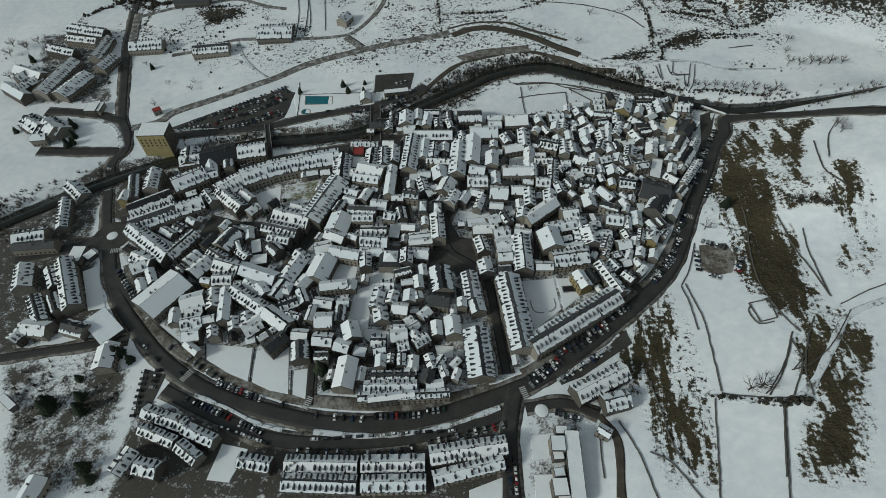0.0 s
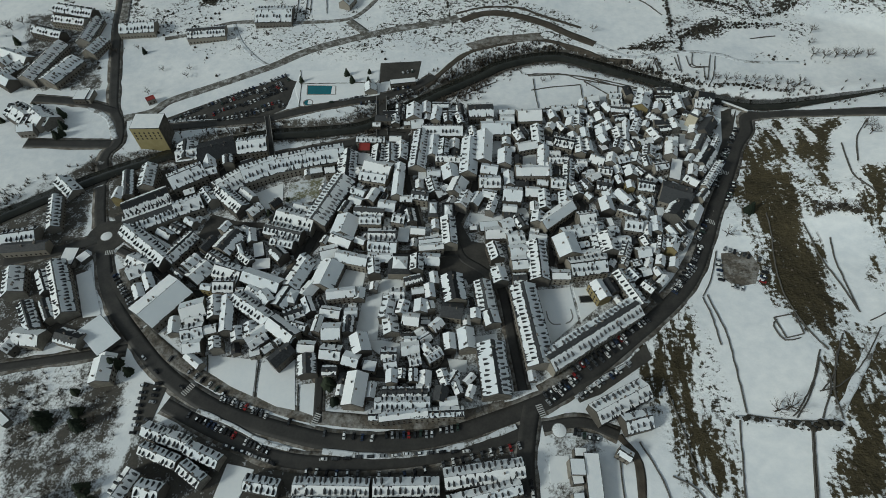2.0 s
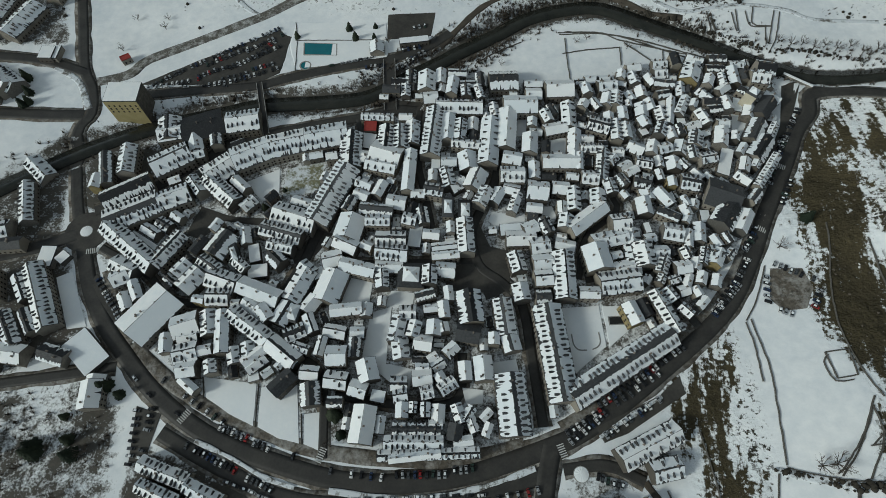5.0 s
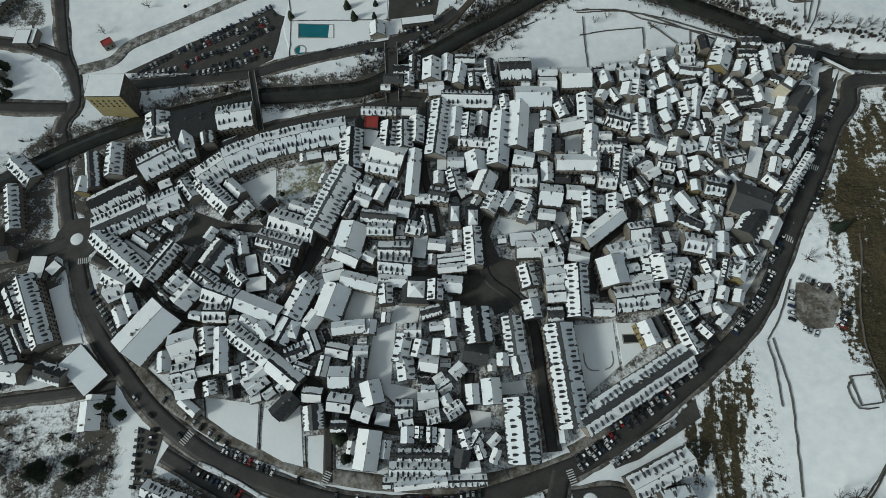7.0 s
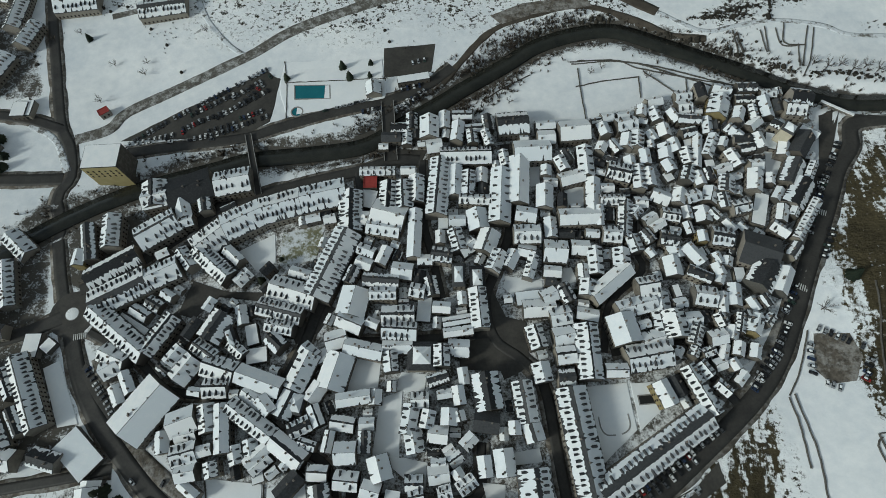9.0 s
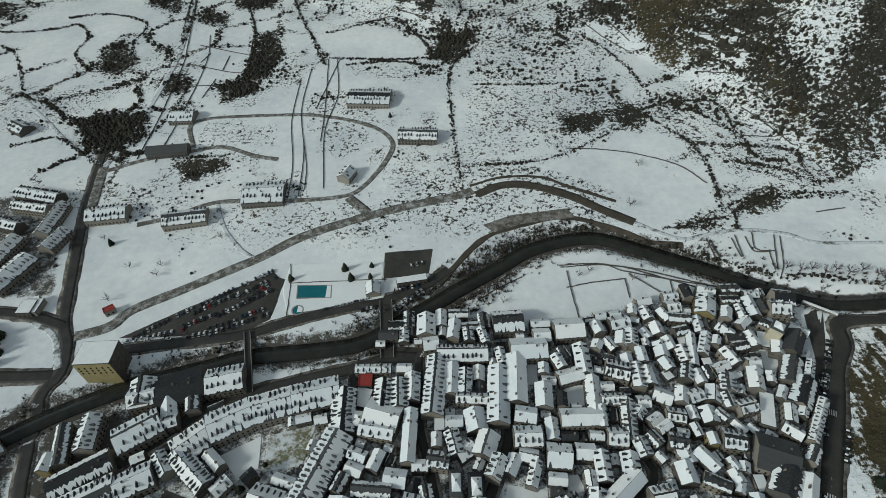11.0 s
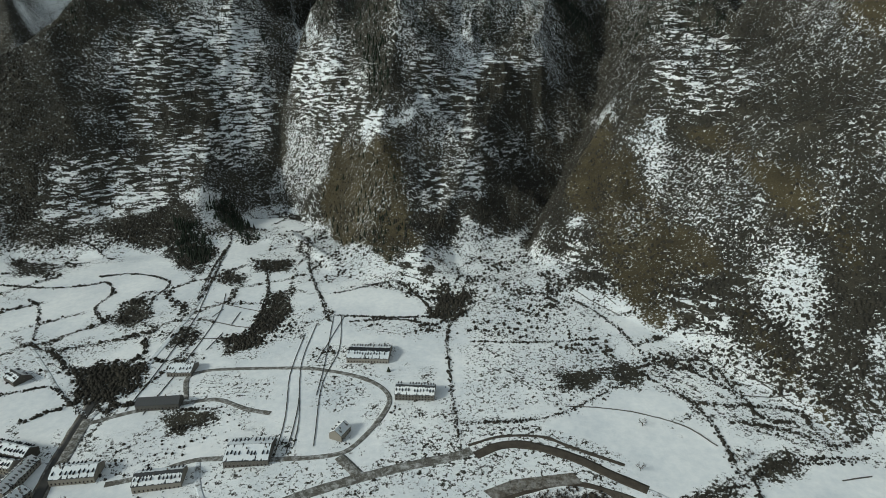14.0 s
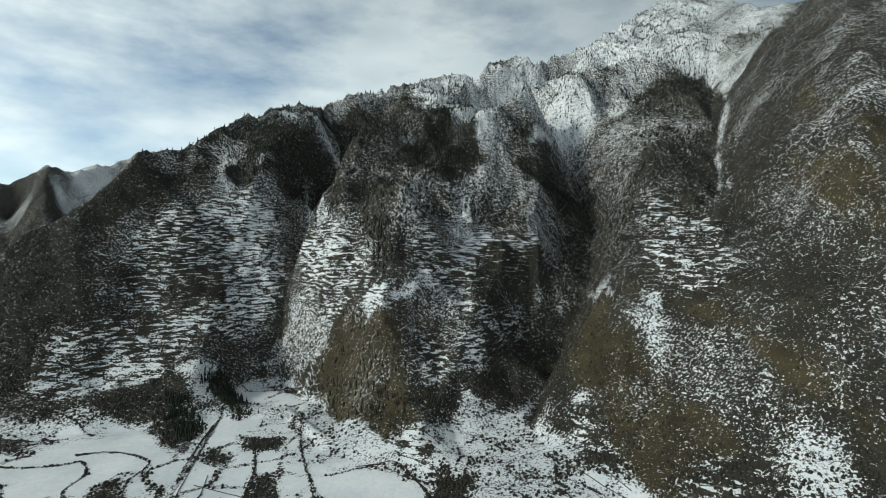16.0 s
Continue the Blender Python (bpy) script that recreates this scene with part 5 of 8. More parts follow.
def fill_quarter(poly, sizes, step, slack=0.2):
    """Small houses crowded into what the larger ones leave free, in line with their neighbours."""
    px, py = [p[0] for p in poly], [p[1] for p in poly]
    gx, gy = np.meshgrid(np.arange(min(px), max(px), step), np.arange(min(py), max(py), step))
    gx, gy = gx.ravel(), gy.ravel()
    inside = within(gx, gy, poly) > 6
    spots = list(zip(gx[inside], gy[inside]))
    for length, width in sizes:
        for x, y in spots:
            cx, cy = x + rnd.uniform(-2, 2), y + rnd.uniform(-2, 2)
            known = np.array([(q[0], q[1]) for q in PLACED])
            near = PLACED[int(np.argmin((known[:, 0] - cx) ** 2 + (known[:, 1] - cy) ** 2))]
            for turn in (near[4] % 180, near[4] % 180 + 90):
                ln, wd = length * rnd.uniform(0.85, 1.15), width * rnd.uniform(0.85, 1.1)
                if free(cx, cy, ln, wd, turn + rnd.uniform(-5, 5), slack):
                    house(cx, cy, ln / 1.05, wd / 1.12, turn, rnd.choice((5, 6, 7, 8)) if length > 8 else rnd.choice((3, 4, 5)), rnd.choice("ggggpggd" if length > 8 else "ggd"), "old_house" if length > 7 else "annexe")
                    break


house(-213.1, 154.3, 15.5, 9.8, -89, 5, "g")
house(-327.5, 408.1, 10.1, 11.0, 1, 5, "f")
house(-245.7, 356.2, 22.2, 15.6, 2, 20, "y")
house(-210.3, 330.3, 15.6, 12.8, 13, 9, "g")
house(-30.0, 122.0, 26.0, 3.2, 7, 9, "g")
house(-47.6, 122.9, 2.9, 4.8, 2, 6, "f")
house(-70.6, 337.9, 8.1, 7.7, -0, 7, "r")
house(-72.1, 415.8, 11.0, 9.6, -84, 4, "g")
house(-43.8, 422.9, 21.8, 5.5, 10, 4, "f")
# stands in for red machinery, a crane truck, by the car park
house(-266.2, 405.3, 6.9, 4.8, 35, 4, "r")
house(70.3, 83.3, 34.3, 7.1, -92, 7, "f")
house(62.6, 94.1, 7.3, 7.3, -1, 8, "f")
house(65.8, 102.2, 6.2, 3.2, -1, 6, "f")
house(62.4, 88.5, 5.5, 4.1, 5, 6, "f")
house(61.8, 79.7, 5.4, 4.0, 5, 6, "f")
house(61.0, 71.9, 7.5, 7.7, 3, 8, "f")
house(62.5, 65.3, 6.2, 5.4, -1, 7, "f")
house(89.2, 100.9, 7.1, 5.0, -35, 6, "g")
house(-222.0, 73.5, 13.2, 10.0, -97, 6, "g")
house(-366.2, 380.4, 16.0, 17.1, 57, 7, "g")
house(-349.2, 376.8, 15.9, 17.2, 52, 7, "g")
house(-354.7, 364.2, 12.3, 8.7, 7, 6, "g")
house(-325.2, 409.5, 12.1, 11.9, -0, 5, "f")
house(-407.2, 458.8, 33.7, 12.5, -23, 7, "g")
house(-407.6, 430.3, 33.0, 10.6, -33, 7, "g")
house(-263.2, 124.2, 12.9, 2.7, -34, 4, "f")
house(-235.0, 307.9, 21.9, 10.6, -82, 8, "t")
house(-248.1, 300.9, 24.9, 7.4, -73, 8, "p")
house(-251.5, 290.3, 7.2, 9.4, 0, 8, "m")
house(-228.6, 283.6, 31.2, 13.7, 32, 8, "p")
house(-204.7, 308.1, 25.1, 16.6, 34, 8, "t")
house(-211.5, 333.4, 15.7, 17.1, 12, 8, "t")
house(-189.8, 337.4, 28.0, 20.1, 22, 8, "d")
house(-161.2, 341.5, 22.0, 16.8, 11, 8, "t")
house(-191.4, 322.9, 9.2, 12.6, 21, 7, "g")
house(-187.7, 313.1, 9.0, 6.5, 18, 7, "g")
house(-177.2, 324.6, 7.3, 8.3, 16, 8, "p")
house(-169.2, 300.1, 20.7, 17.5, 42, 8, "t")
house(-150.2, 312.7, 24.3, 17.8, 27, 8, "t")
house(-126.7, 322.0, 25.4, 17.8, 17, 8, "t")
house(-100.4, 328.8, 27.9, 17.8, 13, 8, "t")
house(-165.3, 284.2, 28.9, 11.0, -41, 8, "t")
house(-82.3, 317.0, 26.9, 13.7, -88, 8, "t")
house(-91.2, 281.1, 44.3, 16.0, -112, 8, "t")
house(-113.4, 264.2, 27.7, 13.5, -17, 8, "t")
house(-219.8, 267.0, 32.7, 17.0, 29, 8, "t")
house(-195.4, 278.7, 19.0, 14.0, 27, 8, "t")
house(-182.7, 287.9, 14.7, 7.1, -51, 8, "t")
house(-214.9, 242.8, 44.5, 12.0, -37, 8, "t")
house(-190.5, 240.6, 24.5, 10.1, 59, 8, "t")
house(-210.1, 247.1, 20.8, 6.2, -30, 4, "f")
house(-214.7, 227.9, 16.4, 10.5, -24, 8, "t")
house(-215.4, 221.5, 10.2, 10.0, 30, 7, "g")
house(-190.5, 197.8, 30.3, 21.2, 55, 7.5, "G")
house(-171.0, 219.9, 14.8, 11.8, 55, 8, "g")
house(-161.8, 230.3, 14.8, 7.8, -33, 8, "t")
house(-151.4, 219.8, 18.3, 12.2, -18, 8, "t")
house(-151.9, 209.1, 12.9, 10.0, 1, 8, "t")
house(-163.1, 207.3, 6.8, 4.2, -10, 8, "m")
house(-141.4, 205.8, 4.9, 3.7, 1, 6, "g")
house(-157.1, 244.4, 14.7, 15.6, -28, 8, "p")
house(-147.1, 236.7, 4.8, 15.4, 26, 7, "h")
house(-142.9, 230.7, 6.6, 10.4, 51, 8, "t")
house(-136.3, 239.7, 6.7, 11.1, 16, 4, "f")
house(-132.0, 227.5, 11.5, 8.0, 9, 4, "f")
house(-120.1, 252.7, 26.0, 9.9, -15, 8, "t")
house(-119.3, 243.0, 15.8, 7.2, -12, 8, "t")
house(-120.7, 234.3, 10.1, 8.5, -42, 8, "p")
house(-127.6, 212.6, 26.1, 10.2, -20, 7.5, "G")
house(-128.6, 202.7, 17.0, 9.9, -33, 6, "g")
house(-122.5, 199.3, 7.5, 9.7, 40, 8, "g")
house(-105.5, 200.4, 7.3, 10.7, -12, 7, "h")
house(-111.2, 199.6, 13.8, 9.6, 67, 7, "g")
house(-104.3, 217.8, 21.5, 11.1, 67, 7, "g")
house(-168.0, 191.4, 14.4, 12.8, 20, 7, "g")
house(-154.3, 193.1, 14.5, 9.0, -75, 8, "t")
house(-145.0, 187.8, 24.9, 7.2, -81, 8, "g")
house(-129.0, 190.9, 31.1, 9.6, -34, 8, "t")
house(-107.8, 176.0, 19.8, 10.0, -36, 8, "g")
house(-77.1, 257.1, 16.4, 15.2, -102, 7.5, "G")
house(-78.1, 244.9, 15.0, 9.7, -24, 8, "g")
house(-50.6, 248.3, 18.1, 10.0, 1, 8, "t")
house(-49.6, 239.1, 19.0, 9.8, -4, 8, "t")
house(-35.5, 254.6, 8.0, 17.1, -5, 4, "f")
house(-15.5, 244.8, 18.1, 4.6, 9, 7, "g")
house(-16.2, 238.0, 16.2, 4.6, 7, 7, "g")
house(-3.9, 251.4, 22.9, 9.4, -86, 8, "t")
house(-85.7, 234.8, 11.9, 10.0, 16, 7, "g")
house(-69.7, 228.9, 21.3, 8.2, -13, 8, "g")
house(-85.1, 217.0, 19.8, 14.6, 74, 7.5, "G")
house(-100.9, 228.5, 7.8, 9.4, 51, 6, "g")
house(-93.9, 226.4, 7.1, 6.7, 29, 4, "f")
house(-95.9, 205.7, 8.9, 10.1, -32, 6, "g")
house(-74.2, 202.2, 18.0, 6.8, 8, 7, "g")
house(-62.3, 203.0, 7.9, 6.1, -91, 6, "g")
house(-50.5, 230.3, 16.2, 7.7, 1, 7, "g")
house(-54.2, 221.7, 10.9, 7.4, -83, 8, "t")
house(-36.7, 224.6, 14.9, 14.2, -91, 7, "h")
house(-25.6, 224.4, 11.5, 8.0, -90, 8, "t")
house(-16.1, 228.8, 11.6, 9.0, -4, 6, "g")
house(-27.8, 211.7, 6.0, 10.3, 107, 8, "p")
house(-24.4, 203.7, 7.8, 4.3, 8, 7, "g")
house(-37.7, 200.6, 9.3, 7.8, 1, 8, "g")
house(-22.0, 191.7, 8.6, 7.7, -93, 8, "g")
house(-43.2, 190.8, 14.9, 7.8, 81, 8, "g")
house(-33.5, 190.6, 9.4, 6.5, 77, 8, "g")
house(-16.1, 192.0, 5.3, 4.7, 104, 8, "g")
house(-1.2, 204.4, 18.9, 13.1, -82, 8, "p")
house(-2.2, 188.7, 10.4, 11.7, 82, 8, "d")
house(-165.1, 184.6, 10.9, 7.3, 11, 7, "g")
house(-163.3, 174.9, 11.1, 11.8, -76, 8, "t")
house(-161.2, 165.9, 10.1, 8.7, 8, 7, "g")
house(-159.1, 157.3, 12.0, 4.8, -36, 6, "g")
house(-147.5, 167.0, 6.7, 7.1, 16, 8, "t")
house(-136.4, 174.1, 9.4, 6.4, -72, 6, "g")
house(-128.2, 177.6, 8.7, 7.0, -75, 7, "g")
house(-123.7, 173.9, 14.7, 6.2, 42, 8, "g")
house(-122.3, 169.6, 11.8, 6.1, 40, 7, "g")
house(-123.5, 163.0, 6.2, 5.3, 18, 4, "f")
house(-105.3, 158.9, 13.8, 7.8, 48, 8, "d")
house(-108.4, 168.5, 4.3, 4.4, -43, 7, "g")
house(-102.0, 170.1, 5.7, 3.8, -30, 8, "g")
house(-91.1, 164.8, 10.1, 7.2, -4, 7, "g")
house(-89.0, 153.0, 12.0, 9.7, -80, 8, "p")
house(-102.5, 187.6, 11.4, 8.0, 25, 8, "t")
house(-97.9, 178.9, 9.4, 4.5, -18, 8, "t")
house(-86.6, 180.2, 10.7, 4.8, -99, 8, "g")
house(-76.8, 174.2, 11.0, 10.3, 1, 8, "g")
house(-75.8, 161.0, 12.2, 8.8, -6, 7, "g")
house(-63.0, 156.2, 9.5, 8.1, -16, 8, "g")
house(-58.5, 166.6, 10.8, 11.4, 17, 7, "g")
house(-51.9, 153.0, 7.7, 6.0, -9, 4, "f")
house(-40.5, 159.6, 8.9, 7.1, 1, 7, "g")
house(-39.4, 153.0, 7.4, 6.5, 10, 8, "t")
house(-28.0, 168.7, 7.5, 4.5, 1, 6, "g")
house(-27.8, 163.4, 10.5, 8.3, 7, 7, "g")
house(-24.8, 154.9, 6.9, 6.5, 13, 8, "t")
house(-17.2, 162.7, 5.3, 6.7, 34, 7, "g")
house(-13.6, 158.6, 9.8, 6.6, 34, 8, "t")
house(-58.7, 137.5, 19.0, 11.3, -95, 7.5, "G")
house(-74.9, 148.8, 8.0, 5.4, 1, 8, "p")
house(-38.1, 145.4, 6.4, 7.4, 1, 7, "g")
house(-25.4, 145.7, 4.9, 6.9, 1, 8, "t")
house(-18.4, 143.8, 9.6, 6.2, -92, 6, "g")
house(-32.0, 146.9, 3.8, 5.3, 1, 8, "t")
house(-19.6, 138.3, 7.2, 4.2, 1, 7, "g")
house(-29.8, 135.6, 24.4, 5.7, 1, 8, "p")
house(-31.0, 128.8, 29.9, 6.6, 1, 8, "t")
house(-22.9, 123.2, 50.8, 5.0, 3, 8, "t")
house(-9.3, 134.2, 7.3, 7.7, -11, 8, "d")
house(-4.9, 130.0, 10.1, 4.6, 10, 7, "g")
house(-7.4, 144.0, 10.0, 5.6, -71, 8, "t")
house(-2.1, 144.2, 8.1, 4.9, 58, 8, "t")
house(0.2, 138.8, 4.9, 7.8, 21, 7, "g")
house(7.6, 143.7, 3.9, 6.6, -43, 6, "g")
house(8.1, 136.0, 4.3, 6.9, -21, 6, "g")
house(-4.0, 166.9, 10.1, 6.3, -85, 8, "g")
house(6.3, 168.6, 13.0, 9.2, -84, 8, "g")
house(-11.9, 179.3, 6.6, 7.6, -45, 6, "g")
house(-28.1, 182.9, 10.2, 8.1, -7, 7, "g")
house(-40.8, 180.3, 12.7, 8.8, -80, 6, "g")
house(12.4, 185.5, 6.0, 6.3, 1, 8, "g")
house(21.8, 149.2, 31.5, 15.0, -85, 8, "t")
house(18.8, 198.8, 21.0, 10.1, -83, 8, "t")
house(22.3, 183.2, 9.2, 8.8, -76, 7, "g")
house(46.7, 178.3, 52.8, 15.0, -83, 8, "t")
house(83.6, 171.5, 67.5, 13.1, 32, 8, "t")
house(112.0, 203.2, 26.4, 8.0, -67, 8, "t")
house(92.9, 201.8, 13.0, 7.9, -69, 8, "m")
house(88.0, 221.8, 23.6, 13.6, 9, 7, "t")
house(27.6, 233.9, 12.6, 8.7, -77, 8, "t")
house(42.2, 245.8, 11.5, 9.8, 11, 6, "g")
house(43.1, 234.0, 11.3, 9.5, 9, 7, "g")
house(42.9, 223.0, 10.1, 8.7, 6, 8, "g")
house(55.2, 224.9, 29.2, 12.0, -90, 8, "t")
house(29.1, 214.1, 10.3, 9.0, -80, 8, "t")
house(42.2, 211.1, 8.3, 7.9, 1, 8, "p")
house(76.3, 237.2, 16.3, 14.3, -78, 7.5, "G")
house(86.0, 250.6, 21.8, 9.3, 14, 7, "g")
house(99.9, 246.2, 23.8, 10.4, -88, 5, "g")
house(94.1, 231.5, 15.5, 9.7, 14, 5, "g")
house(93.6, 261.9, 11.5, 11.1, 9, 7, "t")
house(104.8, 239.5, 15.0, 11.7, -85, 7, "t")
house(114.7, 241.9, 8.4, 10.4, -86, 5, "g")
house(115.5, 233.2, 7.0, 10.3, -24, 7, "t")
house(124.8, 255.0, 11.6, 10.6, -10, 7, "t")
house(110.6, 259.5, 4.0, 6.6, 11, 4, "f")
house(72.7, 264.7, 28.6, 9.5, 39, 7.5, "G")
house(58.9, 261.6, 8.5, 8.9, -11, 8, "g")
house(65.6, 278.6, 16.4, 7.6, -92, 7, "g")
house(58.0, 287.3, 10.6, 8.6, -4, 7, "g")
house(81.4, 279.2, 9.8, 12.7, -4, 6, "g")
house(43.2, 285.8, 13.4, 13.0, -6, 6, "g")
house(16.4, 281.6, 11.3, 7.2, 63, 7, "g")
house(26.1, 286.7, 10.4, 7.2, -14, 6, "g")
house(28.0, 276.6, 14.4, 5.8, 71, 6, "g")
house(25.3, 257.7, 13.9, 7.5, 6, 4, "f")
house(30.9, 250.9, 17.9, 9.3, 3, 6, "g")
house(37.1, 258.1, 8.4, 8.4, -67, 6, "g")
house(2.8, 293.4, 14.3, 11.3, 69, 7, "g")
house(7.5, 280.2, 13.1, 8.5, 64, 8, "t")
house(-4.1, 269.7, 8.3, 14.0, 0, 7, "h")
house(-15.1, 272.2, 6.7, 12.6, 0, 7, "h")
house(-26.4, 332.3, 38.8, 12.4, 85, 8, "t")
house(-8.6, 354.6, 31.5, 11.6, 0, 8, "t")
house(-15.8, 336.3, 20.7, 7.6, -93, 8, "g")
house(-7.8, 334.1, 16.5, 8.2, -94, 8, "t")
house(-3.1, 322.2, 20.4, 6.2, -4, 7, "g")
house(12.4, 324.6, 36.4, 12.2, -95, 7, "g")
house(16.2, 352.1, 6.2, 10.6, 8, 7, "g")
house(-2.4, 308.7, 13.5, 11.4, 98, 6, "g")
house(-24.0, 307.7, 6.0, 6.9, 0, 4, "f")
house(24.5, 335.0, 32.1, 11.5, -95, 7.5, "G")
house(34.5, 356.1, 22.6, 14.0, 2, 7.5, "G")
house(39.7, 322.7, 15.3, 9.4, -95, 7, "g")
house(67.9, 347.4, 20.9, 8.9, -91, 7, "g")
house(69.8, 322.4, 24.1, 7.9, -96, 7, "g")
house(59.5, 307.4, 23.8, 9.7, 1, 7.5, "G")
house(58.1, 335.9, 15.5, 8.5, 15, 7, "g")
house(52.1, 345.3, 6.6, 9.3, 22, 8, "g")
house(26.9, 297.0, 15.2, 11.0, 0, 8, "g")
house(27.3, 310.4, 12.2, 9.1, -11, 8, "g")
house(80.6, 318.5, 14.3, 6.8, 0, 7, "t")
house(86.9, 305.5, 24.1, 7.9, -99, 7, "t")
house(77.7, 295.3, 10.6, 9.8, -4, 7, "t")
house(71.8, 307.7, 13.2, 3.9, -94, 8, "g")
house(-32.4, 378.6, 12.0, 15.4, 0, 6, "g")
house(-29.1, 363.5, 10.0, 9.3, 7, 7, "g")
house(-13.6, 373.7, 7.8, 13.7, -7, 8, "g")
house(-4.0, 368.0, 6.6, 8.5, 4, 8, "t")
house(5.7, 367.1, 5.3, 10.9, 14, 8, "t")
house(23.2, 378.2, 19.5, 15.5, 4, 8, "p")
house(44.7, 366.7, 10.9, 9.2, 2, 7, "g")
house(62.9, 370.3, 18.9, 13.5, 4, 7.5, "G")
house(-72.1, 311.6, 11.2, 10.4, -95, 7, "h")
house(-60.9, 303.9, 19.9, 8.9, -11, 7, "g")
house(-57.8, 312.7, 20.6, 16.4, -17, 7.5, "G")
house(-41.4, 299.7, 30.9, 7.4, -92, 8, "g")
house(-58.5, 326.8, 18.4, 10.4, -92, 8, "t")
house(-48.5, 326.8, 18.4, 10.3, -87, 8, "t")
house(-40.7, 331.0, 18.5, 9.0, -90, 8, "t")
house(-66.2, 345.4, 21.9, 5.7, 0, 7, "g")
house(-71.8, 327.1, 9.4, 11.7, -13, 4, "f")
house(-48.8, 275.9, 12.1, 9.2, -8, 7, "g")
house(-35.2, 282.6, 8.5, 5.8, 0, 7, "g")
house(-61.2, 269.8, 20.4, 7.7, -5, 8, "p")
house(-59.8, 261.5, 15.0, 6.9, 0, 8, "t")
house(-39.5, 262.6, 8.6, 7.5, -12, 8, "t")
house(-31.1, 265.5, 10.9, 6.4, -79, 8, "p")
house(-24.9, 285.1, 12.0, 8.6, -9, 8, "p")
house(-15.5, 294.8, 13.8, 7.9, -75, 8, "t")
house(-9.3, 290.9, 9.2, 10.2, 125, 6, "g")
house(82.4, 370.9, 7.2, 8.3, 14, 7, "g")
house(97.7, 374.5, 13.0, 9.3, 9, 6, "g")
house(86.6, 381.7, 7.5, 6.6, 10, 5, "g")
house(108.8, 384.5, 7.7, 5.4, 79, 7, "g")
house(117.8, 382.3, 7.6, 9.3, 13, 6, "g")
house(129.9, 380.7, 6.3, 8.9, 25, 5, "g")
house(137.7, 387.1, 9.2, 8.6, 5, 6, "g")
house(159.0, 385.7, 12.7, 14.8, -21, 7, "m")
house(170.6, 378.8, 6.8, 8.8, -23, 7, "g")
house(180.6, 380.1, 5.3, 9.5, 0, 7, "t")
house(189.6, 384.0, 7.8, 14.4, 0, 6, "g")
house(207.1, 381.5, 12.1, 10.6, -7, 7, "t")
house(212.1, 388.7, 12.1, 11.7, -11, 8, "d")
house(138.7, 377.0, 14.1, 6.7, -6, 7, "p")
house(136.4, 366.4, 9.3, 6.3, 13, 7, "p")
house(96.5, 361.9, 9.8, 7.6, 74, 6, "g")
house(102.6, 362.2, 11.8, 7.6, 78, 7, "t")
house(88.1, 358.6, 6.0, 8.5, 30, 6, "g")
house(79.2, 357.3, 6.6, 6.2, 64, 7, "g")
house(113.7, 366.3, 6.0, 7.1, 21, 5, "g")
house(121.9, 370.0, 8.0, 8.4, 6, 5, "g")
house(120.0, 353.2, 10.6, 8.4, -93, 5, "g")
house(126.2, 357.4, 9.5, 6.4, -80, 6, "g")
house(95.9, 345.1, 7.0, 8.1, 0, 6, "g")
house(87.8, 338.1, 14.1, 11.6, -17, 7, "t")
house(99.5, 334.0, 16.2, 7.4, -93, 7, "t")
house(105.9, 334.0, 12.2, 6.8, -88, 7, "g")
house(119.5, 341.7, 7.3, 7.6, 20, 6, "g")
house(119.0, 335.2, 5.7, 5.9, 25, 4, "f")
house(132.4, 349.0, 8.1, 10.7, 3, 6, "g")
house(136.7, 362.1, 7.1, 8.3, 0, 4, "f")
house(139.3, 352.5, 23.6, 5.2, -102, 6, "g")
house(147.9, 355.5, 6.6, 15.8, -27, 7, "t")
house(164.9, 365.2, 7.9, 10.2, 40, 7, "t")
house(178.9, 371.1, 6.8, 9.3, -50, 6, "g")
house(170.0, 353.1, 9.0, 6.1, 10, 7, "p")
house(168.4, 359.5, 10.6, 4.8, 4, 8, "d")
house(130.0, 334.9, 7.7, 9.0, -22, 7, "t")
house(136.4, 332.1, 9.0, 6.2, -80, 6, "g")
house(151.8, 327.0, 9.4, 10.6, -15, 7, "t")
house(146.0, 342.6, 6.0, 6.3, 4, 4, "f")
house(169.7, 329.2, 9.0, 13.4, -15, 6, "g")
house(173.2, 340.5, 7.6, 7.0, 3, 6, "g")
house(151.9, 338.0, 6.1, 9.8, -69, 7, "m")
house(157.2, 311.4, 8.7, 10.0, -77, 7, "t")
house(148.6, 315.8, 9.3, 6.6, -88, 7, "t")
house(141.4, 320.7, 8.9, 9.6, -21, 6, "g")
house(129.8, 319.3, 7.8, 8.6, -72, 6, "g")
house(121.7, 319.7, 9.8, 7.1, 73, 7, "g")
house(111.3, 320.5, 10.8, 8.7, -26, 5, "g")
house(98.5, 316.8, 7.5, 6.8, 0, 5, "g")
house(93.7, 309.7, 7.1, 6.6, 50, 7, "t")
house(114.2, 306.8, 10.0, 7.6, -11, 7, "t")
house(134.3, 307.5, 9.6, 8.8, -88, 6, "g")
house(141.4, 307.3, 5.1, 6.6, 37, 6, "g")
house(189.1, 358.7, 8.6, 11.0, -14, 4, "f")
house(193.1, 350.8, 9.9, 7.1, 68, 6, "g")
house(193.8, 360.2, 7.5, 7.0, 50, 15, "b")
house(203.9, 353.6, 17.9, 9.5, 54, 8, "d")
house(193.5, 333.9, 18.8, 10.4, 59, 7, "p")
house(193.2, 319.1, 20.3, 11.5, 55, 7, "p")
house(169.8, 310.6, 21.5, 7.4, -110, 4, "f")
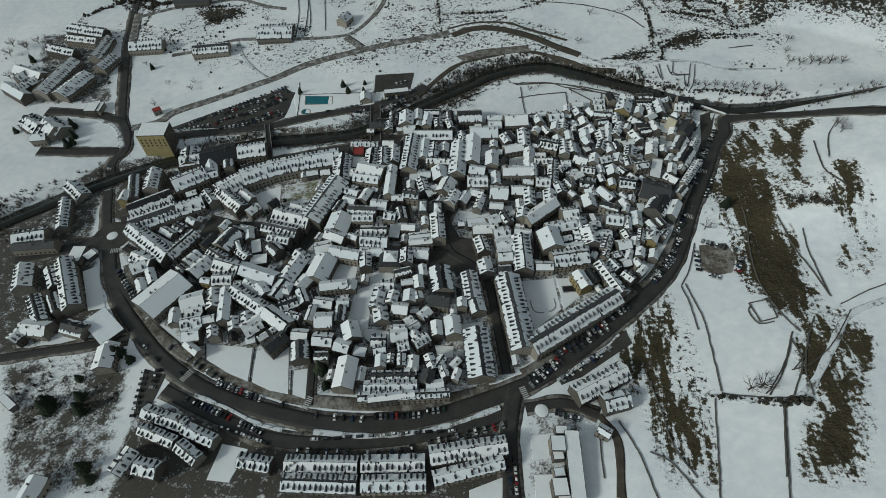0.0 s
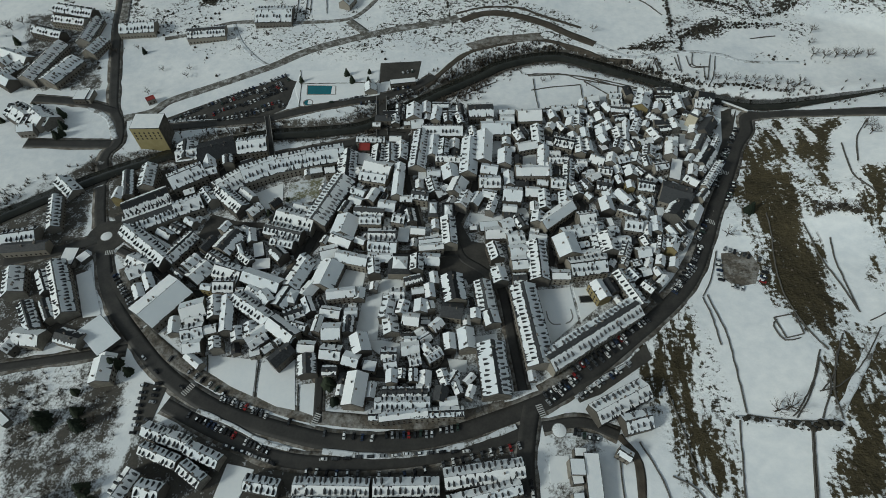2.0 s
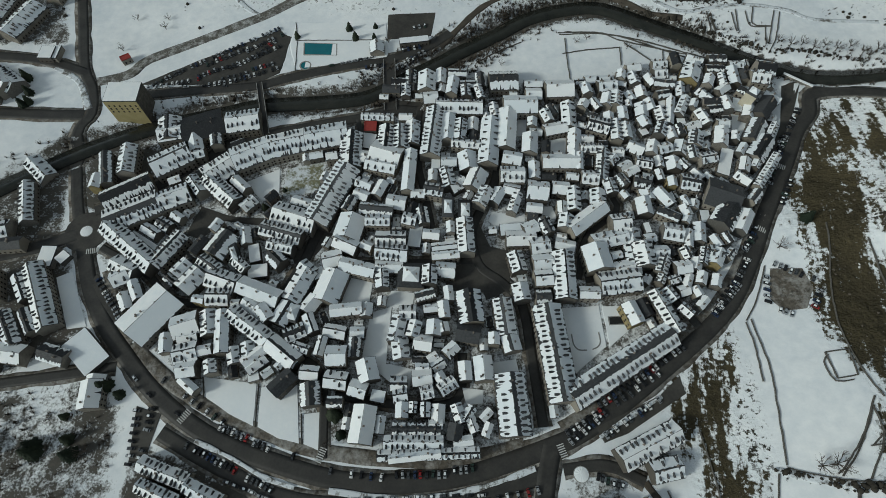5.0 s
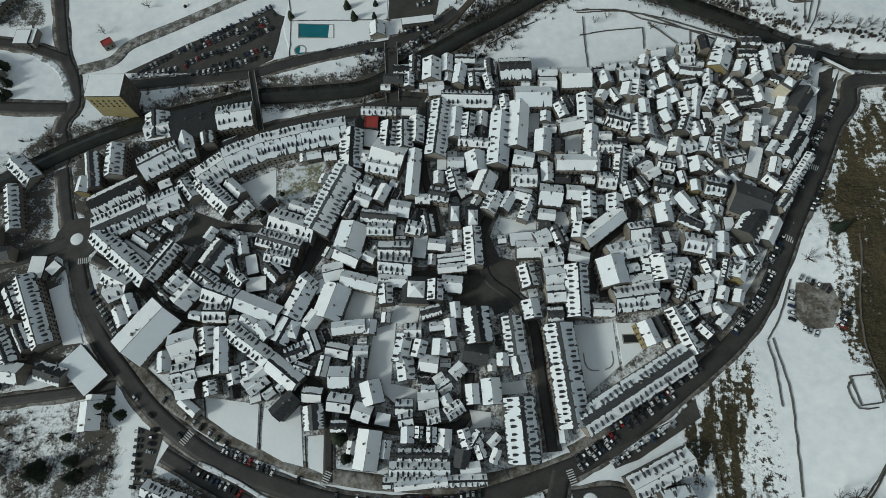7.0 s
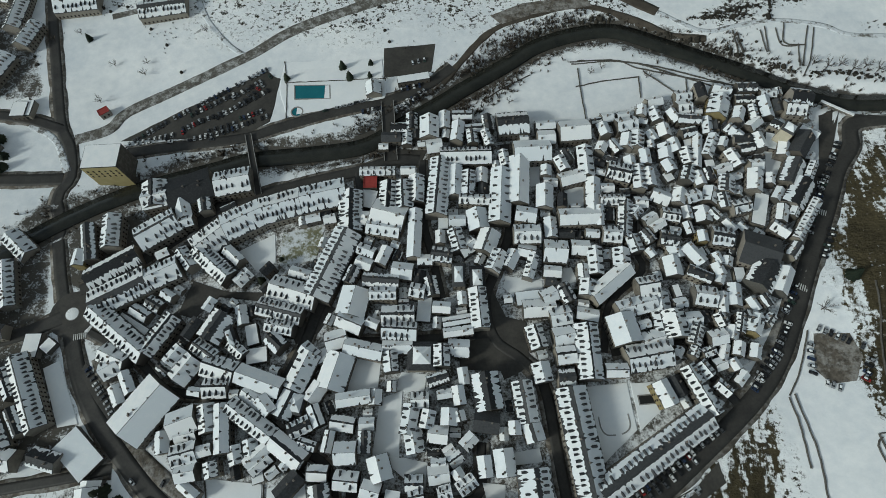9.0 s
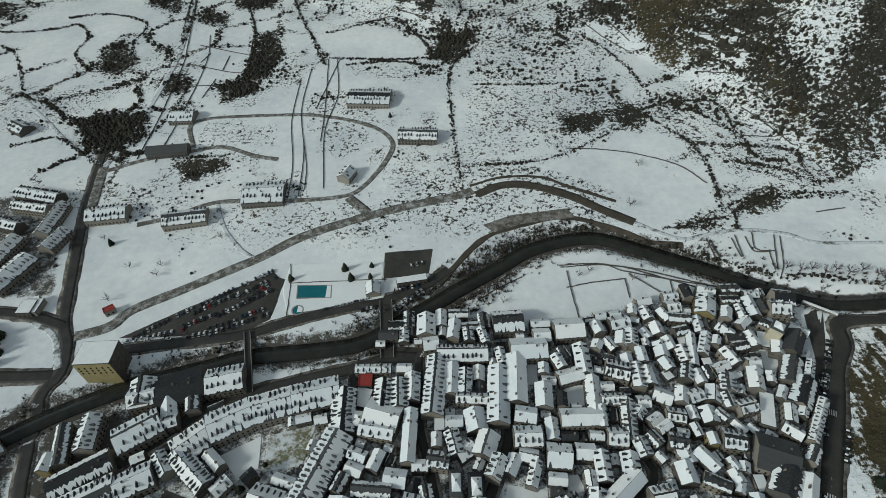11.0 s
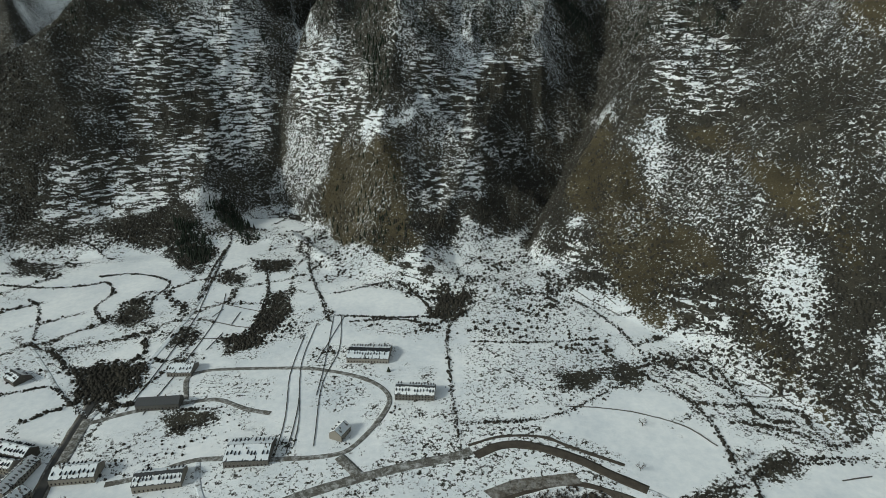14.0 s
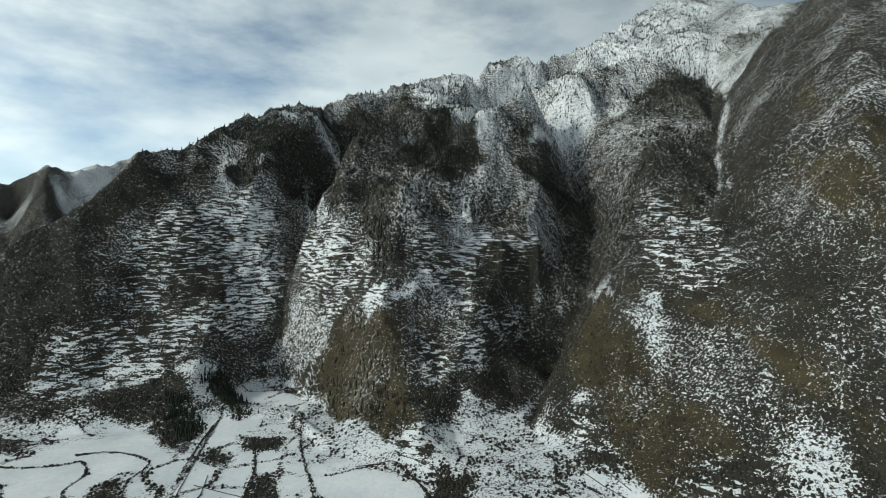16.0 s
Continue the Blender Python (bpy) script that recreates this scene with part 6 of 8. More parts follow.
house(197.2, 321.9, 41.5, 4.7, 58, 7, "t")
house(90.3, 289.1, 10.3, 7.4, -77, 7, "t")
house(98.3, 293.3, 8.3, 6.3, -59, 7, "p")
house(110.7, 291.3, 9.9, 8.2, -13, 7, "p")
house(113.5, 284.2, 8.1, 9.1, 16, 6, "g")
house(123.9, 281.3, 7.8, 12.8, 34, 6, "g")
house(110.0, 274.0, 9.5, 10.8, 3, 6, "g")
house(123.8, 298.3, 4.8, 7.2, 9, 6, "g")
house(130.4, 292.1, 5.6, 6.4, 0, 7, "m")
house(141.6, 291.4, 11.3, 10.6, -11, 7, "t")
house(136.9, 278.4, 4.3, 6.6, 20, 7, "g")
house(142.4, 276.5, 5.7, 4.7, -108, 5, "g")
house(136.3, 271.7, 6.3, 7.3, 17, 5, "g")
house(136.0, 266.1, 4.7, 6.3, -27, 6, "g")
house(148.5, 268.5, 5.8, 8.2, 0, 4, "f")
house(160.8, 281.4, 19.9, 19.0, -21, 8, "d")
house(159.2, 266.3, 16.0, 13.8, 54, 8, "d")
house(151.2, 250.3, 5.1, 7.5, 24, 6, "g")
house(148.6, 241.4, 7.9, 7.4, -14, 7, "t")
house(148.4, 238.3, 10.9, 7.5, 62, 7, "m")
house(135.3, 233.9, 7.7, 6.4, -110, 6, "g")
house(140.8, 239.0, 10.5, 5.1, -109, 7, "t")
house(131.2, 241.4, 6.4, 6.9, 16, 7, "t")
house(126.7, 231.3, 9.3, 7.5, 11, 7, "g")
house(133.9, 251.3, 11.7, 4.7, -98, 6, "g")
house(129.1, 223.5, 5.0, 8.7, -22, 5, "g")
house(137.1, 225.0, 5.8, 7.3, -19, 6, "g")
house(146.1, 223.5, 5.7, 7.2, -19, 6, "g")
house(112.9, 223.8, 5.3, 5.0, 59, 7, "t")
house(120.8, 223.7, 5.1, 6.3, -69, 7, "t")
house(157.1, 240.8, 6.2, 5.0, 48, 7, "t")
house(169.8, 263.2, 16.0, 7.5, 60, 7, "g")
house(180.4, 281.1, 9.9, 5.8, 49, 7, "p")
house(193.3, 301.1, 30.5, 5.2, 53, 7, "t")
house(116.6, 214.1, 8.8, 6.4, -57, 7, "t")
house(123.9, 204.0, 8.1, 5.7, -45, 8, "t")
house(134.5, 209.0, 8.2, 4.3, -134, 7, "g")
house(133.6, 216.8, 4.9, 5.7, 23, 6, "g")
house(125.6, 217.0, 6.4, 5.9, 18, 5, "g")
house(-297.4, 302.7, 12.0, 20.1, 50, 6.5, "t")
house(-294.6, 275.0, 30.5, 8.2, -71, 6.5, "t")
house(-309.2, 252.2, 21.8, 12.3, 12, 6.5, "t")
house(-301.5, 243.1, 28.7, 7.7, 6, 6.5, "d")
house(-269.2, 236.5, 9.3, 12.7, 0, 4, "f")
house(-259.2, 236.3, 6.7, 6.8, -35, 4, "f")
house(-295.7, 213.9, 12.7, 19.0, 21, 6.5, "t")
house(-261.9, 208.9, 44.5, 11.4, -60, 6.5, "t")
house(-276.0, 214.3, 18.3, 6.7, -56, 6, "g")
house(-274.1, 188.1, 23.3, 8.6, -54, 6.5, "t")
house(-264.6, 193.1, 16.2, 5.9, -54, 6.5, "p")
house(-268.0, 173.6, 17.7, 10.5, -6, 6.5, "g")
house(-278.1, 168.8, 8.7, 8.7, -25, 6.5, "t")
house(-241.8, 173.2, 15.5, 9.1, -15, 6.5, "d")
house(-225.2, 175.9, 24.8, 14.5, -41, 4, "f")
house(-212.5, 151.0, 11.3, 14.1, 7, 6.5, "g")
house(-161.5, 111.9, 27.2, 7.9, -18, 6.5, "t")
house(-138.4, 102.2, 20.2, 7.1, -22, 6.5, "t")
house(-161.9, 101.7, 22.5, 6.6, -20, 6.5, "t")
house(-141.8, 92.4, 15.2, 7.2, -33, 6.5, "t")
house(-176.1, 87.6, 13.6, 8.4, 67, 6.5, "t")
house(-161.9, 84.1, 12.9, 8.7, -12, 6.5, "t")
house(-103.3, 86.6, 17.7, 7.6, -9, 6.5, "t")
house(-378.2, 452.6, 52.7, 14.1, 80, 6.5, "t")
house(-358.6, 441.8, 35.3, 18.2, 70, 6.5, "t")
house(-352.8, 500.4, 36.2, 11.9, 89, 6.5, "t")
house(-339.0, 476.4, 22.2, 12.1, 75, 6.5, "t")
house(-377.5, 529.5, 41.0, 12.6, -14, 6.5, "t")
house(-377.5, 514.8, 33.0, 9.4, -11, 6.5, "t")
house(-409.0, 457.9, 22.2, 12.5, 60, 6.5, "t")
house(-401.6, 444.4, 21.4, 11.1, 54, 6.5, "t")
house(-390.5, 495.0, 32.0, 9.8, -18, 6.5, "t")
house(-366.6, 382.3, 26.5, 16.4, -31, 6.5, "t")
house(-347.6, 379.7, 24.2, 14.0, -35, 6.5, "t")
house(-325.7, 411.8, 9.1, 11.3, 26, 4, "f")
house(-66.3, 85.4, 37.9, 8.4, -1, 6.5, "t")
house(-65.9, 75.3, 38.0, 8.5, -2, 6.5, "t")
house(-27.1, 85.4, 32.9, 8.4, 1, 6.5, "t")
house(-26.2, 75.0, 32.8, 8.0, 1, 6.5, "t")
house(13.8, 91.5, 40.6, 9.7, 8, 6.5, "t")
house(13.7, 81.2, 37.1, 7.1, 13, 6.5, "t")
house(92.6, 129.8, 34.1, 11.1, 26, 6.5, "t")
house(99.2, 118.2, 14.9, 9.8, 13, 6.5, "t")
house(-308.0, 506.3, 31.6, 16.5, 7, 5, "t")
house(-238.6, 499.1, 34.0, 16.4, 9, 5, "t")
house(-176.6, 526.1, 34.1, 25.8, 3, 5, "t")
house(-94.4, 667.8, 42.2, 27.1, -3, 5, "t")
house(-42.2, 598.6, 35.6, 17.4, -4, 5, "t")
house(-105.5, 546.0, 11.6, 13.5, -23, 5, "g")
house(-287.6, 648.8, 23.3, 18.5, 1, 5, "t")
house(-284.0, 591.9, 36.7, 12.2, 6, 5, "d")
house(-448.6, 633.8, 20.7, 14.6, -31, 5, "t")
fill_quarter(TOWN, ((12, 7.5), (8.5, 6), (6, 4.6)), 4.0, 0.12)


# ---------- field walls and hedges ----------
def field_wall(pts):
    """A dry stone wall: a rough band with snow lying in its lee."""
    c = glide(pts, 3.0)
    t = np.gradient(c, axis=0)
    t /= np.linalg.norm(t, axis=1)[:, None] + 1e-9
    nrm = np.stack([-t[:, 1], t[:, 0]], 1)
    rows = []
    z = ground(c[:, 0], c[:, 1])
    for off, up in ((-0.38, -0.3), (-0.28, 0.6), (-0.1, 0.9), (0.12, 0.85), (0.28, 0.55), (0.38, -0.3)):
        j = (fbm(c[:, 0] * 7 + off, c[:, 1] * 7, 9, 2, 81) - 0.5)
        rows.append(np.column_stack([c + nrm * (off + 0.6 * j)[:, None], z + up + 0.6 * j]))
    g = np.stack(rows, 1)
    m, k = g.shape[:2]
    i = (np.arange(m - 1)[:, None] * k + np.arange(k - 1)[None]).ravel()
    me = arrays_mesh("field_wall", g.reshape(-1, 3), np.stack([i, i + 1, i + k + 1, i + k], 1), M_FIELD_STONE)
    return tagged(new("field_wall", me), "low dry-stone wall between snowy fields", "wall", "field walls")


# ---------- scattered growth, each kind one mesh ----------
def unit_bush(seed):
    r = random.Random(seed)
    v = [(0, 0, 0.95)]
    for ring, (rad, z) in enumerate(((0.55, 0.6), (0.62, 0.15))):
        for k in range(5):
            a = 2 * math.pi * (k + 0.5 * ring) / 5
            q = rad * r.uniform(0.65, 1.2)
            v.append((q * math.cos(a), q * math.sin(a), z * r.uniform(0.7, 1.2) - 0.15))
    f = []
    for k in range(5):
        j = (k + 1) % 5
        f += [(0, 1 + k, 1 + j), (1 + k, 6 + k, 1 + j), (1 + j, 6 + k, 6 + j)]
    return np.array(v), np.array(f)


def unit_conifer(seed):
    r = random.Random(seed)
    v, f = [], []
    for rad, z0, z1 in ((0.24, 0.05, 0.55), (0.17, 0.38, 0.80), (0.10, 0.66, 1.0)):
        b = len(v)
        v.append((0, 0, z1))
        for k in range(6):
            a = 2 * math.pi * (k + r.random() * 0.4) / 6
            q = rad * r.uniform(0.7, 1.2)
            v.append((q * math.cos(a), q * math.sin(a), z0 + r.uniform(-0.04, 0.04)))
        f += [(b, b + 1 + k, b + 1 + (k + 1) % 6) for k in range(6)]
    return np.array(v), np.array(f)


def unit_twigs(seed):
    """A leafless bush: a fan of thin blades."""
    r = random.Random(seed)
    v, f = [], []
    for k in range(9):
        a, lean = r.uniform(0, 2 * math.pi), r.uniform(0.1, 0.55)
        h = r.uniform(0.6, 1.0)
        b = len(v)
        w = 0.05
        s, c = math.sin(a), math.cos(a)
        v += [(-w * s, w * c, 0), (w * s, -w * c, 0), (lean * c * h + 0.01, lean * s * h, h), (lean * c * h * 1.7, lean * s * h * 1.7, h * 0.72)]
        f += [(b, b + 1, b + 2), (b, b + 1, b + 3)]
    return np.array(v), np.array(f)


def scatter(name, units, x, y, size, tall, mat, label, category, seed=1, sink=0.1):
    rng = np.random.RandomState(seed)
    z = ground(x, y) - sink * size
    pick = rng.randint(0, len(units), len(x))
    cos_, tris, base = [], [], 0
    for u, (v, f) in enumerate(units):
        k = np.where(pick == u)[0]
        if not len(k):
            continue
        a = rng.rand(len(k)) * 2 * np.pi
        c, s = np.cos(a)[:, None], np.sin(a)[:, None]
        vx = (v[None, :, 0] * c - v[None, :, 1] * s) * size[k][:, None] + x[k][:, None]
        vy = (v[None, :, 0] * s + v[None, :, 1] * c) * size[k][:, None] + y[k][:, None]
        vz = v[None, :, 2] * (size * tall)[k][:, None] + z[k][:, None]
        cos_.append(np.stack([vx, vy, vz], 2).reshape(-1, 3))
        tris.append((f[None] + (np.arange(len(k)) * len(v))[:, None, None] + base).reshape(-1, 3))
        base += len(k) * len(v)
    me = arrays_mesh(name, np.concatenate(cos_), np.concatenate(tris), mat)
    return tagged(new(name, me), label, category, kind="stuff")


BUSHES, FIRS, TWIGS = [unit_bush(k) for k in range(4)], [unit_conifer(k) for k in range(4)], [unit_twigs(k) for k in range(4)]
HEDGE_X, HEDGE_Y, HEDGE_S = [], [], []


def hedge(pts):
    c = glide(pts, 0.9)
    rng = np.random.RandomState(int(abs(c[0, 0]) * 10))
    for k in range(2):
        HEDGE_X.append(c[:, 0] + rng.normal(0, 1.0 + 0.5 * k, len(c)))
        HEDGE_Y.append(c[:, 1] + rng.normal(0, 1.0 + 0.5 * k, len(c)))
        HEDGE_S.append(0.6 + 2.2 * rng.rand(len(c)) * fbm(c[:, 0], c[:, 1], 14, 2, 77) * 1.6)


hedge([(152.6, 118.6), (170.5, 114.6), (188.5, 111.3), (199.4, 111.5)])
field_wall([(153, 117.2), (146.1, 93.2), (137.2, 63.8)])
field_wall([(185.5, 110.6), (175.6, 84.8), (167, 62.1)])
field_wall([(205.9, 150.6), (191.9, 129.2), (180.1, 116.3)])
field_wall([(194, 179.9), (205.7, 181.1)])
field_wall([(205.7, 181.1), (204.8, 166.7)])
field_wall([(204.8, 166.7), (194.8, 164.9)])
field_wall([(194.8, 164.9), (194, 179.9)])
field_wall([(99.9, 108.5), (106.1, 90.3), (109.2, 65.4)])
field_wall([(111.7, 89.8), (121, 83), (129.7, 64.2)])
field_wall([(205.3, 150.6), (204.4, 135.1), (191.5, 115.1)])
field_wall([(223.4, 164.6), (205.7, 134.9), (200.6, 114.1)])
field_wall([(234.3, 247.9), (238.1, 204.3), (238.5, 177.7)])
field_wall([(285, 316.2), (274.7, 279.7), (278.8, 258.9)])
field_wall([(-153.8, 163.1), (-151, 151)])
field_wall([(-121, 159.5), (-119, 136)])
field_wall([(-94.4, 143.5), (-92, 127.6)])
field_wall([(178.8, 235.1), (169.4, 213.6), (160.2, 200)])
field_wall([(160, 199.3), (161, 185), (159.6, 164.1)])
field_wall([(-140, 446.4), (-135.7, 420.7), (-133.9, 395.8)])
field_wall([(-137.7, 426.8), (-64.3, 427)])
field_wall([(239, 456.3), (226.8, 420.8)])
field_wall([(186.5, 455.6), (186.8, 434.6)])
field_wall([(209.1, 457.6), (207.4, 435.2)])
field_wall([(223.3, 459.9), (219.6, 443), (230.7, 439.8)])
field_wall([(281.9, 478.6), (306.5, 481.9)])
hedge([(213, 466.2), (224.8, 487.6), (254.4, 496.1), (310.9, 496.9)])
hedge([(230, 415.5), (249.5, 414.7), (289.7, 405.3)])
hedge([(160.5, 468.5), (182.4, 467.6), (195.6, 467)])
hedge([(-2.5, 427.9), (24.4, 448.3), (57.4, 466.1), (99.1, 472.9), (135.6, 457.9), (179.9, 438), (222.5, 416.2)])
field_wall([(73.2, 434.8), (96.6, 433.3), (125.8, 427.1), (158, 414.4), (189.4, 402.2)])
field_wall([(146.2, 415.1), (144.5, 400.8)])
field_wall([(170.7, 410), (170, 401.3)])
hedge([(240.9, 261.9), (248.9, 256.3), (259.5, 253.4), (266.2, 248.7)])
hedge([(170.6, 468.1), (187.9, 472.7), (208.3, 478)])
field_wall([(216.6, 260.3), (214.4, 241), (209.1, 213.8), (206.2, 194.6), (207.6, 171.8), (212, 154.8)])
field_wall([(163.1, 201), (165.1, 173.9), (162.3, 149.6), (157.7, 121)])
field_wall([(157.5, 120.3), (167.5, 117.3), (182.8, 114.5), (195.9, 113.9)])
field_wall([(185.1, 111.7), (177.2, 91.1), (169.9, 72.4)])
field_wall([(207.8, 155.4), (197.1, 137.8), (185.2, 123.2), (178.5, 117.2)])
field_wall([(240.2, 171.1), (259, 178.9), (273.1, 183.3)])
field_wall([(196.7, 130.6), (207.5, 133), (224.7, 145.5), (243.7, 166.5)])
field_wall([(216, 154.3), (208, 140.1), (198.1, 130.5)])
field_wall([(283.5, 293), (296, 319.5), (311.3, 337.8)])
field_wall([(246, 234.2), (243.1, 212.2), (240.5, 193.3), (238.7, 180)])
field_wall([(121.6, 138.6), (123.9, 114.1), (124.2, 92.1), (130.4, 74.6)])
field_wall([(87.7, 100.4), (86.7, 88.5), (85.7, 77.1)])
field_wall([(194.8, 178.2), (191.7, 174.3), (193.4, 163.5), (201.9, 164.3)])
field_wall([(189, 452.6), (190.5, 435.6)])
field_wall([(205.5, 454.5), (206, 434.9)])
field_wall([(216.5, 455.7), (218, 440.5), (233.6, 439.9)])
field_wall([(243, 454.6), (234.6, 429.3), (226.3, 413.8)])
field_wall([(69, 432.1), (105.9, 432.3), (135.3, 420.7), (163.4, 407)])
field_wall([(-176, 718), (-173, 640), (-160, 570), (-156, 521)])
field_wall([(-157, 611), (-147, 569), (-143, 534)])
field_wall([(-140, 756), (-130, 680), (-136, 619), (-126, 533)])
field_wall([(-315, 802), (-242, 771), (-242, 736), (-315, 757)])
field_wall([(-296, 782), (-302, 761)])
field_wall([(-272, 775), (-272, 744)])
field_wall([(96, 574), (126, 570), (158, 561), (191, 543), (208, 518)])
field_wall([(-127, 843), (-80, 849), (-47, 812)])
field_wall([(-83, 882), (-14, 852)])
field_wall([(-77, 862), (-14, 816)])
field_wall([(-84, 907), (-14, 894)])
field_wall([(268, 750), (310, 716)])
field_wall([(262, 731), (308, 697)])
field_wall([(256, 714), (296, 681)])
field_wall([(250, 683), (287, 661)])
field_wall([(260, 581), (302, 574)])
field_wall([(277, 604), (301, 581), (312, 567)])
field_wall([(274, 620), (287, 592), (300, 562)])
field_wall([(-299, 712), (-270, 712)])
field_wall([(-280, 688), (-275, 725)])
field_wall([(-136, 756), (-150, 659)])
field_wall([(141, 817), (199, 733)])
field_wall([(162, 843), (198, 754)])
field_wall([(170, 809), (184, 780)])
field_wall([(-313, 584), (-315, 656), (-322, 757), (-330, 802), (-369, 999)])
field_wall([(-294, 579), (-293, 661), (-296, 764), (-309, 826)])
field_wall([(-167, 737), (-166, 660), (-152, 585), (-147, 524)])
field_wall([(-150, 757), (-141, 658), (-138, 601)])
field_wall([(68, 434), (99, 434), (114, 426)])
field_wall([(70, 412), (91, 416), (114, 418)])
field_wall([(73, 428), (73, 407), (74, 383)])
field_wall([(114, 418), (113, 400)])
field_wall([(118, 423), (136, 404), (141, 394)])
field_wall([(39, 424), (17, 412), (8, 405)])
field_wall([(114, 426), (152, 414), (188, 405)])
field_wall([(188, 449), (190, 435)])
field_wall([(229, 441), (225, 421)])
hedge([(163, 641), (187, 611), (210, 575), (216, 545), (214, 512), (208, 483)])
hedge([(219, 571), (267, 565), (301, 555)])
hedge([(233, 548), (276, 532), (300, 511)])
hedge([(175, 625), (215, 639), (234, 618), (254, 590)])
hedge([(14, 688), (82, 683), (158, 685)])
hedge([(-1, 557), (57, 556), (100, 569), (157, 604)])
hedge([(208, 483), (222, 493), (242, 497), (257, 501), (319, 500)])
hedge([(-11, 695), (-7, 595), (-3, 531)])
hedge([(-162, 819), (-88, 848), (-47, 804), (-24, 749)])
hedge([(-147, 759), (-87, 750), (-31, 749)])
hedge([(-634, 852), (-558, 844), (-509, 853), (-490, 862), (-463, 828), (-461, 786), (-425, 744)])
hedge([(-565, 810), (-533, 786), (-488, 712), (-484, 700), (-438, 676), (-409, 650)])
hedge([(-555, 931), (-600, 920), (-659, 931)])
hedge([(-508, 880), (-465, 890), (-402, 862), (-400, 810), (-381, 765)])
hedge([(-374, 999), (-346, 881), (-337, 794)])
hedge([(-291, 944), (-256, 842), (-244, 778), (-244, 723)])
hedge([(-447, 608), (-421, 617), (-407, 621), (-387, 608), (-345, 575)])
hedge([(-252, 1062), (-210, 897), (-174, 803), (-153, 743)])
hedge([(-376, 1034), (-361, 922), (-340, 810)])
hedge([(299, 552), (297, 527), (307, 514), (339, 528), (355, 533)])
hedge([(355, 560), (355, 546), (355, 533)])
hedge([(215, 639), (254, 636), (259, 590), (262, 565)])
hedge([(72, 800), (142, 785), (181, 721), (197, 639)])
hedge([(26, 774), (-4, 733), (-11, 695)])
hedge([(254, 590), (263, 550), (287, 542)])
hedge([(-715, 969), (-657, 987), (-589, 976), (-528, 943)])
hedge([(-568, 1023), (-472, 995), (-404, 921)])
hedge([(-403, 650), (-334, 583)])
hedge([(-315, 617), (-304, 666), (-303, 712)])
hedge([(-127, 741), (-72, 745), (-31, 728)])
hedge([(-277, 584), (-225, 587)])
hedge([(-260, 559), (-222, 565)])
hedge([(-244, 723), (-236, 763), (-216, 822)])
scatter("hedgerow", BUSHES + TWIGS, np.concatenate(HEDGE_X), np.concatenate(HEDGE_Y), np.concatenate(HEDGE_S), np.full(sum(map(len, HEDGE_X)), 1.0), M_BUSH,
        "tangled leafless hedges between the fields", "hedge", 3)


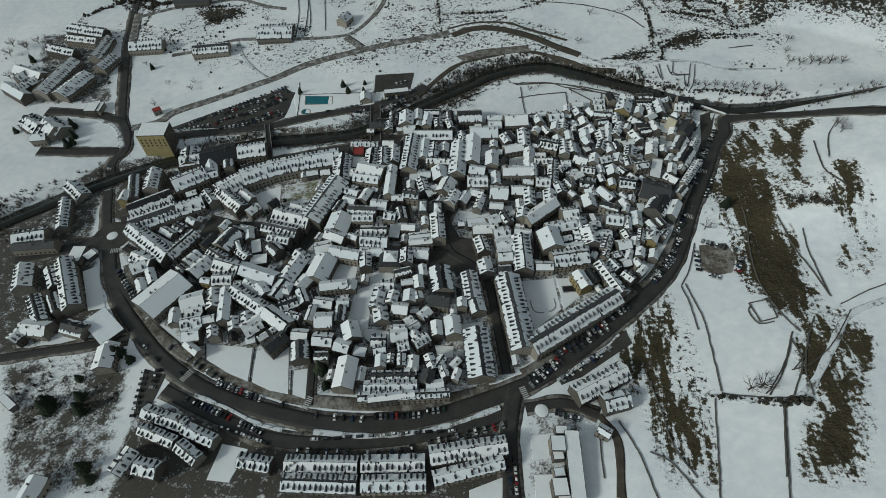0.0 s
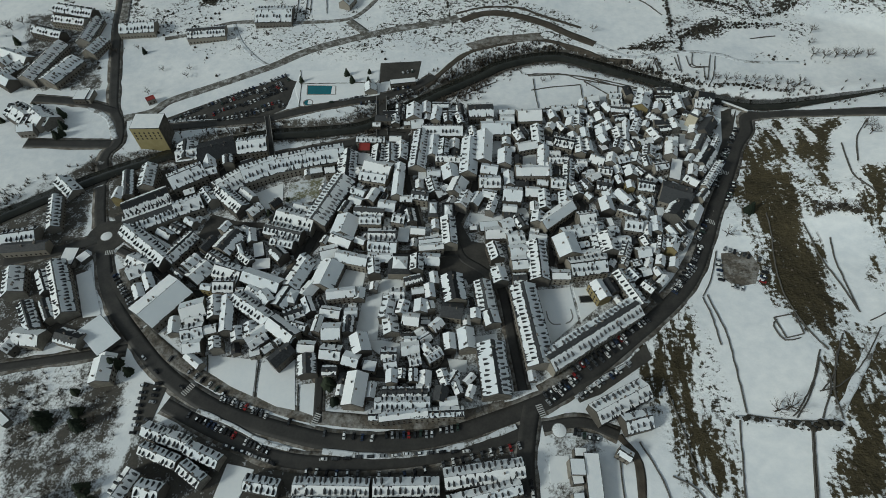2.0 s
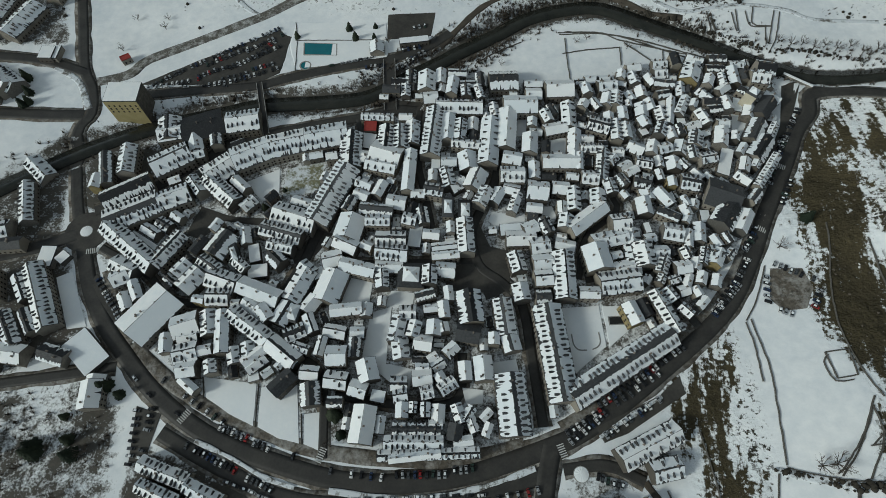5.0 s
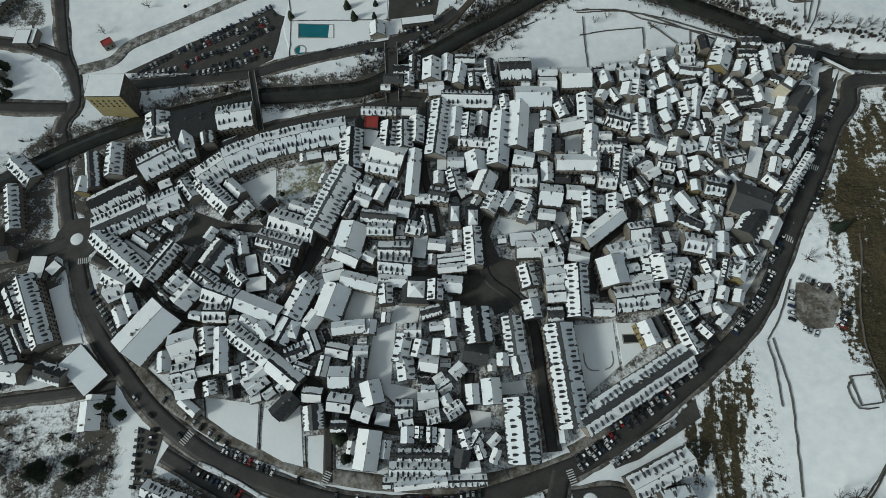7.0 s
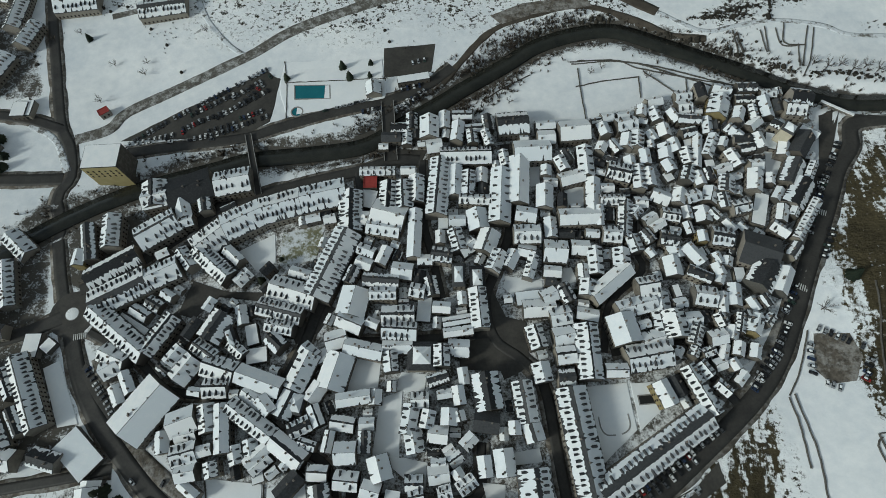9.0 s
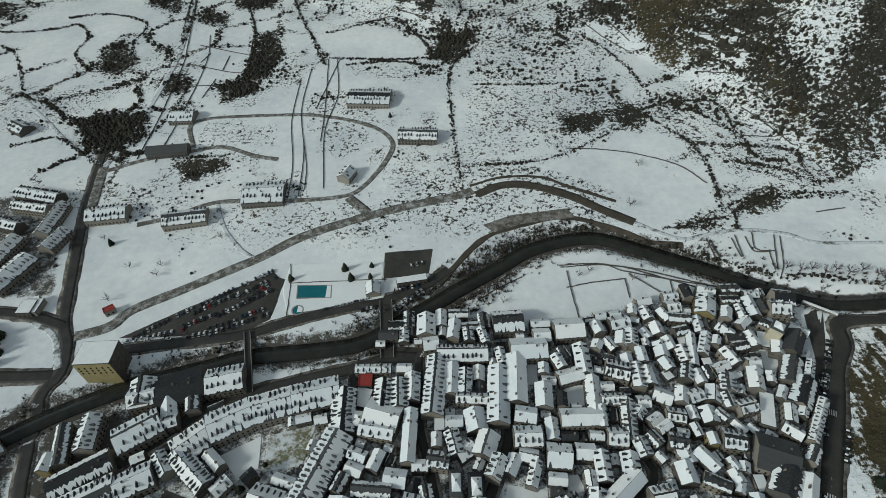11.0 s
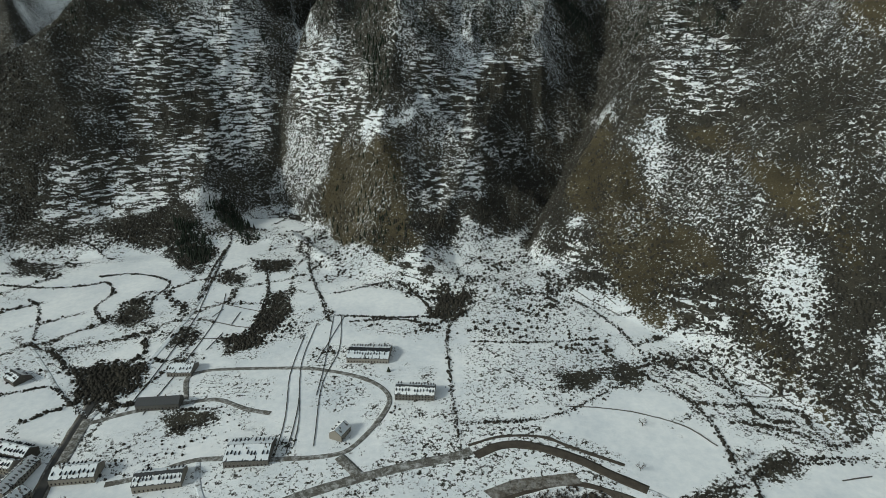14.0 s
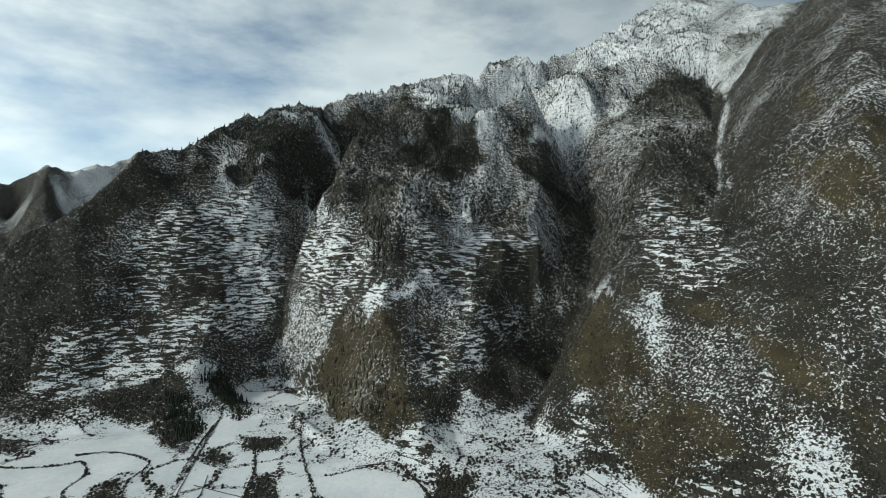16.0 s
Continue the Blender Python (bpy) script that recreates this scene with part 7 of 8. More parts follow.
def grow():
    rng = np.random.RandomState(12)
    # candidate places, denser near the foot of the mountain
    n = 380000
    b = rng.uniform(-43, 43, n)
    r = 520 + 3200 * rng.rand(n) ** 1.3
    x, y = HUB[0] + r * np.sin(np.radians(b)), HUB[1] + r * np.cos(np.radians(b))
    h = ground(x, y)
    bare, slush, scrub, _ = cover_at(x, y, h)
    wood = np.zeros(n)
    for p in LAND["wood"]:
        wood = np.maximum(wood, smooth(-10, 20, within(x, y, p) + (fbm(x, y, 70, 3, 43) - 0.5) * 40))
    wood = np.maximum(wood, smooth(0.56, 0.66, fbm(x, y, 210, 4, 91)) * smooth(480, 640, h) * 0.85 * (1 - smooth(25, 31, b)))
    keep = rng.rand(n)
    clump = fbm(x, y, 34, 3, 93)
    firs = keep < wood * 0.36
    firs |= (keep < 0.06 + 0.14 * smooth(0.42, 0.55, clump) * smooth(650, 850, h)) & (h > 350) & (b < 27)
    firs |= (bare > 0.5) & (b < 4) & (y > 820) & (keep < 0.03)
    firs |= (h > 700) & (b < 34) & (keep < 0.20 * smooth(0.46, 0.6, fbm(x, y, 90, 4, 94)) * (1 - 0.8 * smooth(1150, 1450, h)))
    bush = (~firs) & (keep < np.clip(scrub - 0.2, 0, 1) * (0.25 + 1.0 * smooth(0.42, 0.6, clump)) * (1 - 0.35 * smooth(0.3, 0.6, bare)) * (1 - smooth(500, 750, h)) * 0.62)
    size = rng.uniform(0.6, 1.0, n)
    scatter("mountain_conifers", FIRS, x[firs], y[firs], 4.5 + 6.5 * size[firs] ** 2, 0.9 + 0.3 * size[firs], M_PINE, "dark conifers on the mountain slopes", "conifers", 4)
    scatter("mountain_scrub", BUSHES, x[bush], y[bush], 1.2 + 2.6 * size[bush] ** 2, 0.8 + 0.3 * size[bush], M_BUSH, "leafless scrub and low trees on the snowy slopes", "scrub", 5)
    # rough growth among the valley fields and along the river
    n = 60000
    x, y = rng.uniform(-460, 460, n), rng.uniform(440, 760, n)
    m = fbm(x, y, 48, 4, 95)
    clear = np.ones(n, bool)
    for line, width in ROADS:
        if line[:, 1].max() > 420:
            d, _ = away(x, y, line)
            clear &= d > width / 2 + 1.5
    for p in LAND["clean_field"]:
        clear &= within(x, y, p) < -1
    k = clear & (rng.rand(n) < 0.004 + 0.34 * smooth(0.60, 0.72, m))
    scatter("field_scrub", TWIGS + BUSHES[:1], x[k], y[k], rng.uniform(0.8, 2.4, k.sum()), np.ones(k.sum()), M_BUSH, "dry stalks and bushes poking through field snow", "scrub", 6)
    n = 16000
    at = rng.randint(0, len(RIVER) - 1, n)
    s = rng.rand(n)
    ends = np.array(RIVER, float)
    p = ends[at] * (1 - s)[:, None] + ends[at + 1] * s[:, None]
    x, y = p[:, 0] + rng.normal(0, 13, n), p[:, 1] + rng.normal(0, 13, n)
    d, _ = away(x, y, RIVER)
    k = (d > 9.5) & (d < 26) & (rng.rand(n) < 0.08 + 0.6 * smooth(0.5, 0.62, fbm(x, y, 60, 3, 97)))
    for line, width in ROADS:
        dd, _ = away(x, y, line)
        k &= dd > width / 2 + 1
    scatter("river_bank_brush", TWIGS, x[k], y[k], rng.uniform(2.0, 5.0, k.sum()), np.ones(k.sum()), M_TWIG, "bare willow brush along the river bank", "brush", 7)
    # banks east of the ring road
    n = 9000
    x, y = rng.uniform(90, 330, n), rng.uniform(60, 330, n)
    bare, slush, scrub, _ = cover_at(x, y)
    k = (bare > 0.6) & (rng.rand(n) < 0.25)
    scatter("bank_tussocks", TWIGS + BUSHES[:2], x[k], y[k], rng.uniform(0.5, 1.5, k.sum()), np.full(k.sum(), 0.7), M_TWIG, "dry grass tussocks on the brown bank", "grass", 8)
    # the wooded park by the road
    n = 1600
    x, y = rng.uniform(-330, -150, n), rng.uniform(60, 190, n)
    k = (within(x, y, PARK) > 3) & (rng.rand(n) < 0.5 * smooth(0.45, 0.6, fbm(x, y, 25, 3, 99)))
    scatter("park_brush", TWIGS, x[k], y[k], rng.uniform(1.5, 4.5, k.sum()), np.ones(k.sum()), M_TWIG, "bare thicket under the park trees", "brush", 9)


grow()


# ---------- cars ----------
def car_shell():
    """Lofted body: bonnet, cabin and boot from cross-sections along the length."""
    prof = [(-2.15, 0.45, 0.60, 0.78), (-2.05, 0.30, 0.78, 0.84), (-1.3, 0.25, 0.88, 0.88), (-0.7, 0.25, 0.95, 0.88), (0.2, 0.25, 0.95, 0.88), (1.2, 0.25, 0.93, 0.88), (1.95, 0.28, 0.90, 0.84), (2.1, 0.45, 0.72, 0.78)]
    v, f = [], []
    for x, z0, z1, w in prof:
        v += [(x, -w, z0), (x, -w, (z0 + z1) / 2 + 0.1), (x, -w * 0.93, z1), (x, w * 0.93, z1), (x, w, (z0 + z1) / 2 + 0.1), (x, w, z0)]
    for k in range(len(prof) - 1):
        for j in range(6):
            a, b = 6 * k + j, 6 * k + (j + 1) % 6
            f.append((a, b, b + 6, a + 6))
    f += [tuple(range(5, -1, -1)), tuple(range(len(v) - 6, len(v)))]
    # the roof panel on top of the glasshouse
    b = len(v)
    v += [(-0.45, -0.62, 1.44), (1.25, -0.62, 1.42), (1.25, 0.62, 1.42), (-0.45, 0.62, 1.44), (-0.3, -0.5, 1.5), (1.1, -0.5, 1.48), (1.1, 0.5, 1.48), (-0.3, 0.5, 1.5)]
    f += [(b + 4, b + 5, b + 6, b + 7), (b, b + 1, b + 5, b + 4), (b + 1, b + 2, b + 6, b + 5), (b + 2, b + 3, b + 7, b + 6), (b + 3, b, b + 4, b + 7)]
    return v, f


def glass_house():
    v = [(-1.15, -0.8, 0.9), (1.75, -0.8, 0.9), (1.75, 0.8, 0.9), (-1.15, 0.8, 0.9), (-0.45, -0.62, 1.44), (1.25, -0.62, 1.42), (1.25, 0.62, 1.42), (-0.45, 0.62, 1.44)]
    return v, [(0, 1, 5, 4), (1, 2, 6, 5), (2, 3, 7, 6), (3, 0, 4, 7)]


def wheel_shape():
    v, f, n = [], [], 8
    for y in (-0.1, 0.1):
        v += [(0.32 * math.cos(2 * math.pi * k / n), y, 0.32 * math.sin(2 * math.pi * k / n)) for k in range(n)]
    f = [(k, (k + 1) % n, n + (k + 1) % n, n + k) for k in range(n)] + [tuple(range(n)), tuple(range(2 * n - 1, n - 1, -1))]
    return v, f


SHELL, GLASS = car_shell(), glass_house()
WHEEL = mesh_of("wheel", *wheel_shape(), M_TYRE)
GLASS_MESH = mesh_of("glazing", *GLASS, M_GLASS)
ROOF_SNOW = mesh_of("snow", [(-0.4, -0.58, 1.47), (1.2, -0.58, 1.46), (1.2, 0.58, 1.46), (-0.4, 0.58, 1.47), (-0.25, -0.45, 1.6), (1.05, -0.45, 1.58), (1.05, 0.45, 1.58), (-0.25, 0.45, 1.6)],
                    [(4, 5, 6, 7), (0, 1, 5, 4), (1, 2, 6, 5), (2, 3, 7, 6), (3, 0, 4, 7)], M_ROOF_SNOW)
PAINT_WORDS = ("silver", "white", "black", "dark grey", "red", "dark blue", "dark green")
SHELLS = [mesh_of("car_body", *SHELL, p) for p in CAR_PAINTS]


def car(x, y, turn):
    k = rnd.choices(range(7), (5, 4, 5, 6, 1.2, 2, 1))[0]
    snowy = rnd.random() < 0.3
    ob = new("car", SHELLS[k])
    d = 1.5
    a = radians(turn)
    z0, zf = land(x, y), land(x + d * math.cos(a), y + d * math.sin(a))
    zs = land(x - d * math.sin(a), y + d * math.cos(a))
    ob.matrix_basis = Matrix.Translation((x, y, z0 + 0.28)) @ pose(0, 0, 0, 0, 0, turn) @ pose(0, 0, 0, math.degrees(math.atan2(zs - z0, d)), -math.degrees(math.atan2(zf - z0, d)), 0)
    tagged(ob, PAINT_WORDS[k] + " hatchback car parked on wet asphalt" + (", roof under snow" if snowy else ""), "car", "parked cars")
    part("glazing", GLASS_MESH, ob)
    for wx in (-1.35, 1.3):
        for wy in (-0.8, 0.8):
            part("wheel", WHEEL, ob, m=pose(wx, wy, 0.32))
    if snowy:
        part("snow", ROOF_SNOW, ob)
    return ob


FAR_CARS = []


def car_row(a, b, n, way):
    """Cars between two places: p side by side, nose to the kerb; l nose to tail; q as p but along the row's other diagonal."""
    a, b = np.array(a), np.array(b)
    if way != "l":
        n = min(n, max(1, int(np.linalg.norm(b - a) / 2.55) + 1))
    turn = math.degrees(math.atan2(*(b - a)[::-1])) + {"p": 90, "q": 78, "l": 0}[way]
    for k in range(n):
        if n > 3 and rnd.random() < 0.08:
            continue
        p = a + (b - a) * (k / max(n - 1, 1))
        spot = (p[0] + rnd.uniform(-0.3, 0.3), p[1] + rnd.uniform(-0.3, 0.3), turn + rnd.uniform(-5, 5) + rnd.choice((0, 180)))
        if p[1] > 360 and p[0] < -60:
            FAR_CARS.append(spot)
        else:
            car(*spot)


car_row((210, 322), (231, 357), 14, "p")
car_row((191, 293), (209, 320), 11, "p")
car_row((143, 204), (161, 223), 9, "p")
car_row((96, 167), (121, 184), 10, "p")
car_row((70, 151), (93, 165), 9, "p")
car_row((72, 135), (103, 154), 12, "p")
car_row((-233, 222), (-213, 198), 10, "p")
car_row((179, 261), (170, 247), 5, "p")
car_row((-175.8, 160.7), (-137.8, 137.9), 9, "p")
car_row((-137.8, 135.8), (-109.9, 125.0), 13, "p")
car_row((-95.7, 121.5), (-91.5, 120.7), 1, "p")
car_row((-74.3, 114.6), (-47.4, 111.9), 6, "p")
car_row((-39.6, 113.2), (-13.8, 114.1), 9, "p")
car_row((-9.3, 116.1), (0.7, 117.3), 4, "p")
car_row((-154.4, 125.9), (-105.1, 105.1), 20, "p")
car_row((-73.5, 100.5), (5.2, 104.7), 13, "l")
car_row((-133.5, 109.7), (-101.1, 98.6), 8, "l")
car_row((-82.1, 93.7), (-36.6, 91.9), 9, "p")
car_row((-28.1, 92.4), (34.3, 107.5), 13, "p")
car_row((53.5, 131.2), (72.4, 146.3), 9, "p")
car_row((51.7, 135.7), (70.3, 147.4), 7, "p")
car_row((79.6, 152.2), (104.7, 168.4), 7, "p")
car_row((140.5, 202.9), (158.8, 224.0), 8, "p")
car_row((161.2, 226.6), (169.5, 239.5), 6, "p")
car_row((169.5, 246.4), (177.0, 254.7), 4, "p")
car_row((198.7, 277.9), (208.6, 295.5), 6, "p")
car_row((184.4, 235.8), (202.4, 225.2), 8, "p")
car_row((179.0, 231.2), (175.0, 211.4), 6, "q")
car_row((204.0, 217.6), (198.0, 207.1), 4, "q")
car_row((180.0, 206.2), (185.3, 203.5), 3, "p")
car_row((196.1, 294.7), (214.4, 332.6), 10, "p")
car_row((-245.7, 376.8), (-220.3, 395.9), 10, "p")
car_row((-220.3, 395.9), (-152.6, 439.9), 24, "p")
car_row((-206.8, 390.0), (-179.5, 402.5), 9, "p")
car_row((-168.2, 409.4), (-154.0, 425.4), 6, "p")
car_row((-187.5, 387.0), (-170.6, 392.6), 5, "p")
car_row((-166.3, 396.5), (-152.5, 402.3), 6, "p")
car_row((-217.6, 382.3), (-195.6, 395.7), 7, "p")
car_row((-237.3, 379.1), (-206.3, 387.1), 9, "p")
car_row((-202.8, 401.7), (-174.5, 418.0), 10, "p")
car_row((-183.7, 398.1), (-150.0, 420.3), 12, "p")
car_row((-177.6, 385.9), (-147.8, 397.8), 10, "p")
car_row((-197.1, 381.3), (-177.5, 385.0), 6, "p")
car_row((-174.1, 415.4), (-149.6, 433.1), 9, "p")
car_row((-110.7, 399.0), (-75.2, 408.5), 9, "l")
car_row((-82.5, 397.8), (-65.9, 400.1), 6, "p")
car_row((-56.3, 399.2), (-36.1, 414.1), 8, "p")
car_row((-52.3, 416.2), (-39.5, 419.1), 4, "p")
car_row((-186.9, 143.4), (-183.9, 115.8), 8, "q")
car_row((-178.8, 144.5), (-178.5, 119.3), 8, "q")
car_row((-192.9, 161.6), (-192.1, 161.0), 1, "l")
car_row((-182.4, 152.1), (-180.8, 151.0), 1, "l")
car_row((-163.8, 142.5), (-161.6, 141.1), 1, "l")
car_row((65.8, 114.3), (78.0, 110.1), 6, "p")
car_row((35.7, 83.3), (36.3, 71.8), 3, "l")
car_row((39.1, 87.7), (39.3, 71.8), 4, "l")
car_row((-229.1, 379.1), (-184.8, 380.2), 4, "l")
car_row((-44.7, 439.5), (-36.3, 441.9), 3, "p")
car_row((-226.1, 182.7), (-232.4, 174.6), 4, "p")


def far_car_park():
    """The crowded car park beyond the river, too far off to tell its cars apart."""
    v, f, mats = [], [], []
    for x, y, turn in FAR_CARS:
        m = pose(x, y, land(x, y) + 0.25, 0, 0, turn)
        for (sv, sf), k in ((SHELL, rnd.choices(range(7), (5, 4, 5, 6, 0.4, 2, 1))[0]), (GLASS, len(CAR_PAINTS))):
            base = len(v)
            v += [m @ Vector(q) for q in sv]
            f += [tuple(base + i for i in q) for q in sf]
            mats += [k] * len(sf)
    tagged(new("parked_cars", mesh_of("parked_cars", v, f, CAR_PAINTS + [M_GLASS], face_mats=mats)), "rows of parked cars filling the asphalt car park by the river", "cars", kind="stuff")


far_car_park()


# ---------- single trees ----------
def tube(v, f, p, q, r0, r1, n=4):
    p, q = Vector(p), Vector(q)
    t = (q - p).normalized()
    s = t.orthogonal().normalized()
    u = t.cross(s)
    b = len(v)
    for c, r in ((p, r0), (q, r1)):
        for k in range(n):
            a = 2 * math.pi * k / n
            v.append(c + s * (r * math.cos(a)) + u * (r * math.sin(a)))
    f += [(b + k, b + (k + 1) % n, b + n + (k + 1) % n, b + n + k) for k in range(n)]


def conifer(x, y, size):
    r = random.Random(int(x * 10 + y))
    h = size * 1.5
    top = new("conifer")
    top.matrix_basis = pose(x, y, land(x, y) - 0.2)
    tagged(top, "dark green conifer standing in the snow", "tree", "conifers")
    v, f = [], []
    tube(v, f, (0, 0, 0), (0, 0, h * 0.95), 0.03 * h, 0.008 * h, 6)
    part("trunk", mesh_of("trunk", v, f, M_BARK), top)
    v, f = [], []
    tiers = 11
    for k in range(tiers):
        z = h * (0.12 + 0.86 * k / tiers)
        rad = size * 0.52 * (1 - k / tiers) ** 0.8 + 0.25
        n = max(6, int(15 - k))
        for j in range(n):
            a = 2 * math.pi * (j + r.random()) / n
            q = rad * r.uniform(0.7, 1.15)
            w = 0.30 * q + 0.2
            c, s = math.cos(a), math.sin(a)
            b = len(v)
            v += [(0.1 * q * c, 0.1 * q * s, z + 0.22 * q), (0.6 * q * c - w * s, 0.6 * q * s + w * c, z - 0.10 * q), (q * c, q * s, z - 0.28 * q),
                  (0.6 * q * c + w * s, 0.6 * q * s - w * c, z - 0.10 * q), (0.55 * q * c, 0.55 * q * s, z + 0.10 * q)]
            f += [(b, b + 1, b + 4), (b + 1, b + 2, b + 4), (b + 2, b + 3, b + 4), (b + 3, b, b + 4)]
    part("crown", mesh_of("crown", v, f, M_PINE), top)


def bare_tree(x, y, size):
    r = random.Random(int(x * 10 - y))
    h = size * 1.3
    top = new("bare_tree")
    top.matrix_basis = pose(x, y, land(x, y) - 0.2, 0, 0, r.uniform(0, 360))
    tagged(top, "leafless broad tree with a fan of grey twigs", "tree", "bare trees")
    v, f, tv, tf = [], [], [], []
    tube(v, f, (0, 0, 0), (0, 0, h * 0.3), 0.035 * h, 0.028 * h, 6)
    for k in range(8):
        a, up = 2 * math.pi * (k + r.random()) / 8, r.uniform(0.5, 1.1)
        d = Vector((math.cos(a), math.sin(a), up)).normalized()
        p = Vector((0, 0, h * r.uniform(0.22, 0.32)))
        q = p + d * h * r.uniform(0.32, 0.45)
        tube(v, f, p, q, 0.018 * h, 0.009 * h)
        for j in range(6):
            s = p.lerp(q, r.uniform(0.35, 1.0))
            e = (d + Vector((r.uniform(-1, 1), r.uniform(-1, 1), r.uniform(-0.1, 0.9))) * 0.75).normalized()
            g = s + e * h * r.uniform(0.16, 0.3)
            tube(tv, tf, s, g, 0.007 * h, 0.003 * h, 3)
            for i in range(4):
                s2 = s.lerp(g, r.uniform(0.3, 1.0))
                e2 = (e + Vector((r.uniform(-1, 1), r.uniform(-1, 1), r.uniform(-0.3, 0.8))) * 0.8).normalized()
                tube(tv, tf, s2, s2 + e2 * h * r.uniform(0.07, 0.15), 0.004 * h, 0.0015 * h, 3)
    part("trunk", mesh_of("trunk", v, f, M_BARK), top)
    part("crown", mesh_of("crown", tv, tf, M_TWIG), top)


conifer(-75.7, 143.1, 9)
conifer(-71.1, 132.6, 6)
conifer(-2.7, 267.7, 8)
conifer(-3.4, 258.4, 7)
conifer(-238.1, 120.5, 10)
conifer(-216.7, 119.6, 9)
conifer(-226.8, 139.5, 5)
conifer(-208.4, 156.4, 9)
conifer(-199.2, 152.1, 6)
conifer(206.9, 264.5, 8)
conifer(-238.4, 124.2, 9)
conifer(-220.6, 127.5, 7)
conifer(-195.4, 79.8, 6)
conifer(-136.6, 430.1, 5)
conifer(-75.6, 429.3, 4)
conifer(-71.4, 637.2, 4)
conifer(-90.2, 428.2, 6)
conifer(-96, 438.2, 6)
conifer(-75.4, 440.5, 4)
conifer(-136.1, 274.3, 5)
conifer(-125.2, 288.1, 3)
conifer(-336.8, 385.5, 8)
conifer(-330.5, 371.2, 7)
conifer(-330.9, 359.5, 7)
conifer(65.1, 253.6, 6)
conifer(53.7, 260.8, 5)
conifer(-420, 486.2, 7)
conifer(-201.2, 85.9, 8)
conifer(-362.2, 394.2, 6)
conifer(-342.9, 374.3, 7)
conifer(-327.8, 362.9, 6)
conifer(-385.6, 378.2, 5)
conifer(-294.3, 475, 5)
bare_tree(-19.3, 231.4, 7)
bare_tree(188.6, 246.7, 8)
bare_tree(171.5, 120.8, 9)
bare_tree(-209.5, 122, 8)
bare_tree(-243.9, 113.8, 7)
bare_tree(-248.4, 102.2, 7)
bare_tree(-219.9, 98.6, 8)
bare_tree(-201.2, 85.9, 9)
bare_tree(-220.7, 86.1, 7)
bare_tree(-264.3, 133.6, 8)
bare_tree(156.1, 544.7, 7)
bare_tree(136.7, 494.9, 7)
bare_tree(24, 443.2, 5)
bare_tree(-64.1, 424.9, 5)
bare_tree(-71.7, 414.9, 5)
bare_tree(-273.4, 416.9, 6)
bare_tree(-37, 298.5, 5)
bare_tree(-64.4, 302.4, 6)
bare_tree(-56.9, 299.2, 6)
bare_tree(-59.8, 136.3, 6)
bare_tree(-77.4, 127.4, 6)
bare_tree(-239.2, 239.4, 3)
bare_tree(-447.6, 495.7, 9)
bare_tree(-439.5, 510.2, 9)
bare_tree(-430.5, 459, 8)
bare_tree(-391.1, 459, 7)
bare_tree(-244.8, 440.4, 6)
bare_tree(-270.2, 450.2, 5)
bare_tree(-203.4, 478, 6)
bare_tree(-244.9, 450.7, 5)
bare_tree(-321.8, 475.2, 5)
bare_tree(-191.9, 554.5, 5)
bare_tree(95.4, 624.1, 6)
bare_tree(127.6, 752, 7)
bare_tree(10.6, 754.1, 8)
bare_tree(233.6, 422.4, 7)
bare_tree(241.7, 418.7, 8)
bare_tree(250.8, 420, 7)
bare_tree(258, 415.5, 8)
bare_tree(266.9, 417.6, 7)
bare_tree(274.2, 413.9, 8)
bare_tree(285.4, 416.8, 7)
bare_tree(293.3, 411.2, 7)
bare_tree(304, 413.1, 8)
bare_tree(329.3, 450.9, 9)
bare_tree(339, 448.8, 9)
bare_tree(350, 450, 10)
bare_tree(357.1, 448, 9)
bare_tree(367.1, 449.3, 9)
bare_tree(378.4, 448.8, 8)
bare_tree(340.7, 485.6, 8)
bare_tree(333, 468, 7)
bare_tree(348.3, 373.2, 8)
bare_tree(356.7, 374.2, 8)
bare_tree(340.6, 370.7, 7)
bare_tree(81.2, 423, 5)
bare_tree(119.3, 417.1, 6)
bare_tree(129.8, 418.4, 6)
bare_tree(89.5, 426.9, 5)
bare_tree(23, 400.5, 5)
bare_tree(177.6, 121.6, 11)
bare_tree(304.5, 328, 9)
bare_tree(303.7, 319.5, 8)
bare_tree(241.9, 255, 7)
bare_tree(248.7, 255.4, 8)
bare_tree(256, 252.5, 8)
bare_tree(263.2, 249.4, 8)
bare_tree(216.4, 500.7, 6)
bare_tree(225.9, 505, 6)
bare_tree(-435.3, 507.4, 8)
bare_tree(-451.9, 512, 9)
bare_tree(-427.9, 517.1, 8)
bare_tree(-302.4, 480.8, 5)


# ---------- swimming pool, bridges, crossings ----------
def slab(name, pts, z0, z1, mat):
    n = len(pts)
    v = [(x, y, z0) for x, y in pts] + [(x, y, z1) for x, y in pts]
    f = [tuple(range(n, 2 * n)), tuple(range(n - 1, -1, -1))] + [(k, (k + 1) % n, n + (k + 1) % n, n + k) for k in range(n)]
    return mesh_of(name, v, f, mat)


def disc(x, y, r, n=24):
    return [(x + r * math.cos(2 * math.pi * k / n), y + r * math.sin(2 * math.pi * k / n)) for k in range(n)]


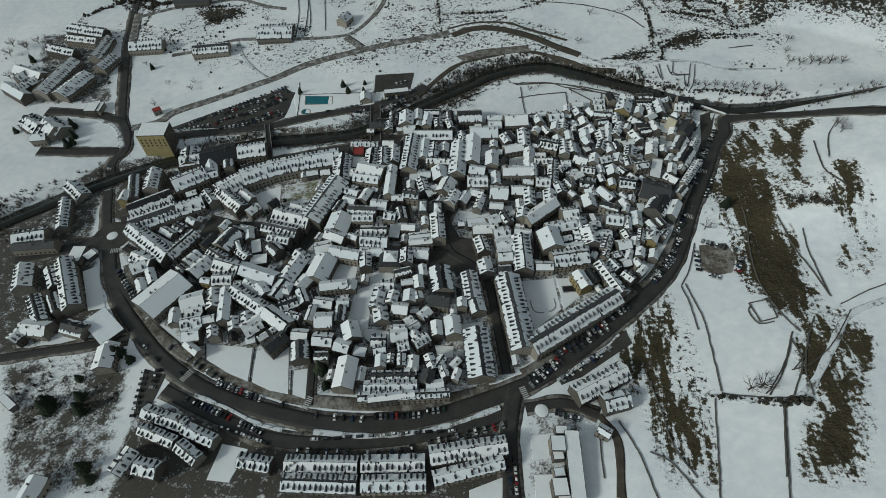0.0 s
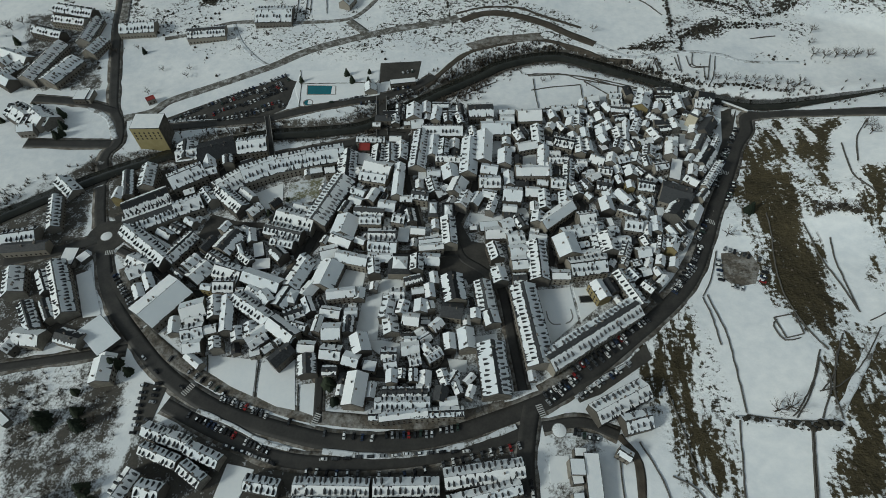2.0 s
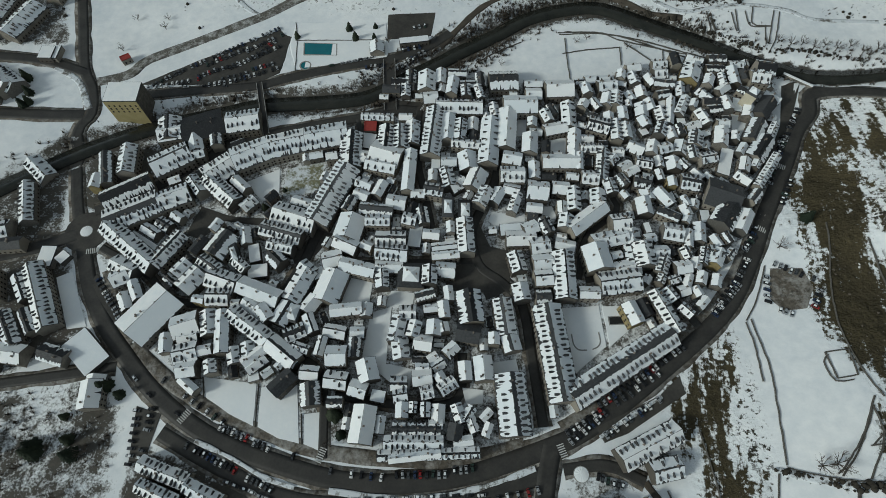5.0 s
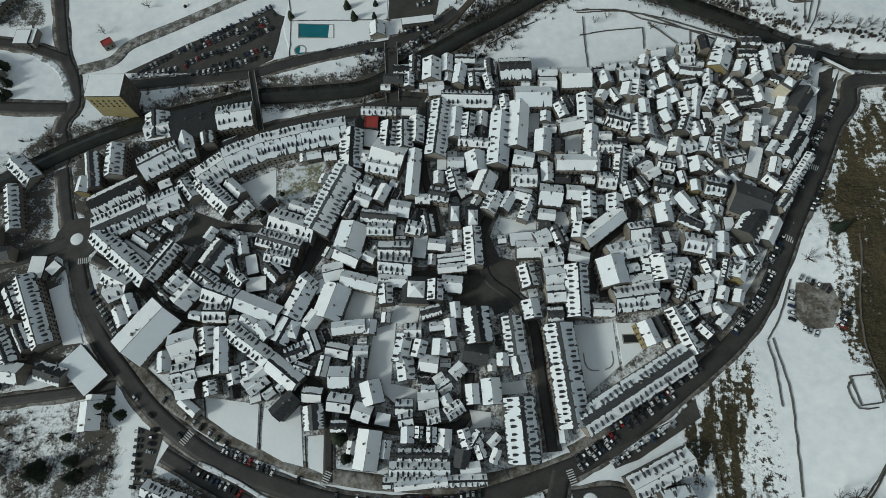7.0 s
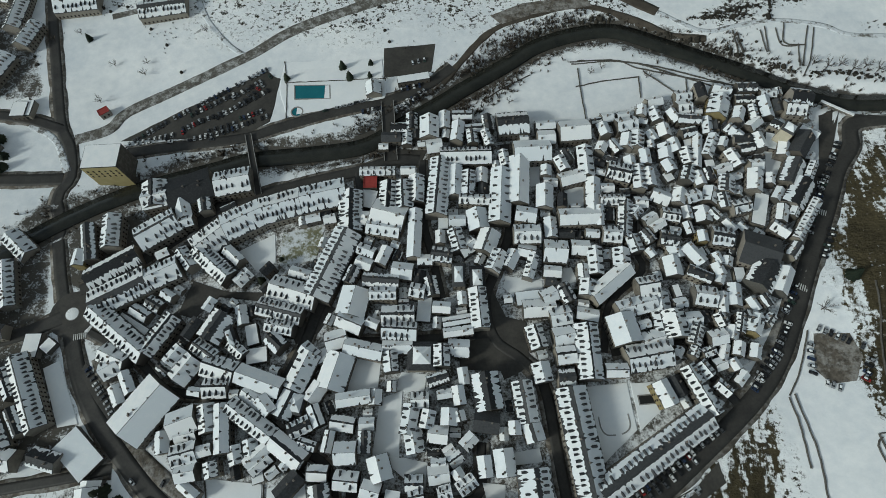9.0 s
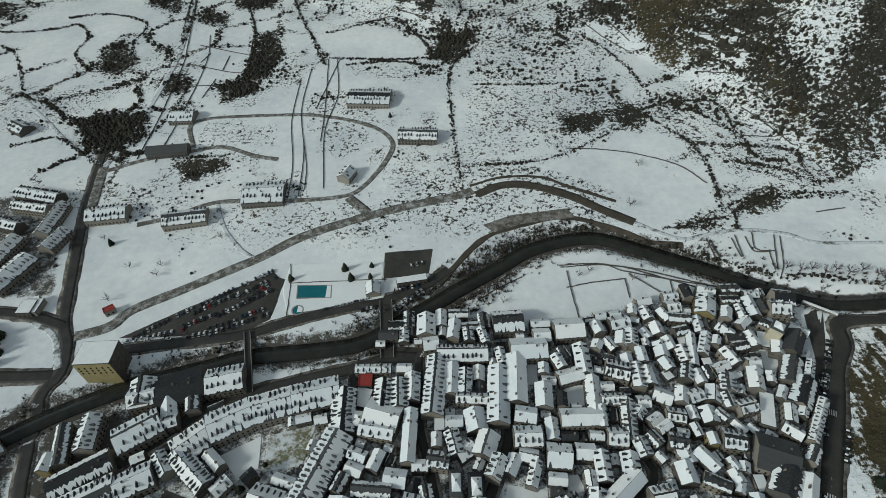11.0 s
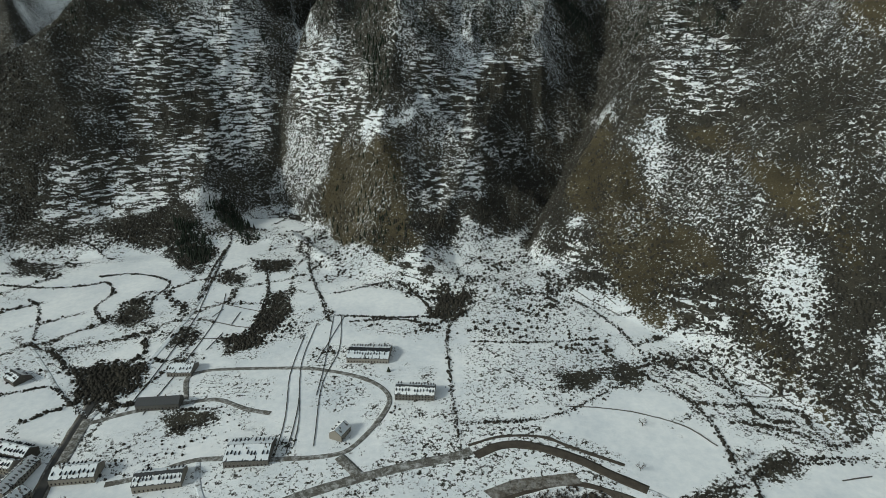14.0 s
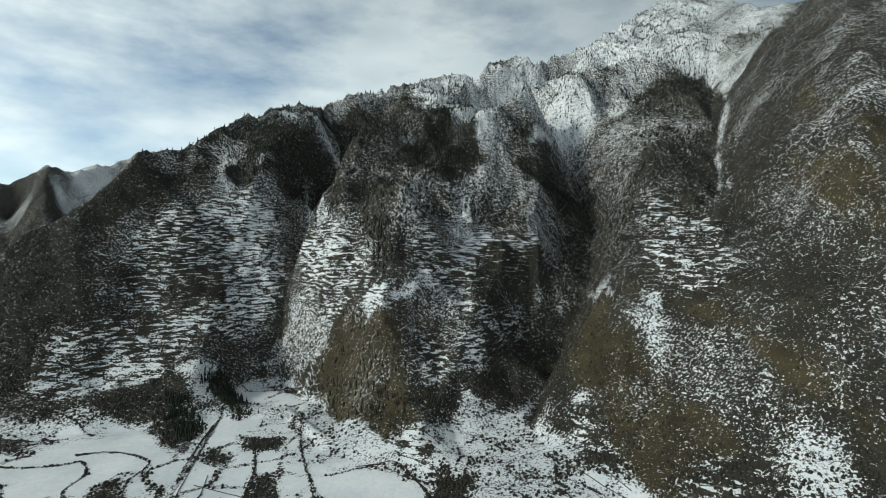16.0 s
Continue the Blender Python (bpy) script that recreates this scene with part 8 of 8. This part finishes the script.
def basin(name, pts, label):
    """A pool: a concrete rim standing in the snow, with water inside it."""
    cx, cy = sum(p[0] for p in pts) / len(pts), sum(p[1] for p in pts) / len(pts)
    z = max(land(*p) for p in pts) + 0.45
    top = new(name)
    top.matrix_basis = pose(cx, cy, z - 0.45)
    tagged(top, label, "pool")
    n = len(pts)
    inner = [(x - cx, y - cy) for x, y in pts]
    far_ = max(math.hypot(*p) for p in inner)
    outer = [(x * (1 + 0.9 / far_), y * (1 + 0.9 / far_)) for x, y in inner]
    v = [(*p, -0.6) for p in outer] + [(*p, 0.5) for p in outer] + [(*p, 0.5) for p in inner] + [(*p, 0.1) for p in inner]
    f = []
    for k in range(n):
        j = (k + 1) % n
        f += [(k, j, n + j, n + k), (n + k, n + j, 2 * n + j, 2 * n + k), (2 * n + k, 2 * n + j, 3 * n + j, 3 * n + k)]
    part("rim", mesh_of("rim", v, f, M_CONCRETE), top, "pale concrete rim")
    part("water", slab("water", [(x * 1.01, y * 1.01) for x, y in inner], -0.3, 0.25, M_POOL), top, "still turquoise water")


basin("swimming_pool", [(-128.4, 411.4), (-103.9, 411.3), (-105.0, 422.9), (-129.8, 423.1)], "rectangular turquoise swimming pool in the snow")
basin("paddling_pool", disc(-126.4, 400.6, 3.6), "small round paddling pool beside the big one")


def bridge(name, a, b, width, label):
    """A deck with parapets on piers across the river."""
    a, b = Vector((*a, land(*a))), Vector((*b, land(*b)))
    top = new(name)
    d = b - a
    top.matrix_basis = pose(*((a + b) / 2), 0, 0, math.degrees(math.atan2(d.y, d.x)))
    tagged(top, label, "bridge")
    h = d.length / 2
    rise = 0.8
    part("deck", slab("deck", [(-h, -width / 2), (h, -width / 2), (h, width / 2), (-h, width / 2)], -0.3, rise, M_ASPHALT), top)
    for s in (-1, 1):
        y = s * (width / 2 - 0.2)
        part("parapet", slab("parapet", [(-h, y - 0.2), (h, y - 0.2), (h, y + 0.2), (-h, y + 0.2)], rise, rise + 1.0, M_CONCRETE), top, "pale concrete parapet")
    for u in (-0.25, 0.25):
        part("pier", slab("pier", [(u * h - 0.6, -width / 2 + 0.4), (u * h + 0.6, -width / 2 + 0.4), (u * h + 0.6, width / 2 - 0.4), (u * h - 0.6, width / 2 - 0.4)], -6, -0.3, M_STONE), top)


bridge("road_bridge", (-62.3, 405.9), (-58.3, 357.0), 9, "two-lane concrete road bridge over the river")
bridge("footbridge", (-158.8, 382.5), (-145.7, 335.0), 4.5, "narrow footbridge over the river")


def crossing(x, y, turn, bars=7):
    z = land(x, y)
    top = new("zebra_crossing")
    top.matrix_basis = pose(x, y, z, 0, 0, turn)
    tagged(top, "worn white zebra crossing painted on asphalt", "road marking", "zebra crossings")
    bar = slab("stripe", [(-1.9, -0.28), (1.9, -0.28), (1.9, 0.28), (-1.9, 0.28)], 0.3, 0.49, M_PAINT)
    for k in range(bars):
        part("stripe", bar, top, m=pose(0, (k - (bars - 1) / 2) * 1.2, 0))


for x, y, turn in ((48.4, 126.5, 20), (183.4, 259.4, 62), (207.9, 307.4, 66), (-243.5, 242.3, -80), (-80.8, 122.3, -20), (-159.8, 141, -35)):
    crossing(x, y, turn)


def island(x, y, r, label):
    """A kerbed traffic island heaped with snow."""
    top = new("traffic_island")
    top.matrix_basis = pose(x, y, land(x, y))
    tagged(top, label, "roundabout")
    part("kerb", slab("kerb", disc(0, 0, r), -0.5, 0.55, M_CONCRETE), top)
    v = [(0, 0, 1.1)]
    for q, z in ((0.5, 0.95), (0.92, 0.6)):
        v += [(q * px, q * py, z + 0.08 * math.sin(3 * k)) for k, (px, py) in enumerate(disc(0, 0, r))]
    f = [(0, 1 + k, 1 + (k + 1) % 24) for k in range(24)] + [(1 + k, 25 + k, 25 + (k + 1) % 24, 1 + (k + 1) % 24) for k in range(24)]
    part("snow", mesh_of("snow", v, f, M_SNOW), top)


island(-251.9, 256.4, 4.2, "round snow-covered traffic island with a kerb")
island(57.2, 115.4, 4.2, "small snowy roundabout island beside the school road")
ROUGH_STRIPS = [[(-74.6, 104.9), (-46.5, 102.3), (-20.7, 103.3), (5.2, 108.1), (33.4, 117.8)], [(-150.8, 128.2), (-129.6, 120.1), (-108.7, 110.3), (-92.9, 106.1)], [(68.8, 133.9), (84.4, 144.0), (105.0, 155.9)]]
for pts in ROUGH_STRIPS:
    tagged(new("snow_bank", strip("snow_bank", pts, 2.6, 0.75, M_TRACK, wander=1.6)), "bank of old grey snow ploughed between carriageways", "snow bank", kind="structure")


def arcade(a, b, arches):
    """A whitewashed retaining wall of small arches beside the river road."""
    a, b = Vector((*a, 0)), Vector((*b, 0))
    d = b - a
    z = min(land(*a[:2]), land(*b[:2]))
    top = new("arcade")
    top.matrix_basis = pose(a.x, a.y, z - 1, 0, 0, math.degrees(math.atan2(d.y, d.x)))
    tagged(top, "snow-capped stone arcade beside the river road", "arcade")
    w = d.length / arches
    for k in range(arches):
        v, f = [], []
        x0 = k * w
        ring = [(x0 + 0.12 * w, 0.0)] + [(x0 + w / 2 - 0.38 * w * math.cos(math.pi * j / 8), 3.2 + 0.38 * w * math.sin(math.pi * j / 8)) for j in range(9)] + [(x0 + 0.88 * w, 0.0)]
        lid = [(x0, 0.0)] + [(x0 + w * j / 8, 6.0) for j in range(9)] + [(x0 + w, 0.0)]
        for y in (0.0, 1.4):
            base = len(v)
            v += [(px, y, pz) for px, pz in ring] + [(px, y, pz) for px, pz in lid]
            for j in range(10):
                f.append((base + j, base + j + 1, base + 12 + j, base + 11 + j))
        base = len(v) - 44
        for j in range(10):
            f.append((base + j, base + j + 1, base + 23 + j, base + 22 + j))
        part("arch", mesh_of("arch", v, f, M_STONE), top)
    part("coping", slab("coping", [(0, -0.2), (d.length, -0.2), (d.length, 1.6), (0, 1.6)], 6.0, 6.5, M_ROOF_SNOW), top, "snow-covered coping")


arcade((228.4, 389.0), (246.6, 377.0), 6)


# ---------- the play court and the sunken pool in the triangular yard -----------
def kerb_line(pts, label):
    tagged(new("court_kerb", strip("court_kerb", pts, 0.7, 0.55, M_CONCRETE, step=1.0)), label, "kerb", "court kerbs")


kerb_line([(58.4, 191.1), (59.2, 184.9), (61.8, 181.8), (66.5, 181.6)], "curved concrete kerb of a snowy play court")
kerb_line([(74.2, 192.4), (74.6, 186.7), (72.8, 183.6), (69.6, 182.0)], "curved concrete kerb of a snowy play court")
pit = new("sunken_pool")
pit.matrix_basis = pose(85.6, 199.6, land(85.6, 199.6), 0, 0, 4)
tagged(pit, "small sunken pool in a snowy yard, its dark depth a flat black slab", "pool")
part("rim", slab("rim", [(-4.9, -2.7), (4.9, -2.7), (4.9, 2.7), (-4.9, 2.7)], -0.5, 0.55, M_CONCRETE), pit)
# flat black slab inside the rim stands in for the pit's shaded depth
part("cover", slab("cover", [(-4.3, -2.1), (4.3, -2.1), (4.3, 2.1), (-4.3, 2.1)], 0.3, 0.6, M_TYRE), pit, "flat black slab in place of the pit's shade")
